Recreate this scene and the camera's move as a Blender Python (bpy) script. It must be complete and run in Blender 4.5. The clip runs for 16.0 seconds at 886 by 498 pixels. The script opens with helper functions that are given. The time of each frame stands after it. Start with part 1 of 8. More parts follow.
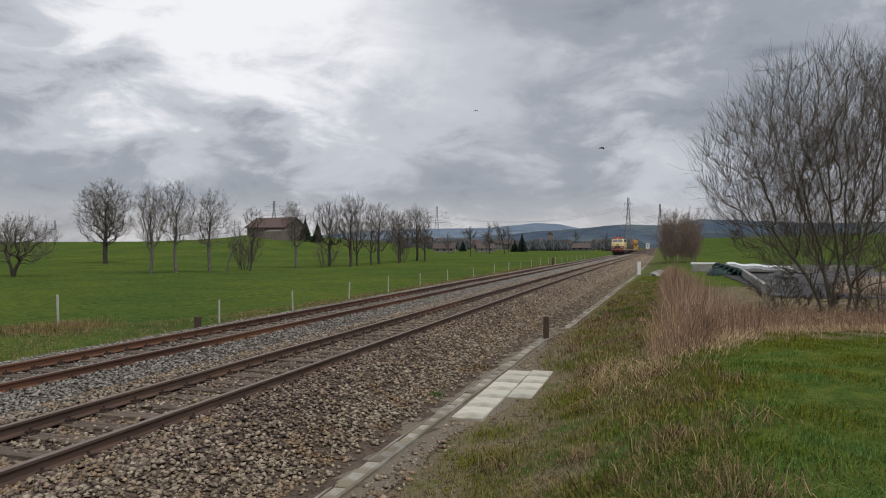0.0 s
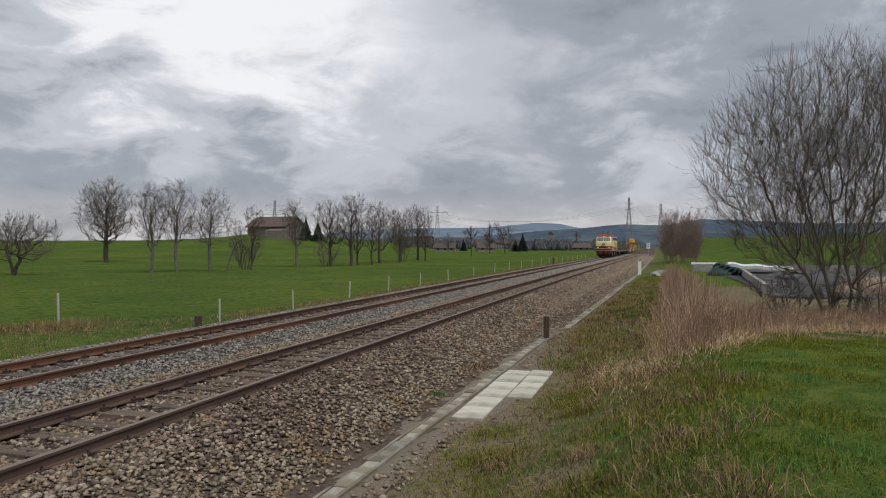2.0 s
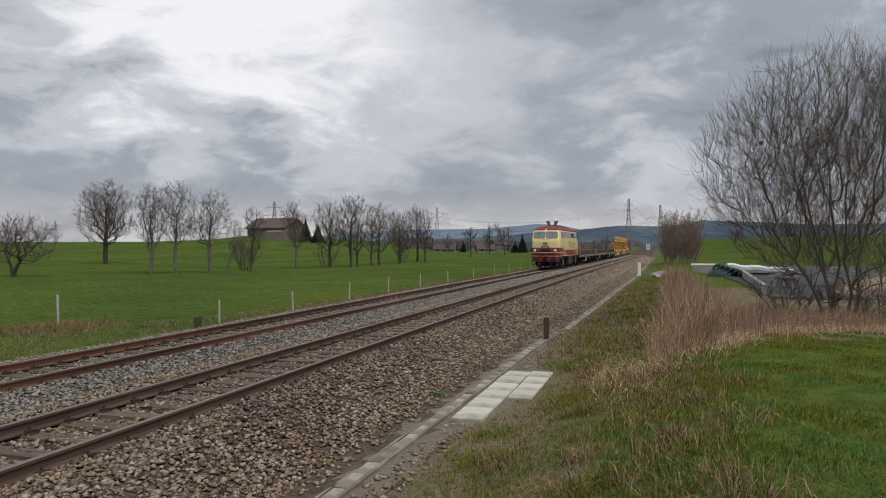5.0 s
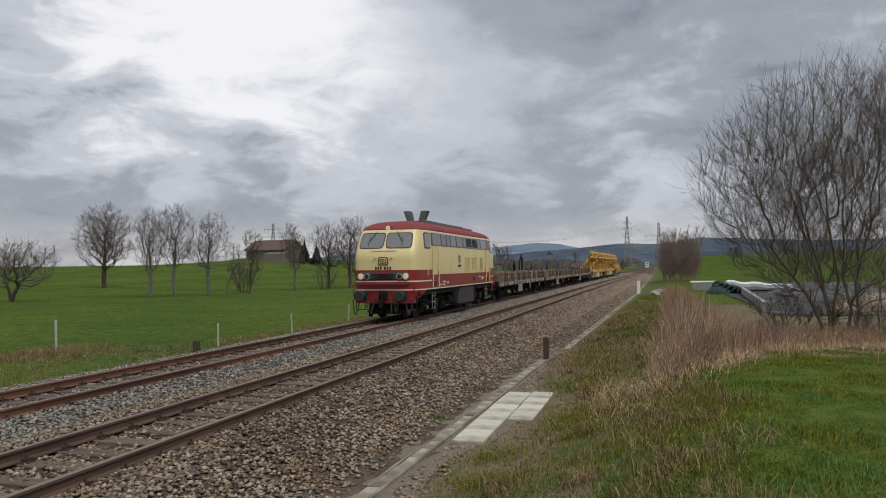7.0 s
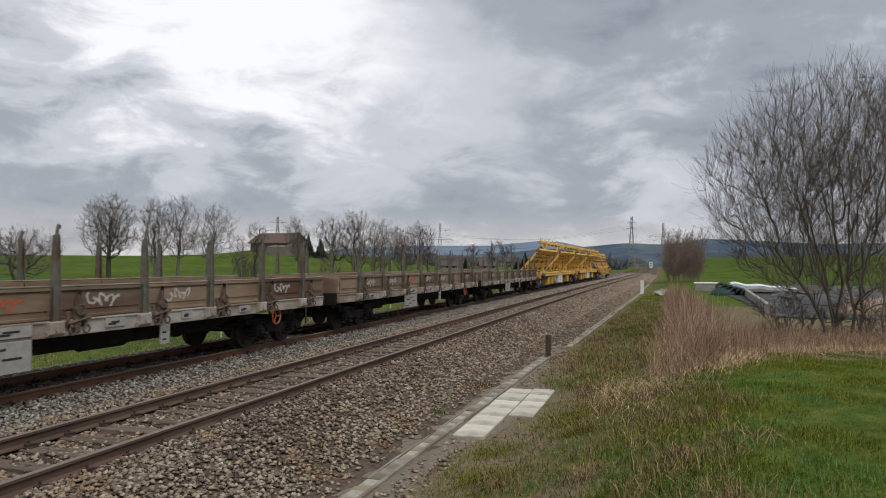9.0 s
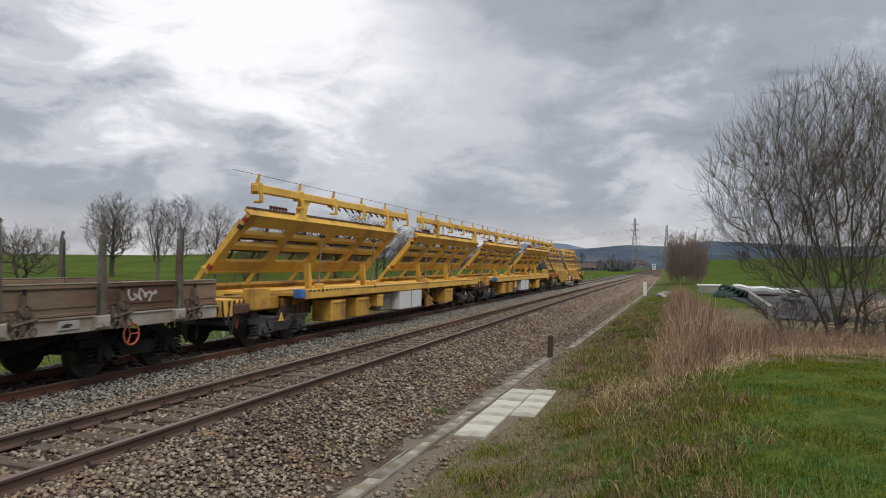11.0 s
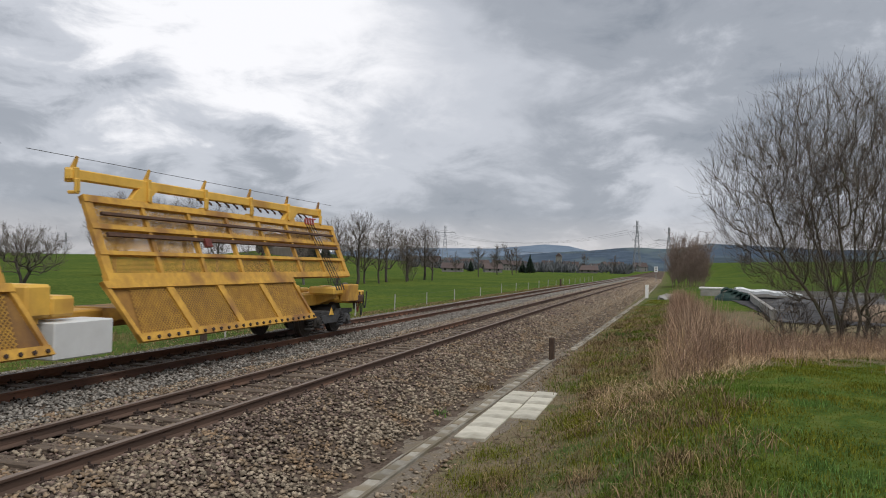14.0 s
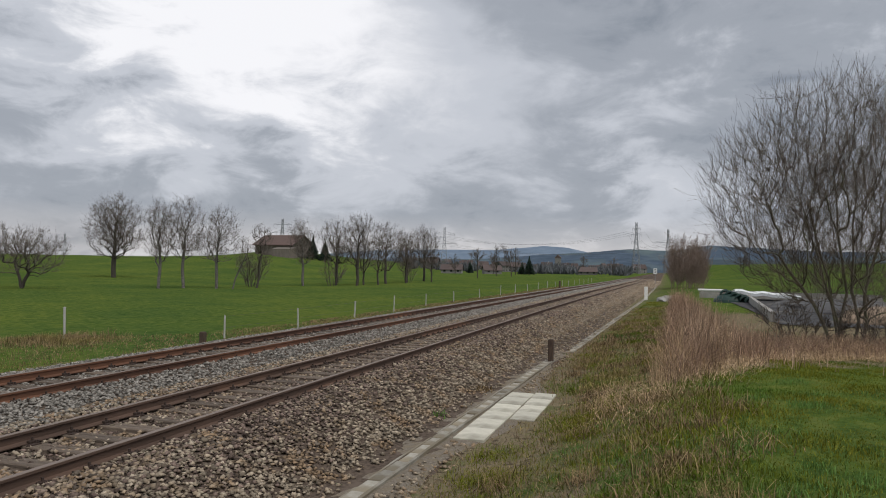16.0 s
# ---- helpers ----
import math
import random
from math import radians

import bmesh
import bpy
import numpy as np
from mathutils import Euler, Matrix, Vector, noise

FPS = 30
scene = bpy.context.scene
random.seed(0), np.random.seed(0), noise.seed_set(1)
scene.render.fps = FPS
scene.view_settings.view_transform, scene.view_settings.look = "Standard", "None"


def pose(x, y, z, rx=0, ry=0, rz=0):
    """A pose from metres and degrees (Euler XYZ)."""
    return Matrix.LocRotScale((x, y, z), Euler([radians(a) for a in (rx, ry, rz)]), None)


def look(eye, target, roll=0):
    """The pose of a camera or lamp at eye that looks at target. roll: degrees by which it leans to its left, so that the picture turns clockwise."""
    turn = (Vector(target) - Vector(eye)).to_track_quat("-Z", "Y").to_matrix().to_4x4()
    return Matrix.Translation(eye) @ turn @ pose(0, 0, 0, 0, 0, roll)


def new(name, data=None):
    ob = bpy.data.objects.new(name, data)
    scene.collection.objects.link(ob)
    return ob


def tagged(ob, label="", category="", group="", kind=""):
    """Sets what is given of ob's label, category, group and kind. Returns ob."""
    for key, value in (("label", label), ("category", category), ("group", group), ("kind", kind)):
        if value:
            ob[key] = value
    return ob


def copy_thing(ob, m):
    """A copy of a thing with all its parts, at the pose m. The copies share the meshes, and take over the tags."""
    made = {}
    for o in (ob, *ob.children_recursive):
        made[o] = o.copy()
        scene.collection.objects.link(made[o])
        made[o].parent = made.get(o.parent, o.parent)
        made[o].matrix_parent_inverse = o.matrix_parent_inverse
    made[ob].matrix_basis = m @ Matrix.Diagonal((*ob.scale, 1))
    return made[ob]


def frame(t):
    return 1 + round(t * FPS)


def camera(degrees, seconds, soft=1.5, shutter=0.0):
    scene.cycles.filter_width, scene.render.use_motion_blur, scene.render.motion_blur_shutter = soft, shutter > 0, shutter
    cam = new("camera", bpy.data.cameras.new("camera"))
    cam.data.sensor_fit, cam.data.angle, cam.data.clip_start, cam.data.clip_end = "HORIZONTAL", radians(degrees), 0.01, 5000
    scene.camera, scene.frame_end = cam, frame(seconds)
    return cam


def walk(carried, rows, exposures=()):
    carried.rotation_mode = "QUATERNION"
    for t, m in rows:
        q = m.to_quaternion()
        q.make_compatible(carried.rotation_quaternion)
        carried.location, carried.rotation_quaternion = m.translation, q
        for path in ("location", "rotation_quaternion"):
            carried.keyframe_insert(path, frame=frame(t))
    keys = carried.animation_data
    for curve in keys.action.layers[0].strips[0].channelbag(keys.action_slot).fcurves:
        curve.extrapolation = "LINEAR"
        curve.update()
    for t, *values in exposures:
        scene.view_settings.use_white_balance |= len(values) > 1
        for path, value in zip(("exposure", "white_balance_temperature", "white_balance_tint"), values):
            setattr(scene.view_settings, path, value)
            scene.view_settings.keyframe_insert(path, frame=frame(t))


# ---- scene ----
cam = camera(63.8, 16.0, soft=1.0, shutter=0.06)
walk(cam, [
    (0, pose(0.000, -0.000, 2.215, 89.727, -0.000, 16.782)),
    (0.5, pose(-0.003, -0.001, 2.219, 89.708, -0.065, 16.782)),
    (1, pose(-0.001, 0.009, 2.215, 89.721, 0.013, 16.833)),
    (1.5, pose(-0.004, 0.011, 2.223, 89.611, 0.056, 16.812)),
    (2, pose(0.003, 0.009, 2.215, 89.685, -0.119, 16.830)),
    (2.5, pose(-0.011, 0.015, 2.221, 89.729, 0.034, 16.716)),
    (3, pose(-0.014, 0.021, 2.216, 89.766, -0.019, 16.749)),
    (3.5, pose(-0.006, 0.019, 2.214, 89.768, -0.111, 16.804)),
    (4, pose(-0.005, 0.019, 2.216, 89.712, -0.061, 16.801)),
    (6.3, pose(0.015, -0.001, 2.192, 90.689, -0.242, 16.805)),
    (6.5, pose(0.032, 0.034, 2.248, 91.198, 0.638, 16.631)),
    (7, pose(0.011, 0.011, 2.230, 91.399, 0.573, 16.727)),
    (7.5, pose(0.034, 0.006, 2.232, 91.293, 0.611, 16.755)),
    (8, pose(-0.002, 0.004, 2.235, 91.050, -0.387, 16.886)),
    (8.5, pose(0.004, 0.004, 2.224, 91.012, -0.499, 16.984)),
    (9, pose(0.010, 0.000, 2.209, 91.102, -0.545, 17.017)),
    (11.5, pose(0.030, -0.001, 2.186, 91.202, -0.893, 17.299)),
    (12, pose(0.033, -0.000, 2.184, 91.236, -0.959, 17.323)),
    (12.5, pose(0.030, 0.004, 2.204, 91.198, -0.967, 17.371)),
    (13, pose(0.035, -0.001, 2.191, 91.175, -1.034, 17.457)),
    (13.5, pose(0.021, -0.008, 2.181, 91.301, -1.071, 17.369)),
    (14, pose(0.036, 0.000, 2.193, 91.287, -1.125, 17.414)),
    (14.5, pose(0.031, -0.011, 2.199, 91.389, -1.095, 17.483)),
    (15, pose(0.034, -0.019, 2.191, 91.328, -1.040, 17.387)),
    (15.5, pose(0.043, -0.024, 2.193, 91.375, -1.202, 17.400)),
    (16, pose(0.045, -0.032, 2.194, 91.412, -1.202, 17.354)),
], exposures=[(0, 0.0), (7.4, 0.0), (8.8, 0.12), (13.6, 0.13), (15.0, 0.05), (16, 0.05)])

# ---- sky, sun and exposure ----
world = bpy.data.worlds.new("overcast_sky")
scene.world = world
world.use_nodes = True
SUN_AZ, SUN_EL = 130.0, 56.0        # the veiled sun: degrees clockwise from the track's direction, and above the horizon
# where the cloud deck is thin (brighter) or thick: degrees from the track's direction, elevation, narrowness, amount
CLOUD_SPOTS = ((-35.0, 19.5, 34.0, 0.62), (-20.0, 11.5, 90.0, 0.22), (-10.0, 25.0, 90.0, -0.26), (2.0, 17.0, 70.0, -0.20), (14.0, 17.0, 40.0, -0.08), (-47.0, 6.0, 110.0, -0.34), (-33.0, 5.5, 150.0, -0.34), (-19.0, 5.5, 160.0, -0.26), (-8.0, 8.0, 300.0, -0.12), (1.0, 7.0, 400.0, 0.16), (-12.0, 10.0, 200.0, -0.05))


def link(nt, a, b):
    nt.links.new(a, b)


def build_sky():
    nt = world.node_tree
    nt.nodes.clear()
    N = nt.nodes.new
    out, bg = N("ShaderNodeOutputWorld"), N("ShaderNodeBackground")
    sky = N("ShaderNodeTexSky")
    sky.sky_type, sky.sun_disc = "NISHITA", False
    sky.sun_elevation, sky.sun_rotation = radians(SUN_EL), radians(SUN_AZ)
    sky.air_density, sky.dust_density = 1.0, 3.0
    tc, sep = N("ShaderNodeTexCoord"), N("ShaderNodeSeparateXYZ")
    link(nt, tc.outputs["Generated"], sep.inputs[0])

    def m(op, a, b=None, clamp=False):
        n = N("ShaderNodeMath")
        n.operation, n.use_clamp = op, clamp
        for i, v in enumerate((a, b)):
            if v is None:
                continue
            if isinstance(v, (int, float)):
                n.inputs[i].default_value = v
            else:
                link(nt, v, n.inputs[i])
        return n.outputs[0]
    # the cloud deck: lumps that lie flat, drawn out along the horizon
    mp = N("ShaderNodeMapping")
    mp.inputs["Location"].default_value = CLOUD_SHIFT
    mp.inputs["Scale"].default_value = (1.0, 1.0, 2.3)
    link(nt, tc.outputs["Generated"], mp.inputs[0])
    big, fine = N("ShaderNodeTexNoise"), N("ShaderNodeTexNoise")
    for n, s, d, r, dist in ((big, 2.7, 6, 0.52, 0.3), (fine, 8.0, 8, 0.60, 0.35)):
        n.inputs["Scale"].default_value, n.inputs["Detail"].default_value = s, d
        n.inputs["Roughness"].default_value, n.inputs["Distortion"].default_value = r, dist
        link(nt, mp.outputs[0], n.inputs["Vector"])
    # brighter where the clouds are thin
    glow = None
    ragged, torn = N("ShaderNodeVectorMath"), N("ShaderNodeVectorMath")
    ragged.operation, torn.operation = "MULTIPLY_ADD", "ADD"
    link(nt, fine.outputs["Color"], ragged.inputs[0])
    ragged.inputs[1].default_value, ragged.inputs[2].default_value = (0.26, 0.26, 0.20), (-0.13, -0.13, -0.10)
    link(nt, tc.outputs["Generated"], torn.inputs[0])
    link(nt, ragged.outputs[0], torn.inputs[1])
    unit = N("ShaderNodeVectorMath")
    unit.operation = "NORMALIZE"
    link(nt, torn.outputs[0], unit.inputs[0])
    for az, el, narrow, amount in CLOUD_SPOTS:
        dot = N("ShaderNodeVectorMath")
        dot.operation = "DOT_PRODUCT"
        link(nt, unit.outputs[0], dot.inputs[0])
        dot.inputs[1].default_value = (math.sin(radians(az)) * math.cos(radians(el)), math.cos(radians(az)) * math.cos(radians(el)), math.sin(radians(el)))
        g = m("MULTIPLY", m("POWER", m("MAXIMUM", dot.outputs["Value"], 0.0), narrow), amount)
        glow = g if glow is None else m("ADD", glow, g)
    v = m("ADD", m("MULTIPLY", m("SUBTRACT", big.outputs[0], 0.5), 0.85), m("MULTIPLY", m("SUBTRACT", fine.outputs[0], 0.5), 0.95))
    v = m("ADD", m("ADD", v, 0.49), glow)
    ramp = N("ShaderNodeValToRGB")
    cr = ramp.color_ramp
    cr.interpolation = "EASE"
    cr.elements[0].position, cr.elements[0].color = 0.0, (0.20, 0.23, 0.275, 1)
    cr.elements[1].position, cr.elements[1].color = 1.0, (0.92, 0.92, 0.95, 1)
    for p, c in ((0.33, (0.345, 0.372, 0.42, 1)), (0.62, (0.55, 0.575, 0.63, 1))):
        e = cr.elements.new(p)
        e.color = c
    link(nt, v, ramp.inputs[0])
    # pale band of clear air low over the horizon
    low = m("SUBTRACT", 1.0, m("DIVIDE", m("ABSOLUTE", m("SUBTRACT", sep.outputs[2], 0.018)), 0.055), True)
    pale = N("ShaderNodeMix")
    pale.data_type = "RGBA"
    link(nt, m("MULTIPLY", low, m("MULTIPLY", fine.outputs[0], 0.8)), pale.inputs["Factor"])
    link(nt, ramp.outputs[0], pale.inputs["A"])
    pale.inputs["B"].default_value = (0.86, 0.80, 0.76, 1)
    mix = N("ShaderNodeMix")
    mix.data_type = "RGBA"
    mix.inputs["Factor"].default_value = 0.96
    mul = N("ShaderNodeMix")
    mul.data_type, mul.blend_type = "RGBA", "MULTIPLY"
    mul.inputs["Factor"].default_value = 1.0
    link(nt, sky.outputs[0], mul.inputs["A"])
    mul.inputs["B"].default_value = (0.1, 0.1, 0.1, 1)
    link(nt, mul.outputs["Result"], mix.inputs["A"])
    link(nt, pale.outputs["Result"], mix.inputs["B"])
    link(nt, mix.outputs["Result"], bg.inputs[0])
    bg.inputs[1].default_value = 1.0
    link(nt, bg.outputs[0], out.inputs[0])


CLOUD_SHIFT = (3.1, 1.7, 0.0)
build_sky()
sun_data = bpy.data.lights.new("sun", "SUN")
sun_data.energy, sun_data.angle, sun_data.color = 1.9, radians(32), (1.0, 0.96, 0.9)
sun = new("sun", sun_data)
sun.matrix_world = look((60 * math.sin(radians(SUN_AZ)), 60 * math.cos(radians(SUN_AZ)), 60 * math.tan(radians(SUN_EL))), (0, 0, 0))


# ---- materials ----
def mat(name, c1, c2=None, scale=4.0, rough=0.8, metal=0.0, bump=0.25, bscale=40.0, c3=None, patch=0.6, spec=0.4, vary=0.0, emit=None, coords="Object", island=0.0, stretch=(1, 1, 1)):
    """A painted, rusty, earthy or mineral surface: two colours in fine grain, a third in larger patches."""
    ma = bpy.data.materials.new(name)
    ma.use_nodes = True
    nt = ma.node_tree
    b = nt.nodes["Principled BSDF"]
    N = nt.nodes.new
    b.inputs["Roughness"].default_value, b.inputs["Metallic"].default_value = rough, metal
    b.inputs["Specular IOR Level"].default_value = spec
    c2 = c2 or tuple(v * 0.75 for v in c1)
    tc = N("ShaderNodeTexCoord")
    mp = N("ShaderNodeMapping")
    mp.inputs["Scale"].default_value = stretch
    link(nt, tc.outputs[coords], mp.inputs[0])
    n1 = N("ShaderNodeTexNoise")
    n1.inputs["Scale"].default_value, n1.inputs["Detail"].default_value, n1.inputs["Roughness"].default_value = scale, 6, 0.65
    link(nt, mp.outputs[0], n1.inputs["Vector"])
    r1 = N("ShaderNodeValToRGB")
    r1.color_ramp.elements[0].position, r1.color_ramp.elements[1].position = 0.32, 0.68
    r1.color_ramp.elements[0].color, r1.color_ramp.elements[1].color = (*c1, 1), (*c2, 1)
    link(nt, n1.outputs[0], r1.inputs[0])
    col = r1.outputs[0]
    if c3:
        n2 = N("ShaderNodeTexNoise")
        n2.inputs["Scale"].default_value, n2.inputs["Detail"].default_value = scale * 0.21, 5
        link(nt, mp.outputs[0], n2.inputs["Vector"])
        r2 = N("ShaderNodeValToRGB")
        r2.color_ramp.elements[0].position, r2.color_ramp.elements[1].position = patch - 0.08, patch + 0.08
        link(nt, n2.outputs[0], r2.inputs[0])
        mx = N("ShaderNodeMix")
        mx.data_type = "RGBA"
        link(nt, r2.outputs[0], mx.inputs["Factor"])
        link(nt, col, mx.inputs["A"])
        mx.inputs["B"].default_value = (*c3, 1)
        col = mx.outputs["Result"]
    for amount, node, sock in ((vary, "ShaderNodeObjectInfo", "Random"), (island, "ShaderNodeNewGeometry", "Random Per Island")):
        if amount:
            oi = N(node)
            mr = N("ShaderNodeMapRange")
            mr.inputs["To Min"].default_value, mr.inputs["To Max"].default_value = 1 - amount, 1 + amount
            link(nt, oi.outputs[sock], mr.inputs["Value"])
            hs = N("ShaderNodeHueSaturation")
            link(nt, mr.outputs[0], hs.inputs["Value"])
            link(nt, col, hs.inputs["Color"])
            col = hs.outputs[0]
    link(nt, col, b.inputs["Base Color"])
    if bump:
        n3 = N("ShaderNodeTexNoise")
        n3.inputs["Scale"].default_value, n3.inputs["Detail"].default_value = bscale, 4
        link(nt, mp.outputs[0], n3.inputs["Vector"])
        bp = N("ShaderNodeBump")
        bp.inputs["Strength"].default_value, bp.inputs["Distance"].default_value = bump, 0.02
        link(nt, n3.outputs[0], bp.inputs["Height"])
        link(nt, bp.outputs[0], b.inputs["Normal"])
    if emit:
        b.inputs["Emission Color"].default_value, b.inputs["Emission Strength"].default_value = (*emit[0], 1), emit[1]
    return ma


M = {}
# bed darker than the loose stones: shade of the gaps put into its colour
M["ballast"] = mat("ballast", (0.15, 0.115, 0.09), (0.045, 0.034, 0.027), 18, 0.95, spec=0.05, bump=0.9, bscale=22, c3=(0.13, 0.10, 0.08))
M["gravel"] = mat("gravel", (0.27, 0.235, 0.19), (0.12, 0.10, 0.08), 26, 0.95, spec=0.05, bump=0.8, bscale=60, c3=(0.20, 0.165, 0.12), patch=0.55)
M["stone_brown"] = mat("stone_brown", (0.37, 0.31, 0.235), (0.17, 0.138, 0.104), 9, 0.9, bump=0.4, island=0.5, spec=0.1, c3=(0.24, 0.17, 0.11), patch=0.55)
M["stone_dark"] = mat("stone_dark", (0.225, 0.168, 0.138), (0.08, 0.058, 0.049), 9, 0.9, bump=0.4, island=0.6, spec=0.1, c3=(0.20, 0.165, 0.13), patch=0.6)
M["stone_grey"] = mat("stone_grey", (0.315, 0.293, 0.262), (0.145, 0.132, 0.115), 9, 0.9, bump=0.4, spec=0.1, island=0.5)
M["rail_side"] = mat("rail_side", (0.125, 0.08, 0.06), (0.07, 0.048, 0.038), 6, 0.85, 0.0, stretch=(1, 0.1, 1), c3=(0.20, 0.11, 0.07), spec=0.2)
M["rail_rust"] = mat("rail_rust", (0.13, 0.064, 0.040), (0.075, 0.040, 0.027), 6, 0.8, 0.1, stretch=(1, 0.1, 1), c3=(0.19, 0.088, 0.05))
M["rail_top"] = mat("rail_top", (0.22, 0.175, 0.15), (0.15, 0.115, 0.095), 4, 0.75, 0.0, bump=0.05, stretch=(1, 0.05, 1))
M["sleeper"] = mat("sleeper", (0.165, 0.128, 0.098), (0.08, 0.06, 0.046), 5, 0.9, bump=0.6, vary=0.25, stretch=(0.3, 3, 1))
M["clip"] = mat("clip", (0.07, 0.045, 0.035), (0.04, 0.03, 0.026), 20, 0.8, 0.3)
M["concrete"] = mat("concrete", (0.58, 0.555, 0.47), (0.47, 0.445, 0.365), 6, 0.9, c3=(0.33, 0.31, 0.25), vary=0.1, patch=0.58)
M["trough"] = mat("trough", (0.36, 0.34, 0.29), (0.20, 0.18, 0.145), 5, 0.9, c3=(0.20, 0.17, 0.12), vary=0.3, patch=0.52)
M["post_wood"] = mat("post_wood", (0.10, 0.065, 0.045), (0.05, 0.035, 0.028), 12, 0.9, bump=0.6, stretch=(4, 4, 0.5))
M["post_white"] = mat("post_white", (0.80, 0.79, 0.77), (0.68, 0.66, 0.63), 6, 0.8)
M["post_grey"] = mat("post_grey", (0.46, 0.45, 0.42), (0.33, 0.32, 0.29), 8, 0.85)


# ---- the lie of the land ----
FWD, SIDE = (-0.2887, 0.9574), (0.9574, 0.2887)     # the valley's long and cross directions
NEAR_X, FAR_X, GAUGE = -6.95, -10.88, 0.7525


def sm(t):
    t = np.clip(t, 0, 1)
    return t * t * (3 - 2 * t)


def bend(y):
    """How far the line drifts to the right with distance."""
    return 1.7 * sm((np.asarray(y, float) - 30) / 150)


def wave(x, y, s, k=0.0):
    return np.sin(x / s + 1.3 * k) * np.cos(y / (s * 1.27) + k) + 0.5 * np.sin((x + 0.7 * y) / (s * 0.53) + 2.1 * k)


def ground_z(x, y):
    x, y = np.asarray(x, float), np.asarray(y, float)
    dep, lat = x * FWD[0] + y * FWD[1], x * SIDE[0] + y * SIDE[1]
    xb = x - bend(y)
    # cutting profile across the line
    z = np.interp(xb, [-24, -16.5, -14.3, -13.2, -4.6, -3.7, -2.7, -2.2, -2.0, -0.9, 0.0, 0.8, 2.2, 5.0, 9.0],
                  [-0.95, -0.85, -0.62, -0.75, -0.75, -0.63, -0.60, -0.575, -0.56, -0.22, 0.16, 0.38, 0.50, 0.50, 0.35])
    near = 1 - sm((y - 9) / 22)
    z = np.where(xb > -2.0, -0.56 + (z + 0.56) * (0.30 + 0.70 * near), z)
    # meadow hill beyond the far side, and the slope on the right
    crest = np.interp(lat, [-400, -186, -110, -81, -69, -51, -30, -8], [4.8, 4.6, 5.0, 6.4, 8.0, 6.6, 2.8, 0.0])
    clear = sm((np.abs(xb + 9) - 7) / 26)          # the line itself stays level
    z = z + clear * np.where(lat < 0, crest * sm((dep - 105) / 190), 0)
    right = np.interp(lat, [35, 70, 100, 200, 500], [0, 1.0, 5.0, 8.0, 16.0])
    z = z + clear * np.where((lat > 0) & (xb > -9), right * sm((dep - 80) / 200), 0)
    # the far side of the valley
    far = sm((dep - 1000) / 900) * np.interp(lat / np.maximum(dep, 1), [-0.6, -0.1, 0.1, 0.3, 0.6], [2, 8, 14, 18, 22])
    z = z + clear * far
    out = np.clip((np.abs(xb + 9) - 6) / 8, 0, 1)
    z = z + out * (0.035 * wave(x, y, 1.7) + 0.05 * wave(x, y, 6.1, 1.0) + np.clip(dep / 150, 0, 1) * 0.25 * wave(x, y, 27, 2.0))
    return z


def gz(x, y):
    return float(ground_z(x, y))


def mesh_from(name, verts, faces, material, smooth=False):
    me = bpy.data.meshes.new(name)
    me.from_pydata(verts, [], faces)
    if smooth:
        me.polygons.foreach_set("use_smooth", [True] * len(me.polygons))
    me.materials.append(material)
    return me


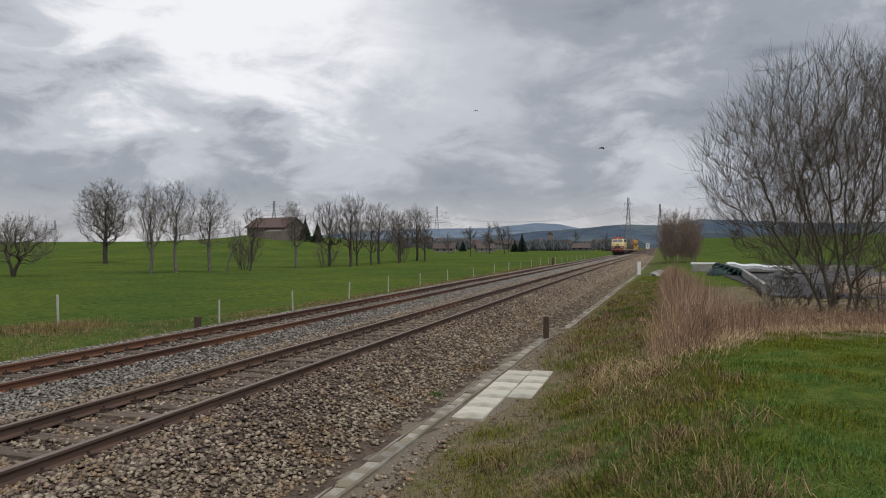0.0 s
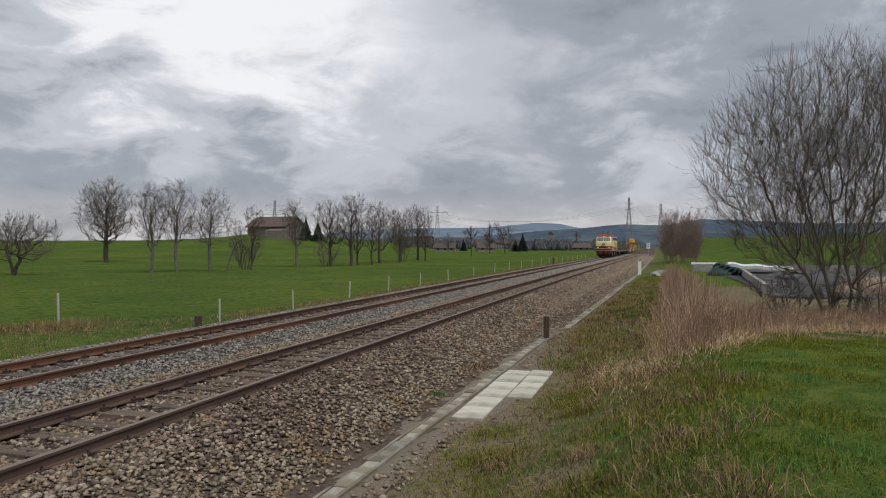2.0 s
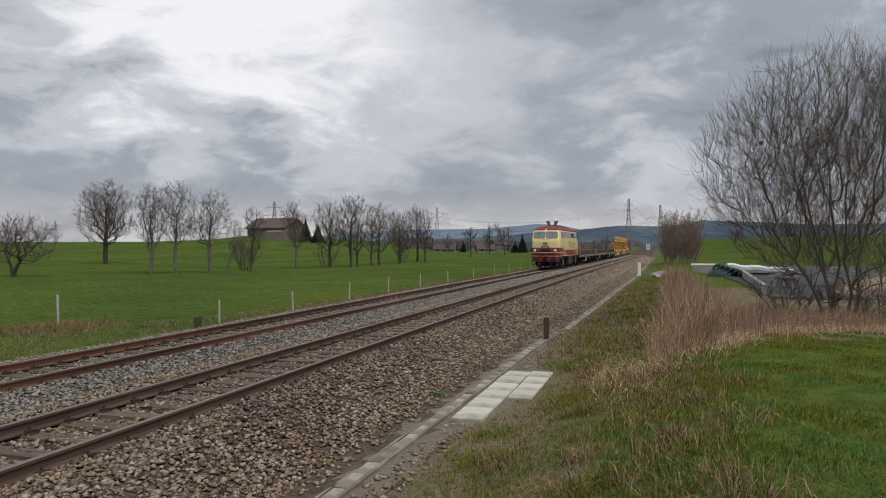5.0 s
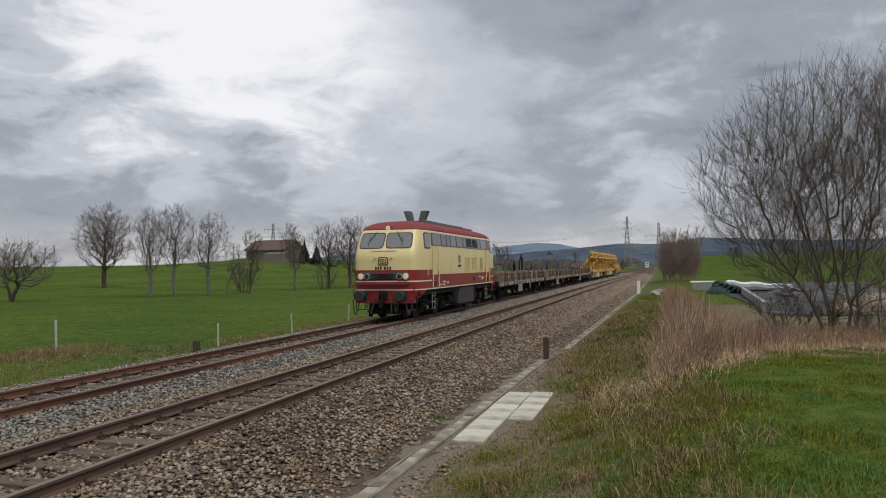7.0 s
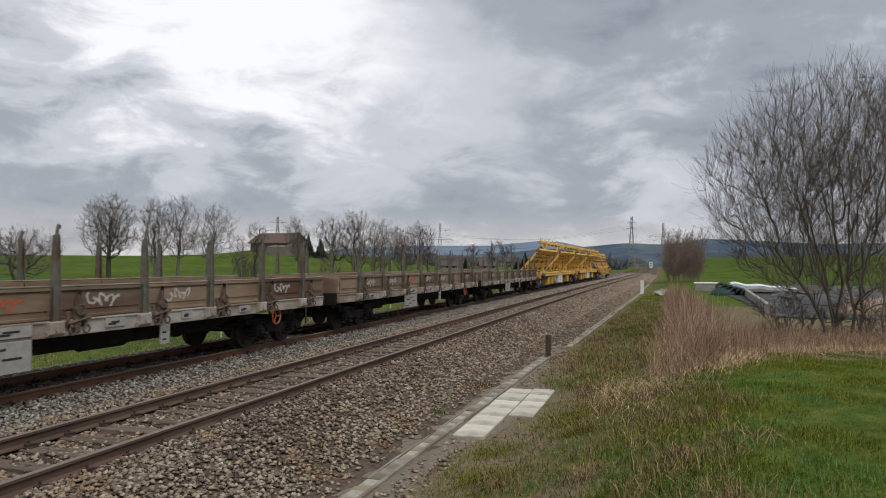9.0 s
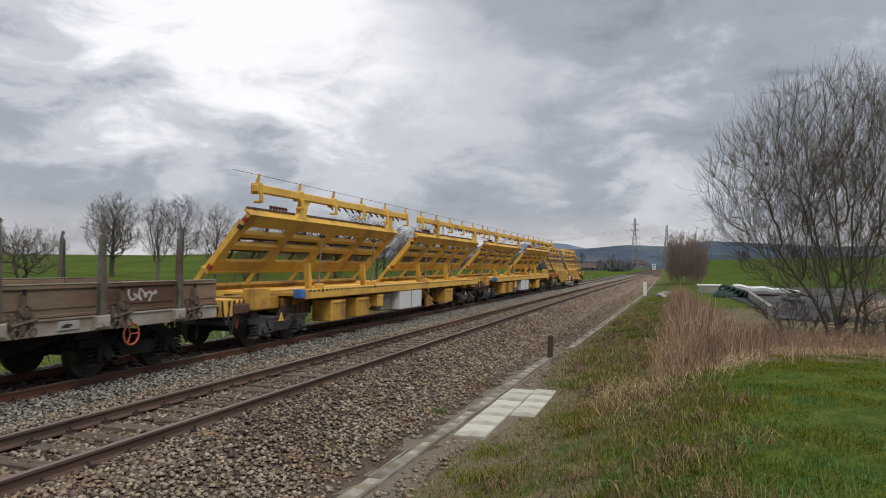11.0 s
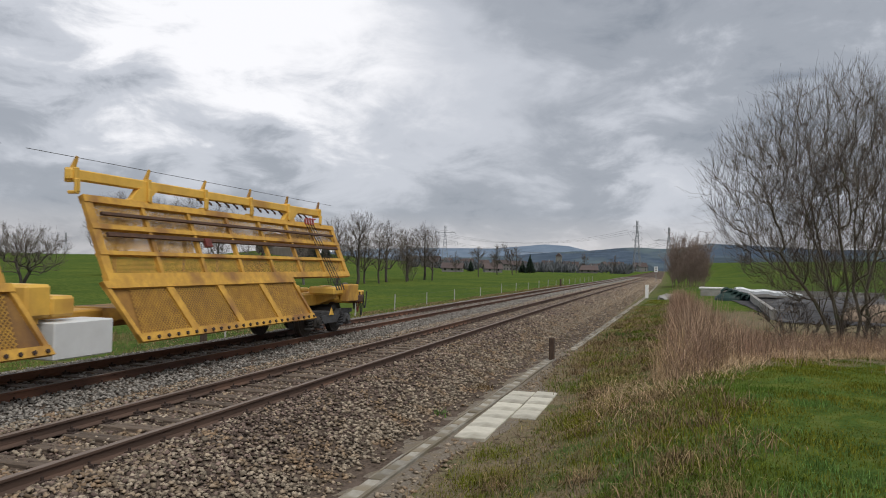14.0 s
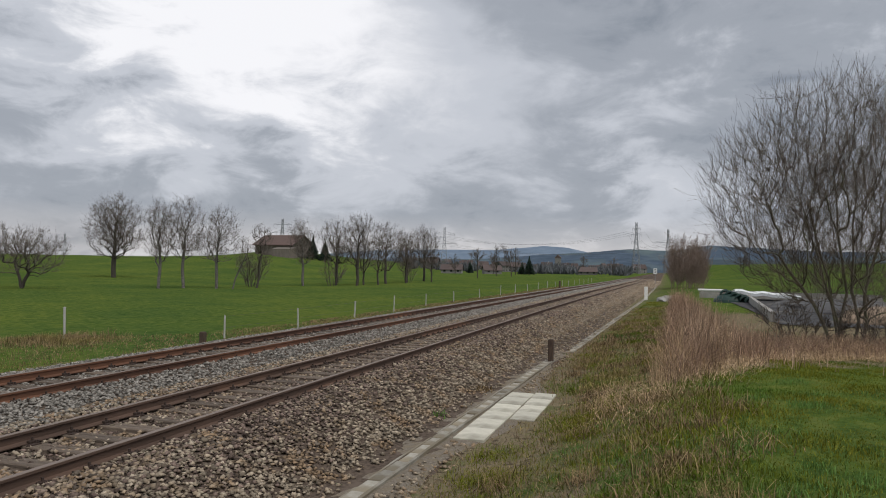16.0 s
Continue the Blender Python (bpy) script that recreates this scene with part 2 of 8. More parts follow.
def ground_material():
    ma = bpy.data.materials.new("meadow_ground")
    ma.use_nodes = True
    nt = ma.node_tree
    b = nt.nodes["Principled BSDF"]
    N = nt.nodes.new
    b.inputs["Roughness"].default_value, b.inputs["Specular IOR Level"].default_value = 1.0, 0.0
    tc = N("ShaderNodeTexCoord")

    def noise_ramp(scale, stops, detail=6, rough=0.65):
        n, r = N("ShaderNodeTexNoise"), N("ShaderNodeValToRGB")
        n.inputs["Scale"].default_value, n.inputs["Detail"].default_value, n.inputs["Roughness"].default_value = scale, detail, rough
        link(nt, tc.outputs["Object"], n.inputs["Vector"])
        link(nt, n.outputs[0], r.inputs[0])
        r.color_ramp.elements[0].position, r.color_ramp.elements[0].color = stops[0][0], (*stops[0][1], 1)
        r.color_ramp.elements[1].position, r.color_ramp.elements[1].color = stops[-1][0], (*stops[-1][1], 1)
        for p, c in stops[1:-1]:
            r.color_ramp.elements.new(p).color = (*c, 1)
        return r.outputs[0]

    def mix(f, a, c, kind="MIX"):
        n = N("ShaderNodeMix")
        n.data_type, n.blend_type = "RGBA", kind
        for key, v in (("Factor", f), ("A", a), ("B", c)):
            if isinstance(v, float):
                n.inputs[key].default_value = v
            else:
                link(nt, v, n.inputs[key])
        return n.outputs["Result"]
    grass = noise_ramp(3.0, [(0.3, (0.048, 0.090, 0.023)), (0.5, (0.098, 0.146, 0.036)), (0.72, (0.168, 0.190, 0.056))])
    broad = noise_ramp(0.06, [(0.35, (0.62, 0.71, 0.76)), (0.65, (1.02, 0.94, 0.82))], 4)
    clumps = noise_ramp(0.9, [(0.30, (0.50, 0.60, 0.60)), (0.45, (0.95, 0.97, 1.0)), (0.75, (1.25, 1.12, 0.9))], 9, 0.75)
    grass = mix(1.0, grass, clumps, "MULTIPLY")
    grass = mix(1.0, grass, broad, "MULTIPLY")
    straw = noise_ramp(5.0, [(0.34, (0.055, 0.042, 0.028)), (0.5, (0.21, 0.17, 0.115)), (0.70, (0.10, 0.105, 0.038))], 8, 0.7)
    at = N("ShaderNodeAttribute")
    at.attribute_name = "dry"
    n = N("ShaderNodeTexNoise")
    n.inputs["Scale"].default_value, n.inputs["Detail"].default_value = 1.6, 6
    link(nt, tc.outputs["Object"], n.inputs["Vector"])
    ad = N("ShaderNodeMath")
    ad.operation = "ADD"
    link(nt, at.outputs["Fac"], ad.inputs[0])
    link(nt, n.outputs[0], ad.inputs[1])
    r = N("ShaderNodeValToRGB")
    r.color_ramp.elements[0].position, r.color_ramp.elements[1].position = 0.72, 1.0
    link(nt, ad.outputs[0], r.inputs[0])
    col = mix(r.outputs[0], grass, straw)
    at2 = N("ShaderNodeAttribute")
    at2.attribute_name = "wood"
    # the far woods' blue-grey carries the haze of distance in its colour
    forest = noise_ramp(0.05, [(0.3, (0.045, 0.06, 0.075)), (0.7, (0.085, 0.11, 0.125))], 8, 0.7)
    col = mix(at2.outputs["Fac"], col, forest)
    link(nt, col, b.inputs["Base Color"])
    nb, bp = N("ShaderNodeTexNoise"), N("ShaderNodeBump")
    nb.inputs["Scale"].default_value, nb.inputs["Detail"].default_value = 14, 5
    link(nt, tc.outputs["Object"], nb.inputs["Vector"])
    bp.inputs["Strength"].default_value, bp.inputs["Distance"].default_value = 0.8, 0.08
    link(nt, nb.outputs[0], bp.inputs["Height"])
    link(nt, bp.outputs[0], b.inputs["Normal"])
    return ma


def dryness(x, y):
    xb = x - bend(y)
    d = np.interp(xb, [-18, -15.5, -13.2, -4, -2.2, -0.6, 0.8, 2.5], [0.0, 0.35, 0.62, 0.65, 0.50, 0.34, 0.05, 0.0])
    d = np.where(xb > -2.5, d * (1 - 0.25 * sm((y - 14) / 20)), d)
    reed = sm((y - 12.5 - 0.75 * np.maximum(x, 0)) / 3) * (1 - sm((y - 42) / 8)) * sm((x + 1.2) / 1.5)
    return np.maximum(d, 0.55 * reed)


def build_ground():
    def spread(a, b, fine, step, grow, top):
        mid = list(np.arange(a, b + 1e-6, fine))
        lo, hi, s = [a], [b], step
        while hi[-1] < top:
            hi.append(hi[-1] + s)
            lo.append(lo[-1] - s)
            s *= grow
        return np.array(lo[:0:-1] + mid + hi[1:])
    xs = spread(-26, 12, 0.3, 0.4, 1.07, 3600)
    ys = spread(1, 60, 0.4, 0.5, 1.06, 4200)
    X, Y = np.meshgrid(xs, ys)
    Z = ground_z(X, Y)
    nx, ny = len(xs), len(ys)
    verts = np.stack([X, Y, Z], -1).reshape(-1, 3)
    i = (np.arange(ny - 1)[:, None] * nx + np.arange(nx - 1)[None]).reshape(-1)
    faces = np.stack([i, i + 1, i + nx + 1, i + nx], 1)
    me = mesh_from("ground", verts.tolist(), faces.tolist(), ground_material(), True)
    a = me.attributes.new("dry", "FLOAT", "POINT")
    a.data.foreach_set("value", dryness(X, Y).reshape(-1).astype(np.float32))
    dep = X * FWD[0] + Y * FWD[1]
    w = me.attributes.new("wood", "FLOAT", "POINT")
    w.data.foreach_set("value", sm((dep - 950 + 60 * wave(X, Y, 90)) / 120).reshape(-1).astype(np.float32))
    ob = new("ground", me)
    tagged(ob, "green spring meadow with dry grass verges along the railway", "ground", kind="structure")


build_ground()


# ---- shared builders ----
def part(name, bm, material, parent=None, label="", smooth=False):
    me = bpy.data.meshes.new(name)
    bm.normal_update()
    bm.to_mesh(me)
    bm.free()
    if smooth:
        me.polygons.foreach_set("use_smooth", [True] * len(me.polygons))
    for ma in (material if isinstance(material, (list, tuple)) else [material]):
        me.materials.append(ma)
    ob = new(name, me)
    if parent:
        ob.parent = parent
    if label:
        ob["label"] = label
    return ob


def box(bm, x0, x1, y0, y1, z0, z1, bevel=0.0, m=None):
    """A box, its edges bevelled, turned by m when given."""
    vs = [bm.verts.new((x, y, z)) for z in (z0, z1) for x, y in ((x0, y0), (x1, y0), (x1, y1), (x0, y1))]
    fs = [(3, 2, 1, 0), (4, 5, 6, 7), (0, 1, 5, 4), (1, 2, 6, 5), (2, 3, 7, 6), (3, 0, 4, 7)]
    faces = [bm.faces.new([vs[i] for i in f]) for f in fs]
    geo = vs
    if bevel:
        es = list({e for f in faces for e in f.edges})
        r = bmesh.ops.bevel(bm, geom=es, offset=bevel, segments=1, affect="EDGES", profile=0.5)
        geo = list({v for f in r["faces"] for v in f.verts} | {v for v in vs if v.is_valid})
    if m is not None:
        bmesh.ops.transform(bm, matrix=m, verts=[v for v in geo if v.is_valid])
    return geo


def cyl(bm, a, b, r0, r1=None, seg=12, caps=True):
    """A round bar from a to b."""
    a, b = Vector(a), Vector(b)
    q = (b - a).to_track_quat("Z", "Y")
    r1 = r0 if r1 is None else r1
    rings = []
    for p, r in ((a, r0), (b, r1)):
        rings.append([bm.verts.new(p + q @ Vector((r * math.cos(t), r * math.sin(t), 0))) for t in (2 * math.pi * i / seg for i in range(seg))])
    for i in range(seg):
        j = (i + 1) % seg
        bm.faces.new((rings[0][i], rings[0][j], rings[1][j], rings[1][i]))
    if caps:
        bm.faces.new(rings[0][::-1])
        bm.faces.new(rings[1])
    return rings


def prism(bm, outline, axis, lo, hi):
    """Extrudes a flat outline (pairs) along an axis: 'x', 'y' or 'z'."""
    def at(p, d):
        return {"x": (d, p[0], p[1]), "y": (p[0], d, p[1]), "z": (p[0], p[1], d)}[axis]
    A, B = [bm.verts.new(at(p, lo)) for p in outline], [bm.verts.new(at(p, hi)) for p in outline]
    n = len(outline)
    for i in range(n):
        bm.faces.new((A[i], A[(i + 1) % n], B[(i + 1) % n], B[i]))
    bm.faces.new(A[::-1])
    bm.faces.new(B)
    return A + B


def done(bm):
    bmesh.ops.recalc_face_normals(bm, faces=bm.faces[:])
    return bm


def empty(name, x=0, y=0, z=0):
    ob = new(name)
    ob.location = (x, y, z)
    ob.empty_display_size = 0.3
    return ob


# ---- the railway ----
def strip(name, profile, y0, y1, step, material, smooth=False, jitter=0.0, off=0.0):
    """Sweeps a cross profile (x, z) along the line."""
    ys = []
    y = y0
    while y < y1:
        ys.append(y)
        y += step if y < 80 else step * 4
    ys.append(y1)
    rnd = np.random.RandomState(5)
    verts, faces, n = [], [], len(profile)
    for y in ys:
        for x, z in profile:
            verts.append((x + off + float(bend(y)), y, z + jitter * rnd.uniform(-1, 1)))
    for i in range(len(ys) - 1):
        for j in range(n - 1):
            a = i * n + j
            faces.append((a, a + 1, a + n + 1, a + n))
    return new(name, mesh_from(name, verts, faces, material, smooth))


RAIL = [(0.036, -0.006), (0.031, 0.0), (-0.031, 0.0), (-0.036, -0.006), (-0.036, -0.036), (-0.010, -0.05), (-0.009, -0.13), (-0.03, -0.145),
        (-0.07, -0.155), (-0.07, -0.168), (0.07, -0.168), (0.07, -0.155), (0.03, -0.145), (0.009, -0.13), (0.010, -0.05), (0.036, -0.036), (0.036, -0.006)]


def ballast_top(x):
    """Height of the ballast across the line, without its drift."""
    return np.interp(x, [-14.6, -13.9, -13.0, -12.4, -11.75, -11.6, -10.15, -10.0, -9.3, -8.6, -7.85, -7.7, -6.2, -6.05, -5.2, -3.95, -2.9, -2.35],
                     [-0.80, -0.66, -0.22, -0.15, -0.15, -0.20, -0.20, -0.15, -0.15, -0.15, -0.15, -0.20, -0.20, -0.15, -0.15, -0.55, -0.585, -0.70])


def build_ballast():
    xs = np.arange(-14.6, -2.3, 0.22)
    ob = strip("ballast", [(float(x), float(ballast_top(x)) - 0.02) for x in xs], -70, 700, 0.4, M["ballast"], jitter=0.012)
    tagged(ob, "brown and grey crushed stone ballast under two tracks", "ballast", kind="structure")


def stones(name, label, material, n, seed, xr, y0, y1, size, keep):
    """Loose angular stones lying over the ballast, more of them nearer."""
    rnd = np.random.RandomState(seed)
    x = rnd.uniform(xr[0], xr[1], n)
    y = y0 + (y1 - y0) * rnd.uniform(0, 1, n) ** 2.0
    ok = keep(x, y, rnd)
    x, y = x[ok], y[ok]
    n = len(x)
    base = np.array([(1, 0, 0), (0, 1, 0), (-1, 0, 0), (0, -1, 0), (0.2, 0.1, 0.8), (0.1, -0.2, -0.8)], float)
    fac = np.array([(0, 1, 4), (1, 2, 4), (2, 3, 4), (3, 0, 4), (1, 0, 5), (2, 1, 5), (3, 2, 5), (0, 3, 5)])
    v = base[None] * rnd.uniform(0.6, 1.25, (n, 6, 1)) + rnd.uniform(-0.22, 0.22, (n, 6, 3))
    s = size * rnd.uniform(0.55, 1.25, n) * (1 + 0.012 * np.maximum(y - 12, 0))
    v = v * s[:, None, None] * np.array([1.0, 0.8, 0.62])
    a, t = rnd.uniform(0, 6.28, n), rnd.uniform(-0.7, 0.7, n)
    ca, sa, ct, st = np.cos(a), np.sin(a), np.cos(t), np.sin(t)
    vx, vy, vz = v[..., 0], v[..., 1], v[..., 2]
    vy, vz = vy * ct[:, None] - vz * st[:, None], vy * st[:, None] + vz * ct[:, None]
    vx, vy = vx * ca[:, None] - vy * sa[:, None], vx * sa[:, None] + vy * ca[:, None]
    z = ballast_top(x) + rnd.uniform(-0.015, 0.02, n)
    V = np.stack([vx + (x + bend(y))[:, None], vy + y[:, None], vz + z[:, None]], -1).reshape(-1, 3)
    F = (fac[None] + (np.arange(n) * 6)[:, None, None]).reshape(-1, 3)
    me = bpy.data.meshes.new(name)
    me.vertices.add(len(V))
    me.vertices.foreach_set("co", V.reshape(-1))
    me.loops.add(F.size)
    me.loops.foreach_set("vertex_index", F.reshape(-1))
    me.polygons.add(len(F))
    me.polygons.foreach_set("loop_start", np.arange(len(F)) * 3)
    me.update()
    me.validate()
    me.materials.append(material)
    tagged(new(name, me), label, "ballast stones", kind="stuff")


def clear_of_sleepers(x, y, rnd):
    """Few stones on top of the sleepers, between the rails."""
    ok = np.ones(len(x), bool)
    for cx in (NEAR_X, FAR_X):
        on = (np.abs(x - cx) < 0.70) & (np.abs(((y + 0.315) % 0.63) - 0.315) < 0.12)
        ok &= ~(on & (rnd.uniform(0, 1, len(x)) < 0.72))
        for r in (-GAUGE, GAUGE):
            ok &= np.abs(x - cx - r) > 0.08
    return ok


def build_track(name, cx, side, label):
    track = tagged(empty(name, 0, 0, 0), label, "railway track", kind="structure")
    for r in (-GAUGE, GAUGE):
        rail = strip("rail", [(a + r + cx, b) for a, b in RAIL], -70, 700, 1.5, side)
        rail.data.materials.append(M["rail_top"])
        n = len(RAIL) - 1
        for i, p in enumerate(rail.data.polygons):
            if i % n in (0, 1, 2):
                p.material_index = 1
        rail.parent = track
    bm = bmesh.new()
    box(bm, -1.3, 1.3, -0.125, 0.125, -0.40, -0.175, 0.012)
    done(bm)
    me = bpy.data.meshes.new("sleeper")
    bm.to_mesh(me)
    bm.free()
    me.materials.append(M["sleeper"])
    bm = bmesh.new()
    for r in (-GAUGE, GAUGE):
        box(bm, r - 0.17, r + 0.17, -0.075, 0.075, -0.178, -0.160, 0.004)
        for s in (-1, 1):
            box(bm, r + s * 0.075 - 0.03, r + s * 0.075 + 0.03, -0.05, 0.05, -0.162, -0.125, 0.006)
            cyl(bm, (r + s * 0.085, 0, -0.15), (r + s * 0.085, 0, -0.085), 0.016, seg=6)
            cyl(bm, (r + s * 0.14, 0.04, -0.165), (r + s * 0.14, 0.04, -0.12), 0.018, seg=6)
    done(bm)
    me2 = bpy.data.meshes.new("rail_fastening")
    bm.to_mesh(me2)
    bm.free()
    me2.materials.append(M["clip"])
    rnd = random.Random(int(-cx * 10))
    for i in range(300):
        y = -8 + 0.63 * i
        x = cx + float(bend(y))
        s = new("sleeper", me)
        s.location, s.rotation_euler = (x + rnd.uniform(-0.02, 0.02), y, rnd.uniform(-0.006, 0.004)), (0, 0, rnd.uniform(-0.012, 0.012))
        s.parent = track
        if i < 130:
            c = new("rail_fastening", me2)
            c.location, c.parent = (x, y, 0), track


def sooty(x, y):
    """Share of stones blackened by traffic: beside and between the rails of the near track."""
    return np.interp(x, [-8.6, -8.2, -6.1, -5.4, -4.7, -4.2], [0.1, 0.75, 1.0, 0.95, 0.45, 0.05]) * np.clip(0.75 + 0.35 * np.sin(y * 0.7 + x) * np.sin(y * 0.23), 0, 1)


def build_gravel():
    """Fine grey gravel on both sides of the cable trough."""
    rnd = np.random.RandomState(17)
    verts, faces = [], []
    ys = np.arange(2.5, 24.5, 0.35)
    for y in ys:
        left, right = -4.0 + 0.06 * math.sin(y * 2.1), -2.95 + 0.75 * math.exp(-((y - 14.2) / 3.4) ** 2) + 0.10 * math.sin(y * 1.7)
        for f in np.linspace(0, 1, 9):
            x = left + (right - left) * f
            verts.append((x, y, -0.584 + rnd.uniform(-0.005, 0.008) - (0.05 if f in (0.0, 1.0) else 0)))
    for j in range(len(ys) - 1):
        for i in range(8):
            a = j * 9 + i
            faces.append((a, a + 1, a + 10, a + 9))
    tagged(new("gravel_strip", mesh_from("gravel_strip", verts, faces, M["gravel"])), "fine grey gravel beside the cable trough", "gravel", kind="structure")


build_ballast()
build_gravel()
build_track("track_near", NEAR_X, M["rail_side"], "brown steel rails on worn sleepers in dark ballast")
build_track("track_far", FAR_X, M["rail_rust"], "rust-red steel rails on sleepers in ballast")
stones("ballast_stones", "loose brown angular ballast stones beside the track", M["stone_brown"], 140000, 3, (-8.75, -2.75), 3.5, 200, 0.049,
       lambda x, y, r: (r.uniform(0, 1, len(x)) > 0.82 * sooty(x, y)) & clear_of_sleepers(x, y, r) & ~((x > -3.3) & (y > 10.9) & (y < 15.8)) & ((x < -3.95) | ((r.uniform(0, 1, len(x)) < 0.25) & ((y > 22) | (np.abs(x - np.interp(y, [2.5, 7.07, 21.6], [-3.62, -3.50, -3.26])) > 0.25)))))
stones("sooty_ballast_stones", "dark brown sooty ballast stones beside the rails", M["stone_dark"], 95000, 6, (-8.6, -4.2), 3.5, 200, 0.049,
       lambda x, y, r: (r.uniform(0, 1, len(x)) < 0.85 * sooty(x, y)) & clear_of_sleepers(x, y, r))
stones("grey_ballast_stones", "loose light grey ballast stones between the tracks", M["stone_grey"], 85000, 4, (-14.0, -8.35), 6.0, 200, 0.046,
       lambda x, y, r: clear_of_sleepers(x, y, r) & ((x < -8.9) | (r.uniform(0, 1, len(x)) < 0.5)))


# ---- materials of the train ----
M["cream"] = mat("cream", (0.72, 0.61, 0.30), (0.69, 0.58, 0.285), 1.2, 0.38, bump=0.03, bscale=3, c3=(0.62, 0.52, 0.26), patch=0.66)
M["red"] = mat("red", (0.27, 0.022, 0.022), (0.23, 0.02, 0.02), 1.4, 0.4, bump=0.03, bscale=3, c3=(0.20, 0.025, 0.022), patch=0.62)
M["roof_red"] = mat("roof_red", (0.27, 0.04, 0.042), (0.22, 0.035, 0.035), 1.6, 0.75, bump=0.05, bscale=4, c3=(0.16, 0.04, 0.04), patch=0.6)
M["white_line"] = mat("white_line", (0.74, 0.68, 0.50), (0.64, 0.58, 0.42), 4, 0.45, bump=0.0)
M["emblem_red"] = mat("emblem_red", (0.105, 0.022, 0.018), (0.085, 0.018, 0.015), 3, 0.4, bump=0.0)
M["louvre"] = mat("louvre", (0.46, 0.38, 0.185), (0.36, 0.29, 0.14), 3, 0.6, bump=0.1)
M["roof_grey"] = mat("roof_grey", (0.14, 0.14, 0.14), (0.09, 0.09, 0.09), 5, 0.9, bump=0.1, spec=0.2)
M["window_band"] = mat("window_band", (0.075, 0.072, 0.075), (0.055, 0.053, 0.056), 2, 0.3, bump=0.02)
M["chassis"] = mat("chassis", (0.016, 0.014, 0.013), (0.008, 0.007, 0.007), 5, 0.85, bump=0.3, spec=0.2, c3=(0.036, 0.028, 0.022), patch=0.62)
M["tank"] = mat("tank", (0.045, 0.042, 0.04), (0.026, 0.024, 0.022), 3, 0.6, bump=0.1, c3=(0.05, 0.045, 0.04), patch=0.5)
M["wheel"] = mat("wheel", (0.075, 0.06, 0.05), (0.035, 0.03, 0.027), 7, 0.6, 0.5)
M["rubber"] = mat("rubber", (0.03, 0.03, 0.03), (0.018, 0.018, 0.018), 9, 0.6)
M["chrome"] = mat("chrome", (0.55, 0.54, 0.52), (0.45, 0.44, 0.42), 9, 0.3, 0.8, bump=0.0)
M["lamp_on"] = mat("lamp_on", (0.75, 0.62, 0.35), (0.72, 0.6, 0.32), 4, 0.2, bump=0, emit=((1.0, 0.80, 0.42), 0.12))
M["lamp_red"] = mat("lamp_red", (0.10, 0.008, 0.008), (0.06, 0.006, 0.006), 4, 0.15, bump=0)
M["wagon_board"] = mat("wagon_board", (0.26, 0.19, 0.125), (0.15, 0.11, 0.075), 2.2, 0.7, 0.1, bump=0.2, c3=(0.13, 0.07, 0.045), patch=0.57, vary=0.3, stretch=(1, 0.4, 2))
M["sill"] = mat("sill", (0.45, 0.42, 0.37), (0.25, 0.22, 0.18), 3, 0.75, 0.1, bump=0.25, c3=(0.17, 0.115, 0.08), patch=0.60, vary=0.15, stretch=(1, 0.5, 1))
M["stake"] = mat("stake", (0.17, 0.165, 0.135), (0.10, 0.092, 0.072), 6, 0.7, 0.3, c3=(0.11, 0.06, 0.038), patch=0.6)
M["plate_white"] = mat("plate_white", (0.36, 0.36, 0.33), (0.25, 0.24, 0.22), 6, 0.6, bump=0.05)
M["board_rim"] = mat("board_rim", (0.33, 0.30, 0.24), (0.20, 0.17, 0.13), 3, 0.75, 0.1, bump=0.2, c3=(0.14, 0.10, 0.07), patch=0.58, vary=0.2)
M["chalk"] = mat("chalk", (0.55, 0.53, 0.50), (0.30, 0.27, 0.24), 14, 0.8, bump=0)
M["orange"] = mat("orange", (0.45, 0.11, 0.05), (0.38, 0.09, 0.04), 6, 0.6)
M["yellow"] = mat("yellow", (0.75, 0.455, 0.082), (0.62, 0.365, 0.065), 3.2, 0.5, bump=0.06, bscale=9, c3=(0.44, 0.235, 0.055), patch=0.60, vary=0.10)
M["yellow_worn"] = mat("yellow_worn", (0.60, 0.345, 0.055), (0.40, 0.215, 0.042), 5.0, 0.65, bump=0.1, c3=(0.24, 0.12, 0.04), patch=0.58, vary=0.12)
M["rust_bar"] = mat("rust_bar", (0.115, 0.062, 0.04), (0.06, 0.034, 0.024), 6, 0.85, bump=0.3)
M["mesh_dark"] = mat("mesh_dark", (0.16, 0.105, 0.06), (0.09, 0.058, 0.038), 4, 0.75, 0.2)
M["red_dull"] = mat("red_dull", (0.19, 0.035, 0.028), (0.09, 0.03, 0.025), 8, 0.7)
M["mesh_wire"] = mat("mesh_wire", (0.56, 0.32, 0.05), (0.34, 0.18, 0.038), 5, 0.6)
M["rust_gold"] = mat("rust_gold", (0.42, 0.225, 0.042), (0.23, 0.115, 0.032), 2.5, 0.75, bump=0.3, c3=(0.13, 0.07, 0.035), patch=0.55)
M["bogie_grey"] = mat("bogie_grey", (0.082, 0.084, 0.088), (0.042, 0.042, 0.043), 4, 0.55, c3=(0.032, 0.028, 0.025), patch=0.55)
M["cabinet_white"] = mat("cabinet_white", (0.62, 0.63, 0.62), (0.55, 0.555, 0.545), 2, 0.45, bump=0.02, c3=(0.46, 0.45, 0.42), patch=0.68)
M["generator"] = mat("generator", (0.34, 0.32, 0.28), (0.22, 0.20, 0.17), 3, 0.6, bump=0.1, c3=(0.14, 0.115, 0.09), patch=0.57)
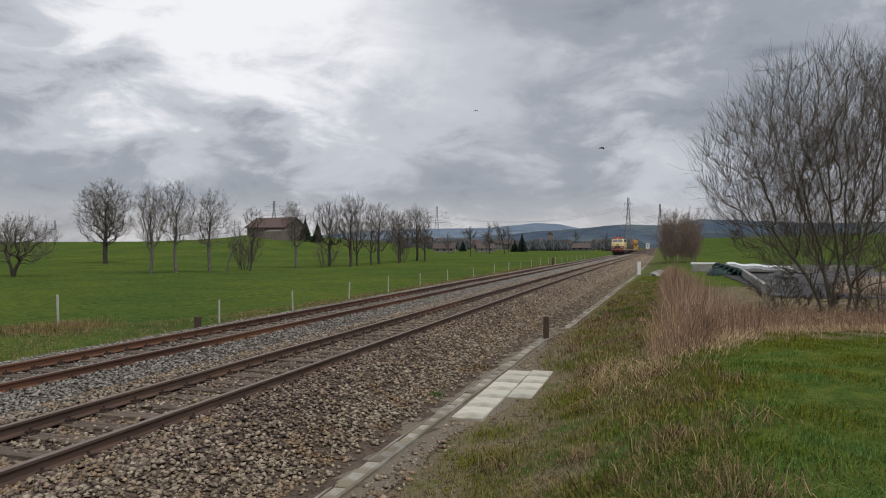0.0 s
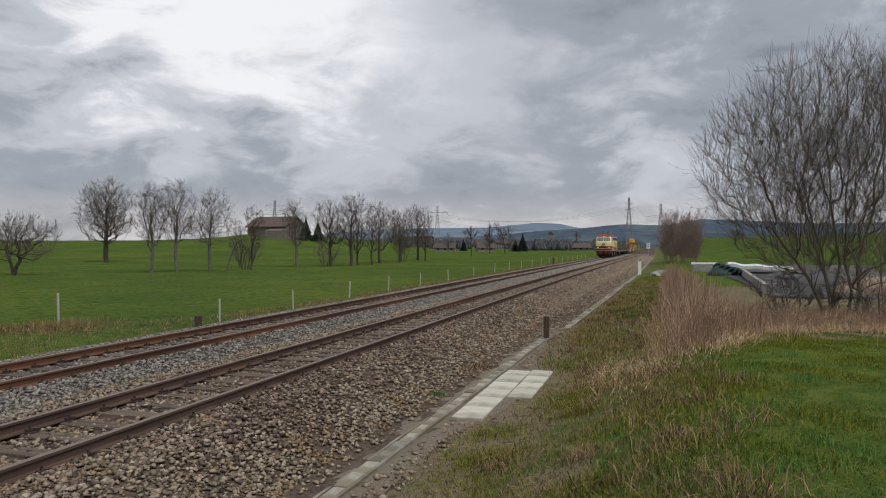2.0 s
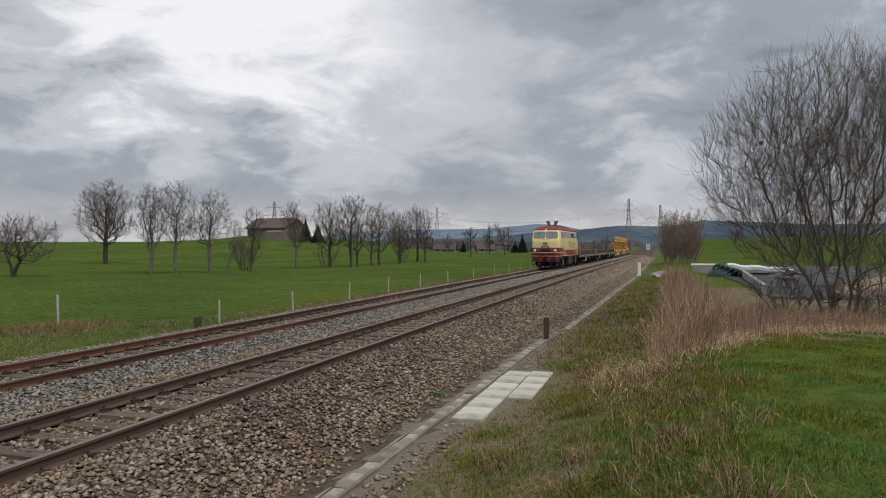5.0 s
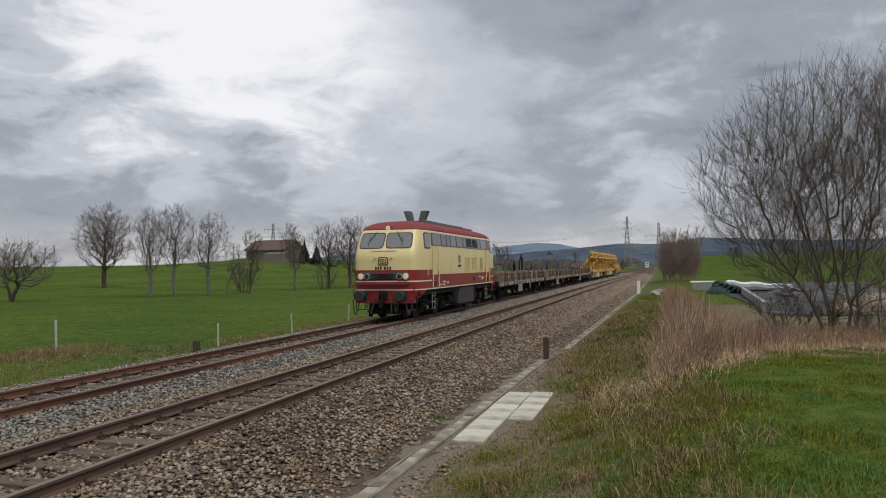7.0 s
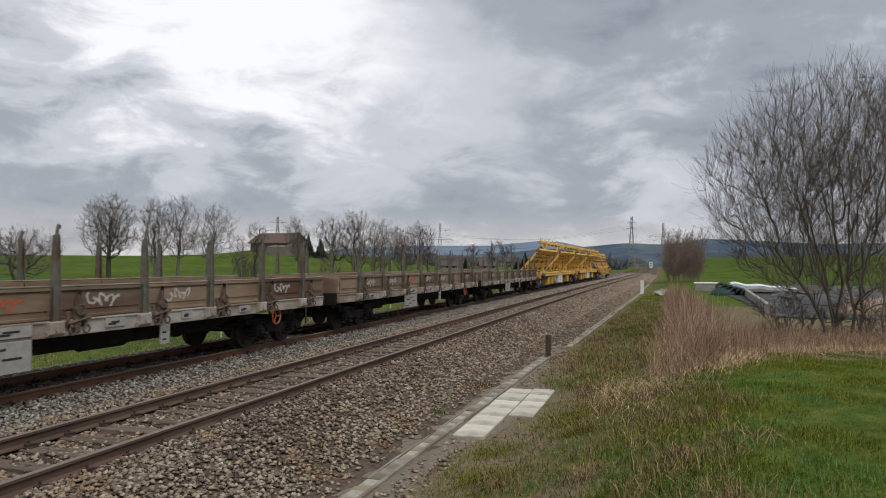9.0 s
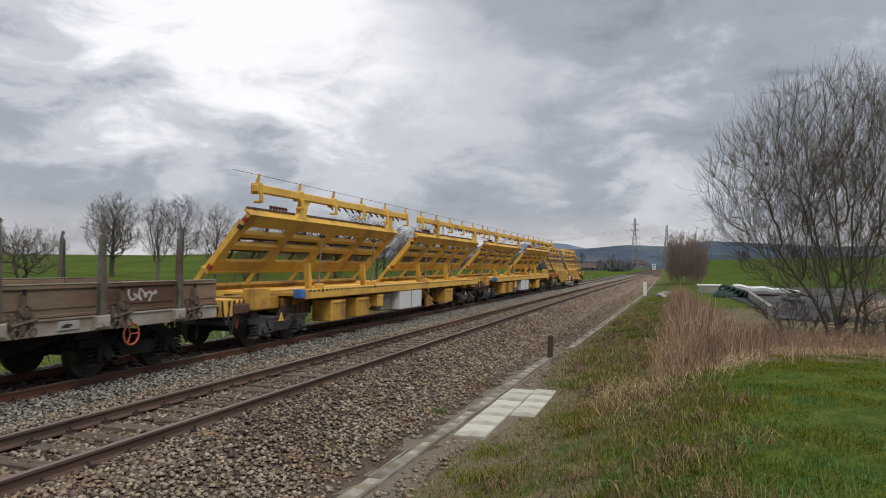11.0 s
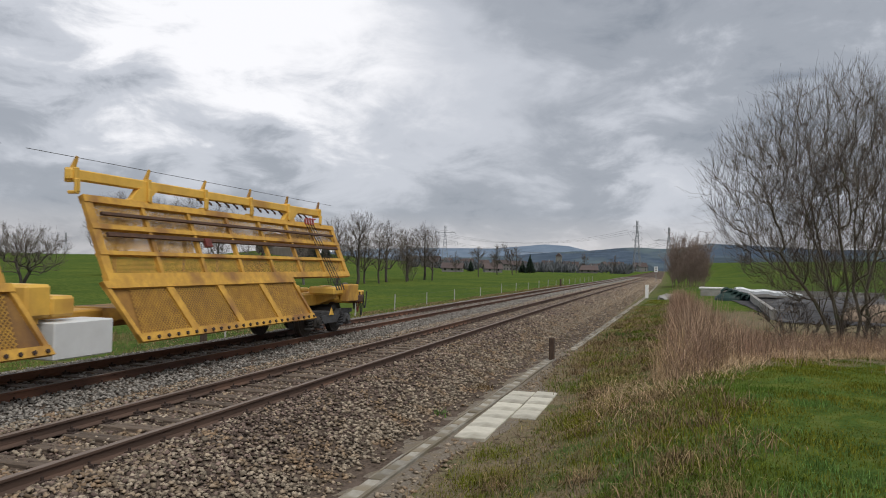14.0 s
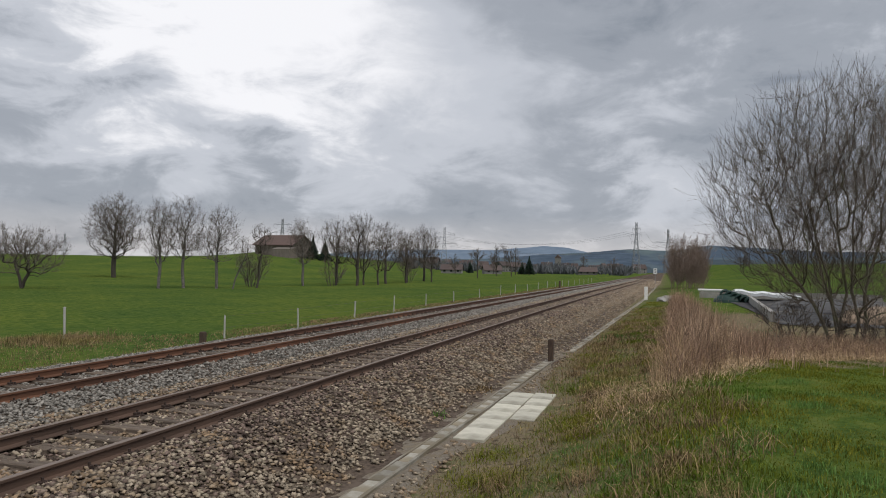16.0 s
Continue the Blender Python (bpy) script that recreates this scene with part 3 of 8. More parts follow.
M["wheel_red"] = mat("wheel_red", (0.52, 0.085, 0.03), (0.40, 0.06, 0.025), 6, 0.5)
M["ram_steel"] = mat("ram_steel", (0.30, 0.27, 0.23), (0.20, 0.175, 0.145), 6, 0.5, 0.4, bump=0.05)
M["latch"] = mat("latch", (0.135, 0.098, 0.072), (0.07, 0.05, 0.038), 8, 0.85, bump=0.3)
M["black"] = mat("black", (0.02, 0.02, 0.02), (0.03, 0.03, 0.03), 5, 0.5)
M["red_paint"] = mat("red_paint", (0.33, 0.035, 0.025), (0.22, 0.03, 0.02), 6, 0.5)
M["blue_label"] = mat("blue_label", (0.05, 0.17, 0.42), (0.05, 0.15, 0.38), 6, 0.5)
M["cable"] = mat("cable", (0.06, 0.06, 0.06), (0.04, 0.04, 0.04), 5, 0.6)


def glass_material(name, tint, rough=0.06):
    ma = bpy.data.materials.new(name)
    ma.use_nodes = True
    b = ma.node_tree.nodes["Principled BSDF"]
    b.inputs["Base Color"].default_value = (*tint, 1)
    b.inputs["Roughness"].default_value, b.inputs["IOR"].default_value = rough, 1.5
    b.inputs["Specular IOR Level"].default_value = 0.7
    return ma


# cab panes: light grey base colour paints in the reflected sky
M["glass"] = glass_material("cab_glass_sky_tint", (0.19, 0.195, 0.20))
M["glass_side"] = glass_material("side_glass", (0.075, 0.075, 0.08))
M["glass_dark"] = glass_material("engine_room_glass", (0.035, 0.035, 0.038))


# ---- running gear shared by the train ----
def wheelset(parent, y, r, x=0.75):
    """Two wheels with flanges on an axle, turning about its own centre."""
    bm = bmesh.new()
    cyl(bm, (-1.0, 0, 0), (1.0, 0, 0), 0.08, seg=10)
    for s in (-1, 1):
        cyl(bm, (s * (x - 0.075), 0, 0), (s * (x - 0.04), 0, 0), r + 0.028, seg=28)
        cyl(bm, (s * (x - 0.04), 0, 0), (s * (x + 0.065), 0, 0), r, r - 0.004, seg=28)
        cyl(bm, (s * (x + 0.065), 0, 0), (s * (x + 0.075), 0, 0), r - 0.07, r - 0.09, seg=28)
        cyl(bm, (s * (x + 0.06), 0, 0), (s * (x + 0.15), 0, 0), 0.13, 0.11, seg=14)
        for k in range(4):
            a = k * math.pi / 2
            cyl(bm, (s * (x + 0.07), 0.27 * math.cos(a), 0.27 * math.sin(a)), (s * (x + 0.085), 0.27 * math.cos(a), 0.27 * math.sin(a)), 0.035, seg=8)
    ob = part("wheelset", done(bm), M["wheel"], parent)
    ob.location = (0, y, r)
    return ob


WHEELS = []


def coil(bm, x, y, z0, z1, r=0.09, turns=5):
    n = turns * 10
    pts = [Vector((x + r * math.cos(i * 0.628), y + r * math.sin(i * 0.628), z0 + (z1 - z0) * i / n)) for i in range(n + 1)]
    for a, b in zip(pts, pts[1:]):
        cyl(bm, a, b, 0.018, seg=5, caps=False)


def bogie(vehicle, yc, base, r, frame_mat, heavy=False):
    """A two-axle bogie: side frames, axle boxes, coil springs and brake gear."""
    bm = bmesh.new()
    h = base / 2
    for s in (-1, 1):
        x0, x1 = sorted((s * 0.98, s * 1.14))
        zt = r + (0.36 if heavy else 0.26)
        prism(bm, [(yc - h - 0.55, zt - 0.10), (yc - h - 0.55, zt + 0.02), (yc - h + 0.35, zt + 0.04), (yc - 0.45, zt - 0.12), (yc + 0.45, zt - 0.12), (yc + h - 0.35, zt + 0.04),
                   (yc + h + 0.55, zt + 0.02), (yc + h + 0.55, zt - 0.10), (yc + h - 0.30, zt - 0.14), (yc + 0.42, zt - 0.36), (yc - 0.42, zt - 0.36), (yc - h + 0.30, zt - 0.14)], "x", x0, x1)
        for e in (-1, 1):
            y = yc + e * h
            box(bm, min(s * 0.96, s * 1.22), max(s * 0.96, s * 1.22), y - 0.16, y + 0.16, r - 0.17, r + 0.15, 0.04)
            cyl(bm, (s * 1.18, y, r), (s * 1.29, y, r), 0.12, 0.10, seg=12)
            for d in (-0.30, 0.30):
                box(bm, min(s * 1.0, s * 1.2), max(s * 1.0, s * 1.2), y + d - 0.11, y + d + 0.11, r - 0.22, r - 0.16, 0.01)
                coil(bm, s * 1.1, y + d, r - 0.16, zt - 0.02)
            box(bm, min(s * 0.70, s * 0.80), max(s * 0.70, s * 0.80), y - e * (r + 0.10) - 0.05, y - e * (r + 0.10) + 0.05, r - 0.2, r + 0.2, 0.02)
        if heavy:
            cyl(bm, (s * 1.24, yc - 0.3, 0.42), (s * 1.24, yc + 0.3, 0.55), 0.07, seg=10)
            box(bm, min(s * 1.1, s * 1.32), max(s * 1.1, s * 1.32), yc - 0.30, yc + 0.25, 0.38, 0.78, 0.05)
    box(bm, -0.98, 0.98, yc - 0.28, yc + 0.28, r - 0.02, r + 0.25, 0.03)
    for e in (-1, 1):
        box(bm, -1.0, 1.0, yc + e * (h + 0.45) - 0.06, yc + e * (h + 0.45) + 0.06, r + 0.08, r + 0.22, 0.02)
    ob = part("bogie", done(bm), frame_mat, vehicle)
    for e in (-1, 1):
        w = wheelset(ob, yc + e * h, r)
        WHEELS.append((w, r))
    return ob


def buffer_pair(vehicle, y, e, z=1.06):
    """Two side buffers at an end; e is -1 at the leading end, 1 at the other."""
    for s in (-1, 1):
        bm = bmesh.new()
        x = s * 0.875
        box(bm, x - 0.17, x + 0.17, y - 0.02, y + 0.02, z - 0.19, z + 0.17, 0.02)
        cyl(bm, (x, y, z), (x, y + e * 0.34, z), 0.135, 0.12, seg=16)
        cyl(bm, (x, y + e * 0.34, z), (x, y + e * 0.50, z), 0.095, seg=16)
        cyl(bm, (x, y + e * 0.50, z), (x, y + e * 0.55, z), 0.23, 0.235, seg=22)
        cyl(bm, (x, y + e * 0.55, z), (x, y + e * 0.575, z), 0.235, 0.20, seg=22)
        part("buffer", done(bm), M["rubber"], vehicle, "black round buffer")
    bm = bmesh.new()
    cyl(bm, (0, y, z - 0.02), (0, y + e * 0.34, z - 0.05), 0.045, seg=8)
    cyl(bm, (0.03, y + e * 0.30, z - 0.02), (0.02, y + e * 0.34, z - 0.48), 0.035, seg=8)
    cyl(bm, (-0.03, y + e * 0.30, z - 0.02), (-0.02, y + e * 0.36, z - 0.44), 0.035, seg=8)
    box(bm, -0.09, 0.09, y - 0.02, y + e * 0.14 if e > 0 else y + 0.02, z - 0.12, z + 0.10, 0.02) if e > 0 else box(bm, -0.09, 0.09, y - 0.14, y + 0.02, z - 0.12, z + 0.10, 0.02)
    part("coupling", done(bm), M["chassis"], vehicle)
    for s in (-1, 1):
        bm = bmesh.new()
        pts = [Vector((s * 0.36 + 0.10 * s * math.sin(k * 0.5), y + e * (0.05 + 0.22 * math.sin(k * 0.52)), z - 0.10 - 0.62 * math.sin(k * 0.52) ** 0.8)) for k in range(0, 7)]
        for a, b in zip(pts, pts[1:]):
            cyl(bm, a, b, 0.028, seg=7)
        part("air_hose", done(bm), M["rubber"], vehicle)


# ---- the diesel locomotive ----
LZ = [0.92, 1.26, 1.88, 2.75, 3.12, 3.60, 3.80, 3.92, 4.04, 4.14, 4.22, 4.27, 4.29]
LW = [1.44, 1.50, 1.50, 1.50, 1.49, 1.45, 1.42, 1.37, 1.25, 1.07, 0.80, 0.48, 0.20]
LE = [7.38, 7.42, 7.42, 7.42, 7.22, 6.95, 6.84, 6.70, 6.46, 6.14, 5.68, 5.1, 4.5]


def lw(z):
    return float(np.interp(z, LZ, LW))


def le(z):
    return float(np.interp(z, LZ, LE))


NOSE = [(0.0, 0.0), (0.40, 0.045), (0.74, 0.085)] + [((1 - t) ** 2 * 0.74 + 2 * t * (1 - t) * 0.925 + t * t * 0.945, (1 - t) ** 2 * 0.085 + 2 * t * (1 - t) * 0.11 + t * t * 0.55) for t in (0.2, 0.4, 0.6, 0.8, 1.0)] + [(0.985, 1.05), (1.0, 1.45)]


def loco_ring(z):
    w, e = lw(z), le(z)
    q = [(x * w, e - d) for x, d in NOSE] + [(w, 2.0)]
    front = [(x, -y) for x, y in q]
    rear = q[::-1]
    rightside = front + rear
    return rightside + [(-x, y) for x, y in rightside[::-1] if x > 1e-6]


def front_y(x, z):
    """How far forward the nose reaches at a place of its face."""
    w, e = lw(z), le(z)
    return float(np.interp(abs(x) / w, [p[0] for p in NOSE], [e - p[1] for p in NOSE]))


def side_x(y, z):
    w, e = lw(z), le(z)
    return float(np.interp(e - abs(y), [p[1] for p in NOSE], [p[0] * w for p in NOSE]))


def shell(name, zs, material, loco, label="", cap=False):
    bm = bmesh.new()
    rings = [[bm.verts.new((x, y, z)) for x, y in loco_ring(z)] for z in zs]
    n = len(rings[0])
    for a, b in zip(rings, rings[1:]):
        for i in range(n):
            j = (i + 1) % n
            bm.faces.new((a[i], a[j], b[j], b[i]))
    if cap:
        bm.faces.new(rings[-1])
        bm.faces.new(rings[0][::-1])
    return part(name, done(bm), material, loco, label, smooth=True)


def end_band(name, zs, y_lo, y_hi, e, out, material, loco):
    """A band round one end of the body, as far back as y_lo at its lower and y_hi at its upper edge."""
    bm = bmesh.new()
    rings = []
    for z, y0 in zip(zs, (y_lo, y_hi) if zs[0] < 1.5 else (y_hi, y_lo)):
        w, en = lw(z), le(z)
        half = [(x * w, en - d) for x, d in NOSE[:-2] if en - d > y0 + 0.02] + [(side_x(y0 + t * (en - 0.56 - y0), z), y0 + t * (en - 0.56 - y0)) for t in (0.75, 0.5, 0.25, 0.0)]
        pts = [(-x, y) for x, y in half[:0:-1]] + half
        rings.append([bm.verts.new((x * (1 + out / 1.4), e * (y + out), z)) for x, y in pts])
    for i in range(len(rings[0]) - 1):
        bm.faces.new((rings[0][i], rings[0][i + 1], rings[1][i + 1], rings[1][i]))
    return part(name, done(bm), material, loco, smooth=True)


def slab_on(name, outline, where, material, loco, thick=0.02, label="", parent=None):
    """A thin raised panel with a given outline that follows the bodywork; where maps (a, z, out) to a place."""
    bm = bmesh.new()
    c = (sum(p[0] for p in outline) / len(outline), sum(p[1] for p in outline) / len(outline))
    outer = [bm.verts.new(where(a, z, thick)) for a, z in outline]
    inner = [bm.verts.new(where(a, z, -0.03)) for a, z in outline]
    n = len(outline)
    mid = bm.verts.new(where(c[0], c[1], thick))
    for i in range(n):
        j = (i + 1) % n
        bm.faces.new((outer[i], outer[j], mid))
        bm.faces.new((outer[i], inner[i], inner[j], outer[j]))
    return part(name, done(bm), material, parent or loco, label)


def rounded(a0, a1, z0, z1, r=0.08, lean=0.0):
    """A rectangle with rounded corners; lean shifts its top."""
    pts = []
    for cx, cz, q in ((a1 - r, z0 + r, -90), (a1 - r, z1 - r, 0), (a0 + r, z1 - r, 90), (a0 + r, z0 + r, 180)):
        for k in (0, 45, 90):
            t = radians(q + k)
            z = cz + r * math.sin(t)
            pts.append((cx + r * math.cos(t) + lean * (z - z0) / (z1 - z0), z))
    return pts


def build_loco():
    loco = empty("diesel_locomotive")
    shell("stripe", (1.245, 1.30), M["white_line"], loco, "thin cream stripe")
    shell("red_band", (1.30, 1.60, 1.88), M["red"], loco, "dark red band")
    shell("body", (1.88, 2.2, 2.5, 2.75, 2.95, 3.12, 3.35, 3.60, 3.75), M["cream"], loco, "cream painted body")
    shell("gutter", (3.75, 3.80), M["white_line"], loco)
    roof = shell("roof", (3.80, 3.86, 3.92, 3.98, 4.04, 4.09, 4.14, 4.18, 4.22, 4.25, 4.27, 4.29), M["roof_red"], loco, "dark red roof", cap=True)
    roof.data.polygons.foreach_set("use_smooth", [True] * len(roof.data.polygons))
    F = lambda a, z, o: (a, -front_y(a, z) - o, z)
    R = lambda a, z, o: (a, front_y(a, z) + o, z)
    Sd = {1: lambda a, z, o: (side_x(a, z) + o, a, z), -1: lambda a, z, o: (-side_x(a, z) - o, a, z)}
    for where, e in ((F, -1), (R, 1)):
        for s in (-1, 1):
            fr = slab_on("windscreen_frame", rounded(min(s * 0.06, s * 1.19), max(s * 0.06, s * 1.19), 3.00, 3.68, 0.13, -s * 0.05), where, M["rubber"], loco, 0.012)
            slab_on("windscreen", rounded(min(s * 0.095, s * 1.155), max(s * 0.095, s * 1.155), 3.035, 3.645, 0.11, -s * 0.05), where, M["glass"], loco, 0.02, parent=fr)
            bm = bmesh.new()
            cyl(bm, where(s * 0.45, 3.72, 0.05), where(s * 0.75, 3.28, 0.04), 0.014, seg=6)
            cyl(bm, where(s * 0.72, 3.50, 0.03), where(s * 0.76, 3.10, 0.03), 0.012, seg=6)
            part("wiper", done(bm), M["black"], loco)
            bm = bmesh.new()
            cyl(bm, where(s * 0.36, 2.62, 0.0), where(s * 0.36, 2.62, 0.07), 0.05, seg=10)
            part("socket", done(bm), M["cream"], loco)
        # lamp bar with two lit lamps, two tail lamps and a grille
        bar = slab_on("lamp_bar", rounded(-1.14, 1.14, 1.66, 2.02, 0.17), where, M["bogie_grey"], loco, 0.05, "grey lamp bar")
        for s in (-1, 1):
            for x, r, mm, nm in ((1.0, 0.125, M["lamp_on"] if e < 0 else M["glass_dark"], "headlight"), (0.72, 0.105, M["lamp_red"], "tail_light")):
                bm = bmesh.new()
                y = front_y(x, 1.84)
                cyl(bm, (s * x, e * y, 1.84), (s * x, e * (y + 0.10), 1.84), r + 0.025, r + 0.02, seg=20)
                ring = part("lamp_ring", done(bm), M["chrome"], loco)
                bm = bmesh.new()
                cyl(bm, (s * x, e * (y + 0.095), 1.84), (s * x, e * (y + 0.112), 1.84), r, r * 0.8, seg=20)
                part(nm, done(bm), mm, ring)
        for k in range(5):
            slab_on("grille_slat", [(-0.5, 1.725 + 0.05 * k), (0.5, 1.725 + 0.05 * k), (0.5, 1.75 + 0.05 * k), (-0.5, 1.75 + 0.05 * k)], where, M["black"], loco, 0.062, parent=bar)
        bm = bmesh.new()
        yy = 7.42
        prism(bm, [(-1.30, e * (yy - 0.30)), (-1.12, e * (yy + 0.0)), (-0.5, e * (yy + 0.16)), (0.5, e * (yy + 0.16)), (1.12, e * (yy + 0.0)), (1.30, e * (yy - 0.30))], "z", 1.50, 1.56)
        part("ledge", done(bm), M["red"], loco)
        bm = bmesh.new()
        prism(bm, [(-1.30, e * (yy - 0.6)), (-1.25, e * (yy - 0.04)), (1.25, e * (yy - 0.04)), (1.30, e * (yy - 0.6))], "z", 0.72, 1.10)
        part("buffer_beam", done(bm), M["red"], loco)
        buffer_pair(loco, e * (yy - 0.02), e, 1.03)
        # rail guards and steps under the beam
        for s in (-1, 1):
            bm = bmesh.new()
            box(bm, s * 0.78 - 0.09, s * 0.78 + 0.09, e * 6.9 - 0.03, e * 6.9 + 0.03, 0.12, 0.85, 0.02)
            part("rail_guard", done(bm), M["chassis"], loco)
            for z in (0.42, 0.72):
                bm = bmesh.new()
                box(bm, s * 1.15 - 0.2, s * 1.15 + 0.2, e * 7.1 - 0.10, e * 7.1 + 0.10, z, z + 0.03, 0.01)
                part("corner_step", done(bm), M["bogie_grey"], loco)
            for d in (-0.2, 0.2):
                bm = bmesh.new()
                cyl(bm, (s * 1.15 + d, e * 7.1, 0.42), (s * 1.15 + d, e * 7.1, 1.0), 0.018, seg=6)
                part("step_hanger", done(bm), M["chassis"], loco)
        bm = bmesh.new()
        box(bm, -0.8, 0.8, e * 6.9 - 0.05, e * 6.9 + 0.05, 0.25, 0.48, 0.03)
        part("guard_beam", done(bm), M["chassis"], loco)
        # emblem plate and number
        em = slab_on("emblem", rounded(-0.22, 0.22, 2.29, 2.64, 0.07), where, M["emblem_red"], loco, 0.03, "dark red emblem plate with cream outline")
        slab_on("emblem_field", rounded(-0.175, 0.175, 2.335, 2.595, 0.06), where, M["cream"], loco, 0.036, parent=em)
        slab_on("emblem_field", rounded(-0.145, 0.145, 2.365, 2.565, 0.045), where, M["emblem_red"], loco, 0.042, parent=em)
        for x in (-0.10, 0.015):
            slab_on("emblem_mark", rounded(x, x + 0.085, 2.395, 2.535, 0.03), where, M["cream"], loco, 0.048, parent=em)
            slab_on("emblem_mark", rounded(x + 0.028, x + 0.062, 2.42, 2.51, 0.012), where, M["emblem_red"], loco, 0.052, parent=em)
        for k in range(6):
            x = -0.37 + 0.118 * k + (0.06 if k > 2 else 0)
            slab_on("number_bar", [(x, 2.11), (x + 0.07, 2.11), (x + 0.07, 2.245), (x, 2.245)], where, M["rubber"], loco, 0.01)
        bm = bmesh.new()
        cyl(bm, where(-0.55, 2.90, 0.05), where(0.55, 2.90, 0.05), 0.014, seg=6)
        for x in (-0.55, 0.0, 0.55):
            cyl(bm, where(x, 2.90, 0.0), where(x, 2.90, 0.05), 0.01, seg=6)
        part("handrail", done(bm), M["chrome"], loco)
        bm = bmesh.new()
        y = le(3.86)
        cyl(bm, (0, e * (y - 0.35), 3.88), (0, e * (y + 0.05), 3.88), 0.15, 0.145, seg=20)
        ring = part("top_lamp_ring", done(bm), M["roof_red"], loco)
        bm = bmesh.new()
        cyl(bm, (0, e * (y + 0.04), 3.88), (0, e * (y + 0.062), 3.88), 0.115, 0.10, seg=20)
        part("headlight", done(bm), M["lamp_on"] if e < 0 else M["glass_dark"], ring)
    for s in (-1, 1):
        W = Sd[s]
        band = slab_on("window_band", [(-5.52, 3.15), (0, 3.15), (5.52, 3.15), (5.42, 3.71), (0, 3.71), (-5.42, 3.71)], W, M["window_band"], loco, 0.014, "dark grey band of engine room windows")
        x = -5.36
        for i, wd in enumerate((1.25, 0.75, 0.55, 0.95, 1.15, 0.55, 1.15, 1.0, 0.55, 1.25)):
            pane = slab_on("window" if i not in (6, 7) else "air_grille", rounded(x + 0.05, x + wd, 3.19, 3.67, 0.07, 0.0), W,
                           M["glass_side"] if i % 3 == 0 else M["glass_dark"], loco, 0.024, parent=band)
            if i in (6, 7):
                for k in range(7):
                    a = x + 0.09 + k * (wd - 0.14) / 7
                    slab_on("slat", [(a, 3.22), (a + 0.07, 3.22), (a + 0.07, 3.64), (a, 3.64)], W, M["black"], loco, 0.036, parent=band)
            x += wd + 0.10
        for e in (-1, 1):
            a0, a1 = sorted((e * 6.36, e * 5.64))
            fr = slab_on("cab_window_frame", rounded(a0, a1, 3.0, 3.70, 0.12, -e * 0.10), W, M["rubber"], loco, 0.016)
            slab_on("cab_window", rounded(a0 + 0.05, a1 - 0.05, 3.05, 3.65, 0.10, -e * 0.10), W, M["glass"], loco, 0.026, parent=fr)
            a0, a1 = sorted((e * 5.42, e * 4.56))
            door = slab_on("cab_door", [(a0, 1.34), (a1, 1.34), (a1, 3.12), (a0, 3.12)], W, M["cream"], loco, 0.010, "cream cab door")
            slab_on("door_foot", [(a0, 1.335), (a1, 1.335), (a1, 1.875), (a0, 1.875)], W, M["red"], loco, 0.014, parent=door)
            # no hollow here: a flat darker red panel paints the step recess's shade
            slab_on("step_recess", rounded(a0 + 0.2, a1 - 0.18, 1.36, 1.56, 0.04), W, M["lamp_red"], loco, 0.02, parent=door)
            for a in (a0, a1):
                bm = bmesh.new()
                for z0, z1 in ((1.33, 3.12),):
                    cyl(bm, W(a, z0, 0.05), W(a, z1, 0.05), 0.022, seg=8)
                    for z in (z0, (z0 + z1) / 2, z1):
                        cyl(bm, W(a, z, -0.02), W(a, z, 0.05), 0.015, seg=6)
                part("door_rail", done(bm), M["cream"], loco)
            bm = bmesh.new()
            cyl(bm, W(a0 + 0.2, 2.72, 0.06), W(a0 + 0.34, 2.72, 0.06), 0.015, seg=6)
            cyl(bm, W(a0 + 0.2, 2.68, 0.0), W(a0 + 0.2, 2.72, 0.06), 0.015, seg=6)
            part("door_handle", done(bm), M["chrome"], door)
            bm = bmesh.new()
            for d in (-0.20, 0.20):
                cyl(bm, (s * 1.42, e * 5.0 + d, 0.38), (s * 1.42, e * 5.0 + d, 1.1), 0.018, seg=6)
            for z in (0.38, 0.66, 0.92):
                box(bm, min(s * 1.33, s * 1.46), max(s * 1.33, s * 1.46), e * 5.0 - 0.2, e * 5.0 + 0.2, z, z + 0.025, 0.006)
            part("step", done(bm), M["chrome"], loco)
        for a, wd in ((0.0, 1.1), (1.4, 1.12), (3.2, 0.65)):
            g = slab_on("louvre_panel", [(a, 1.98), (a + wd, 1.98), (a + wd, 2.72), (a, 2.72)], W, M["cream"], loco, 0.012)
            for k in range(9):
                b = a + 0.04 + k * (wd - 0.08) / 9
                slab_on("louvre", [(b, 2.02), (b + 0.03, 2.02), (b + 0.03, 2.68), (b, 2.68)], W, M["louvre"], loco, 0.022, parent=g)
        for a in (-4.1, -2.75):
            slab_on("hatch", rounded(a, a + 0.7, 1.98, 2.74, 0.05), W, M["cream"], loco, 0.014)
        em = slab_on("emblem", rounded(-1.12, -0.82, 2.42, 2.78, 0.07), W, M["black"], loco, 0.02)
        slab_on("emblem_field", rounded(-1.10, -0.84, 2.44, 2.76, 0.06), W, M["cream"], loco, 0.026, parent=em)
        slab_on("emblem_mark", rounded(-1.075, -0.865, 2.465, 2.735, 0.05), W, M["black"], loco, 0.032, parent=em)
        slab_on("emblem_mark", rounded(-1.045, -0.895, 2.54, 2.66, 0.02), W, M["yellow_worn"], loco, 0.038, parent=em)
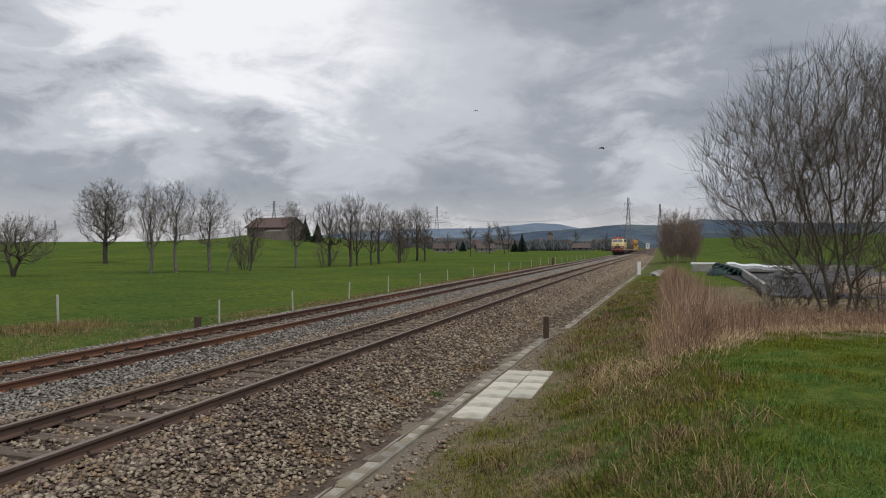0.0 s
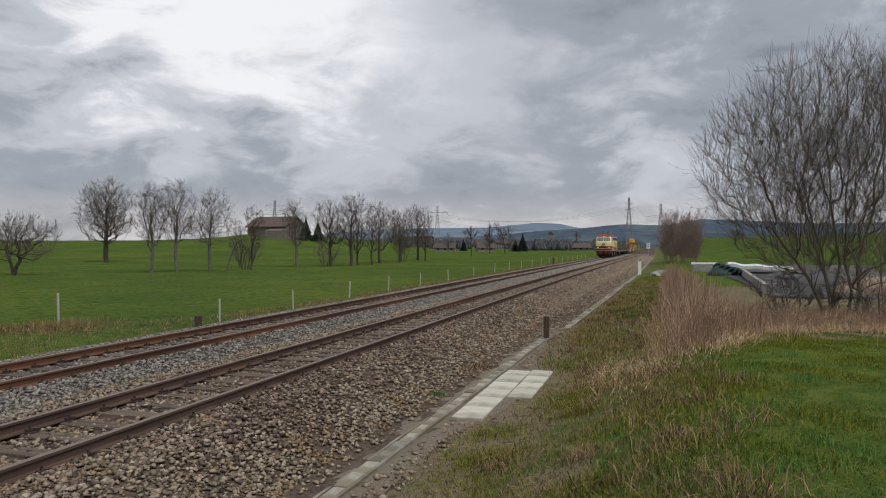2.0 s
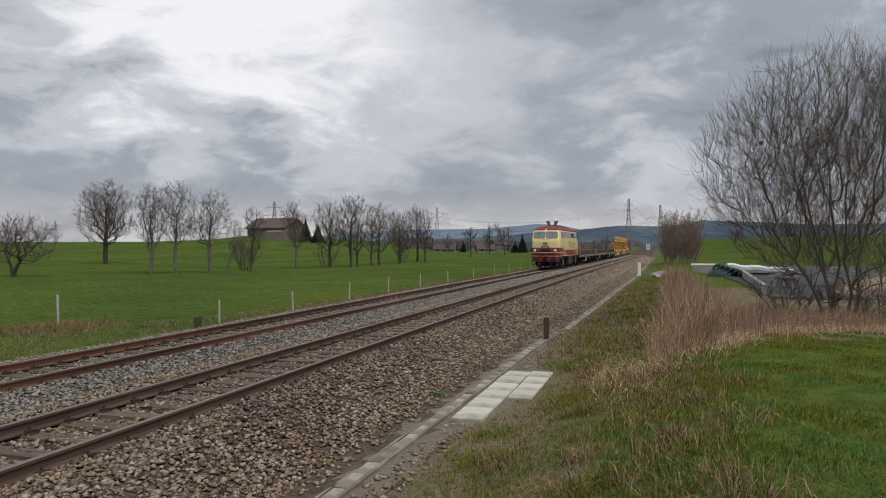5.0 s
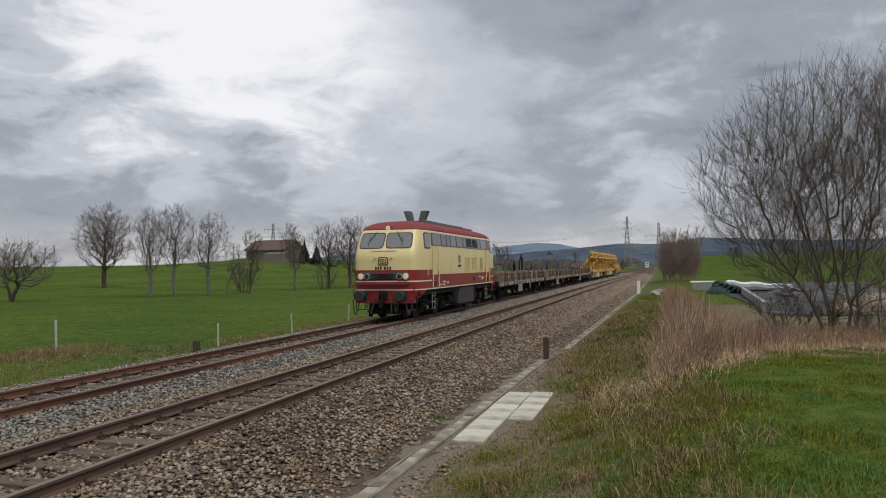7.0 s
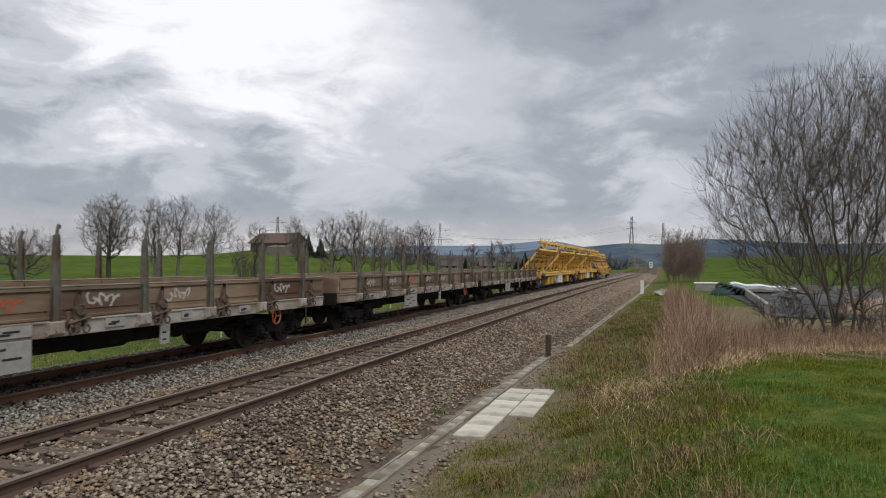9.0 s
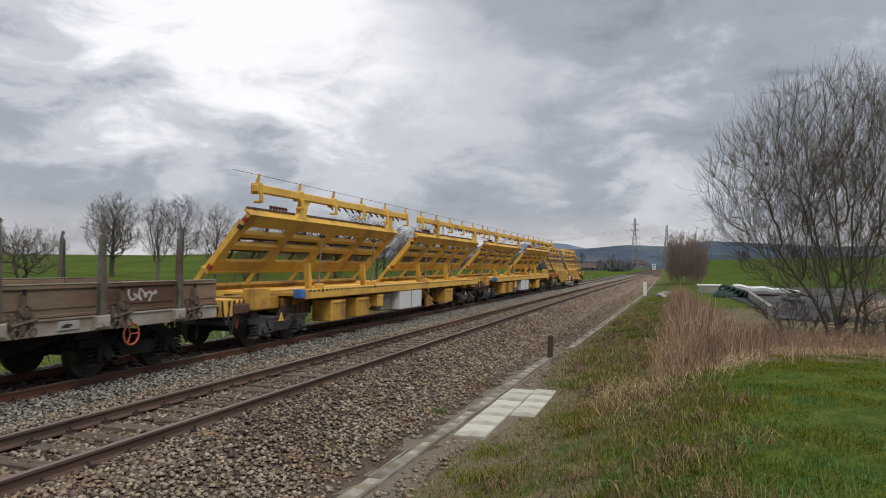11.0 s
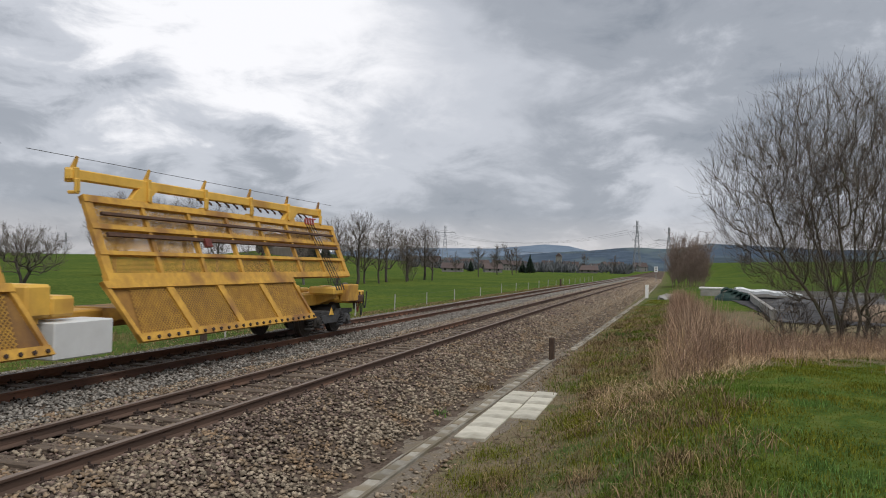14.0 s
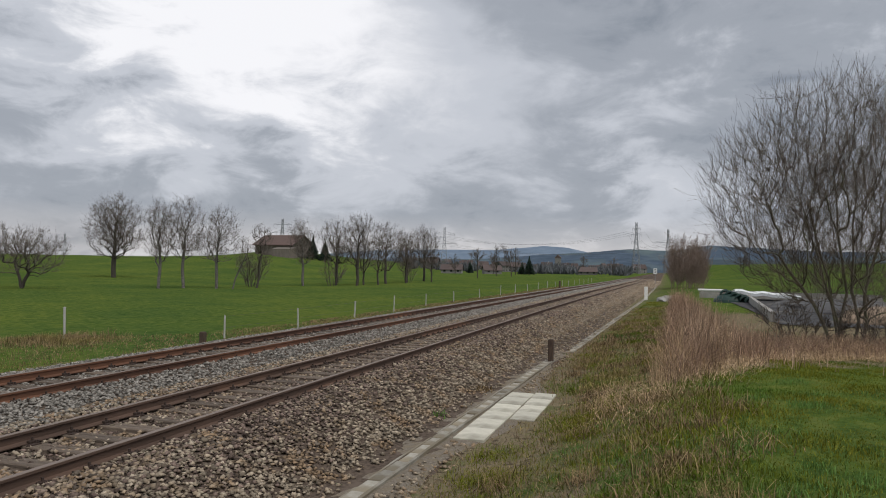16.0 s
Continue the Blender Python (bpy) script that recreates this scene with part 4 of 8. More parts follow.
        for k in range(5):
            slab_on("number_bar", [(-1.24 + 0.12 * k, 2.20), (-1.16 + 0.12 * k, 2.20), (-1.16 + 0.12 * k, 2.31), (-1.24 + 0.12 * k, 2.31)], W, M["rubber"], loco, 0.008)
        for a, w_, z in ((-4.25, 0.22, 1.38), (-3.85, 0.5, 1.50), (-3.85, 0.4, 1.37), (-3.2, 0.35, 1.45), (3.0, 0.45, 1.62), (3.6, 0.3, 1.58), (3.6, 0.3, 1.48), (3.95, 0.18, 1.55)):
            slab_on("lettering_bar", [(a, z), (a + w_, z), (a + w_, z + 0.07), (a, z + 0.07)], W, M["white_line"], loco, 0.008)
        bm = bmesh.new()
        cyl(bm, W(1.95, 1.58, -0.01), W(1.95, 1.58, 0.03), 0.12, seg=16)
        part("filler_cap", done(bm), M["black"], loco)
    for e in (-1, 1):
        end_band("nose_band", (1.87, 2.10), 4.55, 4.42, e, 0.006, M["red"], loco)
        end_band("nose_stripe", (1.60, 1.655), 4.42, 4.42, e, 0.010, M["white_line"], loco)
        end_band("end_skirt", (0.92, 1.25), 6.75, 6.0, e, 0.0, M["red"], loco)
    # roof equipment
    bm = bmesh.new()
    box(bm, -0.72, 0.72, -3.4, 4.6, 4.16, 4.33, 0.03)
    for y in (-1.3, 0.2, 1.7):
        box(bm, -0.62, 0.62, y, y + 1.2, 4.32, 4.39, 0.03)
    cyl(bm, (0, 3.4, 4.30), (0, 3.4, 4.43), 0.5, 0.46, seg=24)
    box(bm, -0.60, 0.60, -3.3, -1.5, 4.32, 4.40, 0.02)
    box(bm, -0.35, 0.35, 4.7, 5.1, 4.2, 4.34, 0.03)
    part("roof_hatches", done(bm), M["roof_grey"], loco, "grey roof hatches")
    for y in (-3.1,):
        for s in (-1, 1):
            bm = bmesh.new()
            a = [bm.verts.new((s * 0.26 + dx, y + dy, 4.30)) for dx, dy in ((-0.13, -0.15), (0.13, -0.15), (0.13, 0.15), (-0.13, 0.15))]
            b = [bm.verts.new((s * 0.44 + dx * 0.72, y + dy * 0.8 + 0.06, 4.86)) for dx, dy in ((-0.22, -0.26), (0.22, -0.26), (0.22, 0.22), (-0.22, 0.22))]
            c = [bm.verts.new((s * 0.42 + dx * 0.72, y + dy * 0.8 + 0.05, 4.70)) for dx, dy in ((-0.18, -0.21), (0.18, -0.21), (0.18, 0.18), (-0.18, 0.18))]
            for i in range(4):
                j = (i + 1) % 4
                bm.faces.new((a[i], a[j], b[j], b[i]))
                bm.faces.new((b[i], b[j], c[j], c[i]))
            bm.faces.new(c)
            part("exhaust_funnel", done(bm), M["roof_grey"], loco, "sooty flared exhaust stack")
    bm = bmesh.new()
    for s in (-1, 1):
        pts = [(s * 0.86, y, 4.16) for y in (-4.2, 4.8)]
        cyl(bm, pts[0], pts[1], 0.012, seg=5)
        for y in np.arange(-4.2, 4.9, 1.0):
            cyl(bm, (s * 0.86, y, 4.08), (s * 0.86, y, 4.16), 0.008, seg=5)
    part("roof_rail", done(bm), M["chrome"], loco)
    # under the floor
    bm = bmesh.new()
    box(bm, -1.40, 1.40, -7.0, 7.0, 1.02, 1.24)
    box(bm, -0.62, 0.62, -6.6, 6.6, 0.42, 1.03)
    part("underframe", done(bm), M["chassis"], loco)
    for e in (-1, 1):
        bm = bmesh.new()
        box(bm, -0.17, 0.17, min(e * 7.36, e * 7.50), max(e * 7.36, e * 7.50), 0.86, 1.22, 0.02)
        prism(bm, [(e * 7.45, 0.98), (e * 7.80, 1.0), (e * 7.86, 1.12), (e * 7.78, 1.16), (e * 7.72, 1.07), (e * 7.45, 1.12)], "x", -0.045, 0.045)
        for k in (-1, 1):
            cyl(bm, (0.07 * k, e * 7.72, 1.05), (0.09 * k, e * 7.66, 0.62), 0.022, seg=6)
        cyl(bm, (-0.14, e * 7.66, 0.78), (0.14, e * 7.66, 0.78), 0.035, seg=8)
        cyl(bm, (0, e * 7.66, 0.78), (0, e * 7.66, 0.50), 0.03, seg=8)
        part("coupling", done(bm), M["chassis"], loco, "black screw coupling and hook")
        for sx in (-1, 1):
            for o, dp, w_ in ((1.18, 0.62, 0.30), (0.62, 0.52, 0.16)):
                bm = bmesh.new()
                P = [Vector((sx * (o + w_ * (f - 0.5)), e * (7.50 + 0.10 * math.sin(math.pi * f)), 0.88 - dp * math.sin(math.pi * f) ** 0.8)) for f in np.linspace(0, 1, 10)]
                for A, B in zip(P, P[1:]):
                    cyl(bm, A, B, 0.026, seg=7)
                part("air_hose", done(bm), M["rubber"], loco)
            bm = bmesh.new()
            cyl(bm, (sx * 1.36, e * 7.38, 1.05), (sx * 1.36, e * 7.38, 1.50), 0.022, seg=6)
            cyl(bm, (sx * 1.36, e * 7.38, 1.42), (sx * 1.36, e * 7.38, 1.52), 0.05, seg=8)
            part("shunter_grip", done(bm), M["red"], loco)
    bm = bmesh.new()
    box(bm, -1.42, 1.42, -0.75, 2.2, 0.32, 1.22, 0.06)
    part("fuel_tank", done(bm), M["tank"], loco, "dark grey fuel tank")
    for s in (-1, 1):
        bm = bmesh.new()
        cyl(bm, (s * 1.1, -2.1, 0.65), (s * 1.1, -0.9, 0.65), 0.24, seg=14)
        part("air_tank", done(bm), M["chassis"], loco)
        for y0, y1, z0, z1 in ((-1.7, -1.1, 0.75, 1.15), (2.3, 2.8, 0.55, 1.0)):
            bm = bmesh.new()
            box(bm, min(s * 0.9, s * 1.4), max(s * 0.9, s * 1.4), y0, y1, z0, z1, 0.03)
            part("equipment_box", done(bm), M["chassis"], loco)
    bogie(loco, -4.25, 2.8, 0.5, M["chassis"], True)
    bogie(loco, 4.25, 2.8, 0.5, M["chassis"], True)
    return tagged(loco, "cream and dark red diesel locomotive with lit headlights pulling the train", "locomotive")


# ---- the flat wagons ----
def scribble(name, parent, x, y, z, w, h, seed, material):
    """A sprayed tag: unreadable loops."""
    rnd = random.Random(seed)
    bm = bmesh.new()
    n = 26
    ph = rnd.uniform(0, 6)
    pts = [Vector((x, y + w * i / n + 0.10 * w * math.cos(i * 1.25 + ph), z + h * (0.5 + 0.45 * math.sin(i * 1.05 + ph) * (0.6 + 0.4 * math.cos(i * 0.6))))) for i in range(n)]
    for a, b in zip(pts, pts[1:]):
        d = (b - a).normalized().cross(Vector((1, 0, 0))) * 0.022
        vs = [bm.verts.new(p + o) for p, o in ((a, d), (b, d), (b, -d), (a, -d))]
        bm.faces.new(vs)
        vs = [bm.verts.new(p + o + Vector((-0.006, 0, 0))) for p, o in ((a, d), (b, d), (b, -d), (a, -d))]
        bm.faces.new(vs)
    return part(name, bm, material, parent)


def build_flat_wagon():
    wg = empty("flat_wagon")
    L = 8.65
    bm = bmesh.new()
    box(bm, -1.36, 1.36, -L, L, 1.16, 1.24, 0.01)
    part("deck", done(bm), M["wagon_board"], wg, "worn wooden deck")
    bm = bmesh.new()
    for s in (-1, 1):
        prism(bm, [(-6.2, 0.95), (-4.2, 0.56), (4.2, 0.56), (6.2, 0.95)], "x", s * 0.62 - 0.06, s * 0.62 + 0.06)
    for e in (-1, 1):
        box(bm, -1.36, 1.36, e * L - 0.07, e * L + 0.07, 0.86, 1.24, 0.02)
    for y in np.arange(-7.6, 7.7, 1.9):
        box(bm, -1.3, 1.3, y - 0.05, y + 0.05, 0.92, 1.16)
    box(bm, -0.3, 0.3, -3.2, -2.2, 0.4, 0.85, 0.04)
    cyl(bm, (0.4, 0.6, 0.66), (0.4, 1.7, 0.66), 0.2, seg=12)
    part("underframe", done(bm), M["chassis"], wg, "black underframe")
    for s in (-1, 1):
        bm = bmesh.new()
        box(bm, min(s * 1.36, s * 1.452), max(s * 1.36, s * 1.452), -L, L, 0.93, 1.19, 0.01)
        box(bm, min(s * 1.36, s * 1.475), max(s * 1.36, s * 1.475), -L, L, 1.17, 1.205, 0.006)
        part("sole_bar", done(bm), M["sill"], wg, "scuffed grey steel sole bar")
    stakes = [-7.28 + 2.08 * i for i in range(8)]
    edges = [-L + 0.03] + stakes + [L - 0.03]
    for s in (-1, 1):
        for i, (ya, yb) in enumerate(zip(edges, edges[1:])):
            bm = bmesh.new()
            x0, x1 = sorted((s * 1.40, s * 1.43))
            box(bm, x0, x1, ya + 0.02, yb - 0.02, 1.22, 1.74, 0.006)
            # pressed panel: rims, a raised field with a folded lower edge
            for z0, z1, o in ((1.22, 1.27, 1.462), (1.685, 1.75, 1.475), (1.36, 1.655, 1.447)):
                xa, xb = sorted((s * 1.42, s * o))
                box(bm, xa, xb, ya + 0.02, yb - 0.02, z0, z1, 0.008)
            for y in (ya + 0.05, yb - 0.05):
                xa, xb = sorted((s * 1.42, s * 1.455))
                box(bm, xa, xb, y - 0.03, y + 0.03, 1.25, 1.70, 0.006)
            bd = part("side_board", done(bm), M["wagon_board"], wg, "brown steel drop side")
            bm = bmesh.new()
            xa, xb = sorted((s * 1.41, s * 1.482))
            box(bm, xa, xb, ya + 0.02, yb - 0.02, 1.752, 1.775, 0.005)
            part("top_rail", done(bm), M["board_rim"], bd, "pale upper edge of the drop side")
            if s > 0 and i in (1, 2, 3, 4, 5, 7):
                scribble("sprayed_tag", bd, 1.453, ya + 0.75, 1.36, 0.72, 0.30, i, M["orange"] if i == 3 else M["chalk"])
        for y in stakes:
            bm = bmesh.new()
            prism(bm, [(y - 0.08, 1.02), (y - 0.07, 1.75), (y - 0.035, 2.45), (y - 0.02, 2.68), (y + 0.01, 2.78), (y + 0.065, 2.75), (y + 0.05, 2.70), (y + 0.018, 2.70), (y + 0.022, 2.45), (y + 0.07, 1.75), (y + 0.08, 1.02)], "x", min(s * 1.50, s * 1.535), max(s * 1.50, s * 1.535))
            for o in (-1, 1):
                prism(bm, [(y + o * 0.08, 1.02), (y + o * 0.07, 1.75), (y + o * 0.03, 2.6), (y + o * 0.012, 2.6), (y + o * 0.05, 1.75), (y + o * 0.06, 1.02)], "x", min(s * 1.45, s * 1.55), max(s * 1.45, s * 1.55))
            part("stake", done(bm), M["stake"], wg, "tapered steel stake with hooked top")
            bm = bmesh.new()
            box(bm, min(s * 1.42, s * 1.58), max(s * 1.42, s * 1.58), y - 0.15, y + 0.15, 0.98, 1.20, 0.02)
            cyl(bm, (s * 1.50, y - 0.17, 1.0), (s * 1.50, y + 0.17, 1.0), 0.05, seg=8)
            cyl(bm, (s * 1.56, y, 1.08), (s * 1.60, y, 1.08), 0.07, seg=8)
            part("stake_pocket", done(bm), M["sill"], wg)
            # drop-side fastener: lever, cam, ring and hinge eyes
            yl = y + 0.46
            bm = bmesh.new()
            box(bm, min(s * 1.45, s * 1.54), max(s * 1.45, s * 1.54), yl - 0.06, yl + 0.06, 0.97, 1.42, 0.02)
            prism(bm, [(yl - 0.04, 1.30), (yl + 0.05, 1.30), (yl + 0.03, 1.62), (yl - 0.03, 1.62)], "x", min(s * 1.49, s * 1.56), max(s * 1.49, s * 1.56))
            for d in (-0.17, 0.19):
                box(bm, min(s * 1.45, s * 1.51), max(s * 1.45, s * 1.51), yl + d - 0.04, yl + d + 0.04, 1.06, 1.34, 0.015)
            for d, z, r in ((-0.14, 1.02, 0.075), (0.16, 1.03, 0.07), (0.02, 1.36, 0.09)):
                for k in range(8):
                    a0, a1 = k * math.pi / 4, (k + 1) * math.pi / 4
                    cyl(bm, (s * 1.555, yl + d + r * math.cos(a0), z + r * math.sin(a0)), (s * 1.555, yl + d + r * math.cos(a1), z + r * math.sin(a1)), 0.017, seg=5)
            cyl(bm, (s * 1.53, yl - 0.22, 1.14), (s * 1.53, yl + 0.26, 1.22), 0.028, seg=6)
            la = part("latch", done(bm), M["latch"], wg, "rusty drop-side latch")
            bm = bmesh.new()
            cyl(bm, (s * 1.53, yl + 0.01, 1.60), (s * 1.54, yl + 0.01, 1.70), 0.035, 0.03, seg=8)
            part("latch_grip", done(bm), M["chassis"], la)
        for y, w_, z0, z1 in ((-2.85, 1.4, 0.46, 0.94), (-2.2, 0.75, 0.99, 1.17), (0.1, 0.5, 1.0, 1.16), (2.2, 0.35, 1.0, 1.16), (1.55, 0.28, 0.55, 0.93), (4.3, 0.45, 1.0, 1.15), (-6.3, 0.5, 1.0, 1.14)):
            bm = bmesh.new()
            box(bm, min(s * 1.45, s * 1.478), max(s * 1.45, s * 1.478), y, y + w_, z0, z1, 0.004)
            pl = part("data_plate", done(bm), M["plate_white"], wg, "weathered white data plate")
            for q in range(5 if w_ > 1 else 2):
                bm = bmesh.new()
                yy, zz = y + 0.06 + (w_ - 0.3) * ((q * 0.37) % 1.0), z0 + 0.03 + (z1 - z0 - 0.1) * (q + 0.3) / (5 if w_ > 1 else 2)
                box(bm, min(s * 1.478, s * 1.482), max(s * 1.478, s * 1.482), yy, yy + min(0.35, w_ * 0.4), zz, zz + 0.035)
                part("lettering_bar", done(bm), M["rubber"], pl)
        bm = bmesh.new()
        for k in range(16):
            a, b = k * math.pi / 8, (k + 1) * math.pi / 8
            cyl(bm, (s * 1.46, 6.0 + 0.2 * math.cos(a), 0.80 + 0.2 * math.sin(a)), (s * 1.46, 6.0 + 0.2 * math.cos(b), 0.80 + 0.2 * math.sin(b)), 0.018, seg=5)
        for a in (0, 2.09, 4.18):
            cyl(bm, (s * 1.44, 6.0, 0.80), (s * 1.46, 6.0 + 0.2 * math.cos(a), 0.80 + 0.2 * math.sin(a)), 0.014, seg=5)
        part("brake_wheel", done(bm), M["orange"], wg, "orange-brown brake wheel")
    for e in (-1, 1):
        bm = bmesh.new()
        box(bm, -1.38, 1.38, e * L - 0.04, e * L + 0.04, 1.24, 1.70, 0.01)
        for x in (-0.9, 0, 0.9):
            box(bm, x - 0.05, x + 0.05, e * L - 0.07, e * L + 0.07, 1.1, 1.72, 0.01)
        part("end_board", done(bm), M["wagon_board"], wg)
        buffer_pair(wg, e * (L + 0.02), e, 1.04)
        bogie(wg, e * 6.55, 1.8, 0.46, M["chassis"])
    return tagged(wg, "brown four-axle flat wagon with drop sides and stakes, empty", "freight wagon", group="flat wagons of the train")


# ---- the yellow track panel wagons ----
def lattice(bm, place, a0, a1, p0, p1, cell=0.16, t=0.010):
    """Expanded-metal grating between a0..a1 along and p0..p1 across; place maps (a, p, out)."""
    h = p1 - p0
    k = a0 - h
    while k < a1:
        for sgn in (1, -1):
            ka, kb = (k, k + h) if sgn > 0 else (k + h, k)
            # clip to the rectangle
            lo, hi = max(min(ka, kb), a0), min(max(ka, kb), a1)
            if hi - lo < 0.03:
                continue
            f = lambda a: p0 + ((a - k) if sgn > 0 else (k + h - a))
            A, B = Vector(place(lo, f(lo), 0)), Vector(place(hi, f(hi), 0))
            d = (Vector(place(lo + 1, f(lo), 0)) - Vector(place(lo, f(lo), 0))).normalized() * t
            vs = [bm.verts.new(q) for q in (A - d, A + d, B + d, B - d)]
            bm.faces.new(vs)
        k += cell
    return bm


def obox(bm, place, a0, a1, p0, p1, d0, d1):
    """A beam in the table's own directions: along, across, out of its plane."""
    vs = [bm.verts.new(place(a, p, d)) for d in (d0, d1) for a, p in ((a0, p0), (a1, p0), (a1, p1), (a0, p1))]
    for f in ((3, 2, 1, 0), (4, 5, 6, 7), (0, 1, 5, 4), (1, 2, 6, 5), (2, 3, 7, 6), (3, 0, 4, 7)):
        bm.faces.new([vs[i] for i in f])


def clamp_arm(wg, a0, a1, x, z, posts, base, wormy, flip=1):
    """The upper beam on two cranked posts, with rail clamps and cable horns."""
    bm = bmesh.new()
    box(bm, x - 0.09, x + 0.09, a0, a1, z - 0.10, z + 0.10, 0.02)
    for y in posts:
        zb = base[1] - 0.02
        prism(bm, [(y - 0.50, zb), (y + 0.42, zb), (y + 0.20, zb + 0.16), (y + 0.26, z - 0.26), (y + 0.50, z - 0.06), (y - 0.02, z - 0.06), (y - 0.12, zb + 0.28), (y - 0.26, zb + 0.10)], "x", base[0] - 0.07, base[0] + 0.07)
    beam = part("clamp_beam", done(bm), M["yellow"], wg, "yellow upper beam")
    n = 6
    for i in range(n):
        y = a0 + 0.1 + i * (a1 - a0 - 0.2) / (n - 1)
        bm = bmesh.new()
        box(bm, x - 0.14, x + 0.14, y - 0.05, y + 0.05, z - 0.14, z + 0.13, 0.015)
        box(bm, x + 0.10, x + 0.16, y - 0.06, y + 0.06, z - 0.34, z - 0.08, 0.015)
        box(bm, x - 0.06, x + 0.16, y - 0.05, y + 0.05, z - 0.36, z - 0.30, 0.015)
        part("rail_clamp", done(bm), M["yellow"], beam)
        bm = bmesh.new()
        prism(bm, [(y - 0.05, z + 0.1), (y + 0.06, z + 0.1), (y + 0.13, z + 0.34), (y + 0.10, z + 0.36)], "x", x - 0.025, x + 0.025)
        part("cable_horn", done(bm), M["yellow_worn"], beam)
    for i in range(wormy):
        y = a0 + (a1 - a0) * (0.38 + 0.52 * i / max(wormy - 1, 1))
        bm = bmesh.new()
        cyl(bm, (x, y, z - 0.08), (x + 0.06, y + 0.10, z - 0.18), 0.024, 0.020, seg=7)
        cyl(bm, (x + 0.06, y + 0.10, z - 0.18), (x + 0.06, y + 0.16, z - 0.22), 0.034, 0.016, seg=7)
        part("clamp_screw", done(bm), M["rust_bar"], beam)
    bm = bmesh.new()
    cyl(bm, (x, a0 - 0.9, z + 0.33), (x, a1 + 0.9, z + 0.33), 0.006, seg=5)
    part("cable", done(bm), M["cable"], wg)


def yellow_base(wg, half):
    """Spine, deck, bogies and buffers that both kinds share."""
    bm = bmesh.new()
    box(bm, -0.55, 0.55, -half + 0.3, half - 0.3, 0.86, 1.22, 0.03)
    for y in np.arange(-half + 2.2, half - 2, 2.2):
        prism(bm, [(-1.15, 1.10), (-1.15, 1.24), (1.15, 1.24), (1.15, 1.10), (0.5, 0.88), (-0.5, 0.88)], "y", y - 0.08, y + 0.08)
    part("spine", done(bm), M["yellow_worn"], wg)
    for e in (-1, 1):
        bm = bmesh.new()
        box(bm, -1.25, 1.25, e * (half - 0.45) - 0.22, e * (half - 0.45) + 0.14, 0.86, 1.30, 0.03)
        for s in (-1, 1):
            box(bm, s * 1.0 - 0.12, s * 1.0 + 0.12, e * (half - 1.4) - 0.9, e * (half - 1.4) + 0.9, 1.02, 1.24, 0.03)
            prism(bm, [(e * (half - 2.4), 1.24), (e * (half - 1.9), 1.24), (e * (half - 2.0), 1.48), (e * (half - 2.3), 1.48)], "x", s * 0.75 - 0.14, s * 0.75 + 0.14)
        part("head_stock", done(bm), M["yellow"], wg)
        for s in (-1, 1):
            bm = bmesh.new()
            box(bm, s * 1.27 - 0.14, s * 1.27 + 0.14, e * (half - 1.55) - 0.42, e * (half - 1.55) + 0.42, 0.98, 1.52, 0.03)
            part("pump_box", done(bm), M["yellow_worn"], wg, "worn yellow pump box")
            bm = bmesh.new()
            box(bm, s * 1.15 - 0.18, s * 1.15 + 0.18, e * (half - 0.85) - 0.3, e * (half - 0.85) + 0.3, 0.92, 1.16, 0.03)
            part("step_beam", done(bm), M["rust_bar"], wg, "rusty brown end beam")
            for q in range(4):
                bm = bmesh.new()
                ya, yb = e * (half - 1.1 + 0.22 * q), e * (half - 0.9 + 0.26 * q)
                P = [Vector((s * (1.2 + 0.02 * q), ya + (yb - ya) * f, 1.25 - (0.55 + 0.12 * (q % 3)) * math.sin(math.pi * f))) for f in np.linspace(0, 1, 8)]
                for A, B in zip(P, P[1:]):
                    cyl(bm, A, B, 0.022, seg=6)
                part("hose", done(bm), M["rubber"] if q != 1 else M["red_dull"], wg)
        bm = bmesh.new()
        cyl(bm, (-0.9, e * (half - 2.0), 0.62), (0.95, e * (half - 2.0), 0.62), 0.26, seg=16)
        part("air_tank", done(bm), M["black"], wg, "black air tank")
        buffer_pair(wg, e * (half - 0.55), e, 1.06)
        bc = -8.85 if e < 0 else 9.6
        bogie(wg, bc, 1.95, 0.46, M["bogie_grey"])
        for s in (-1, 1):
            bm = bmesh.new()
            prism(bm, [(bc - 0.14, 0.60), (bc + 0.14, 0.60), (bc, 0.82)], "x", s * 1.16 - 0.012, s * 1.16 + 0.012)
            part("warning_sign", done(bm), M["yellow"], wg, "small yellow warning triangle")


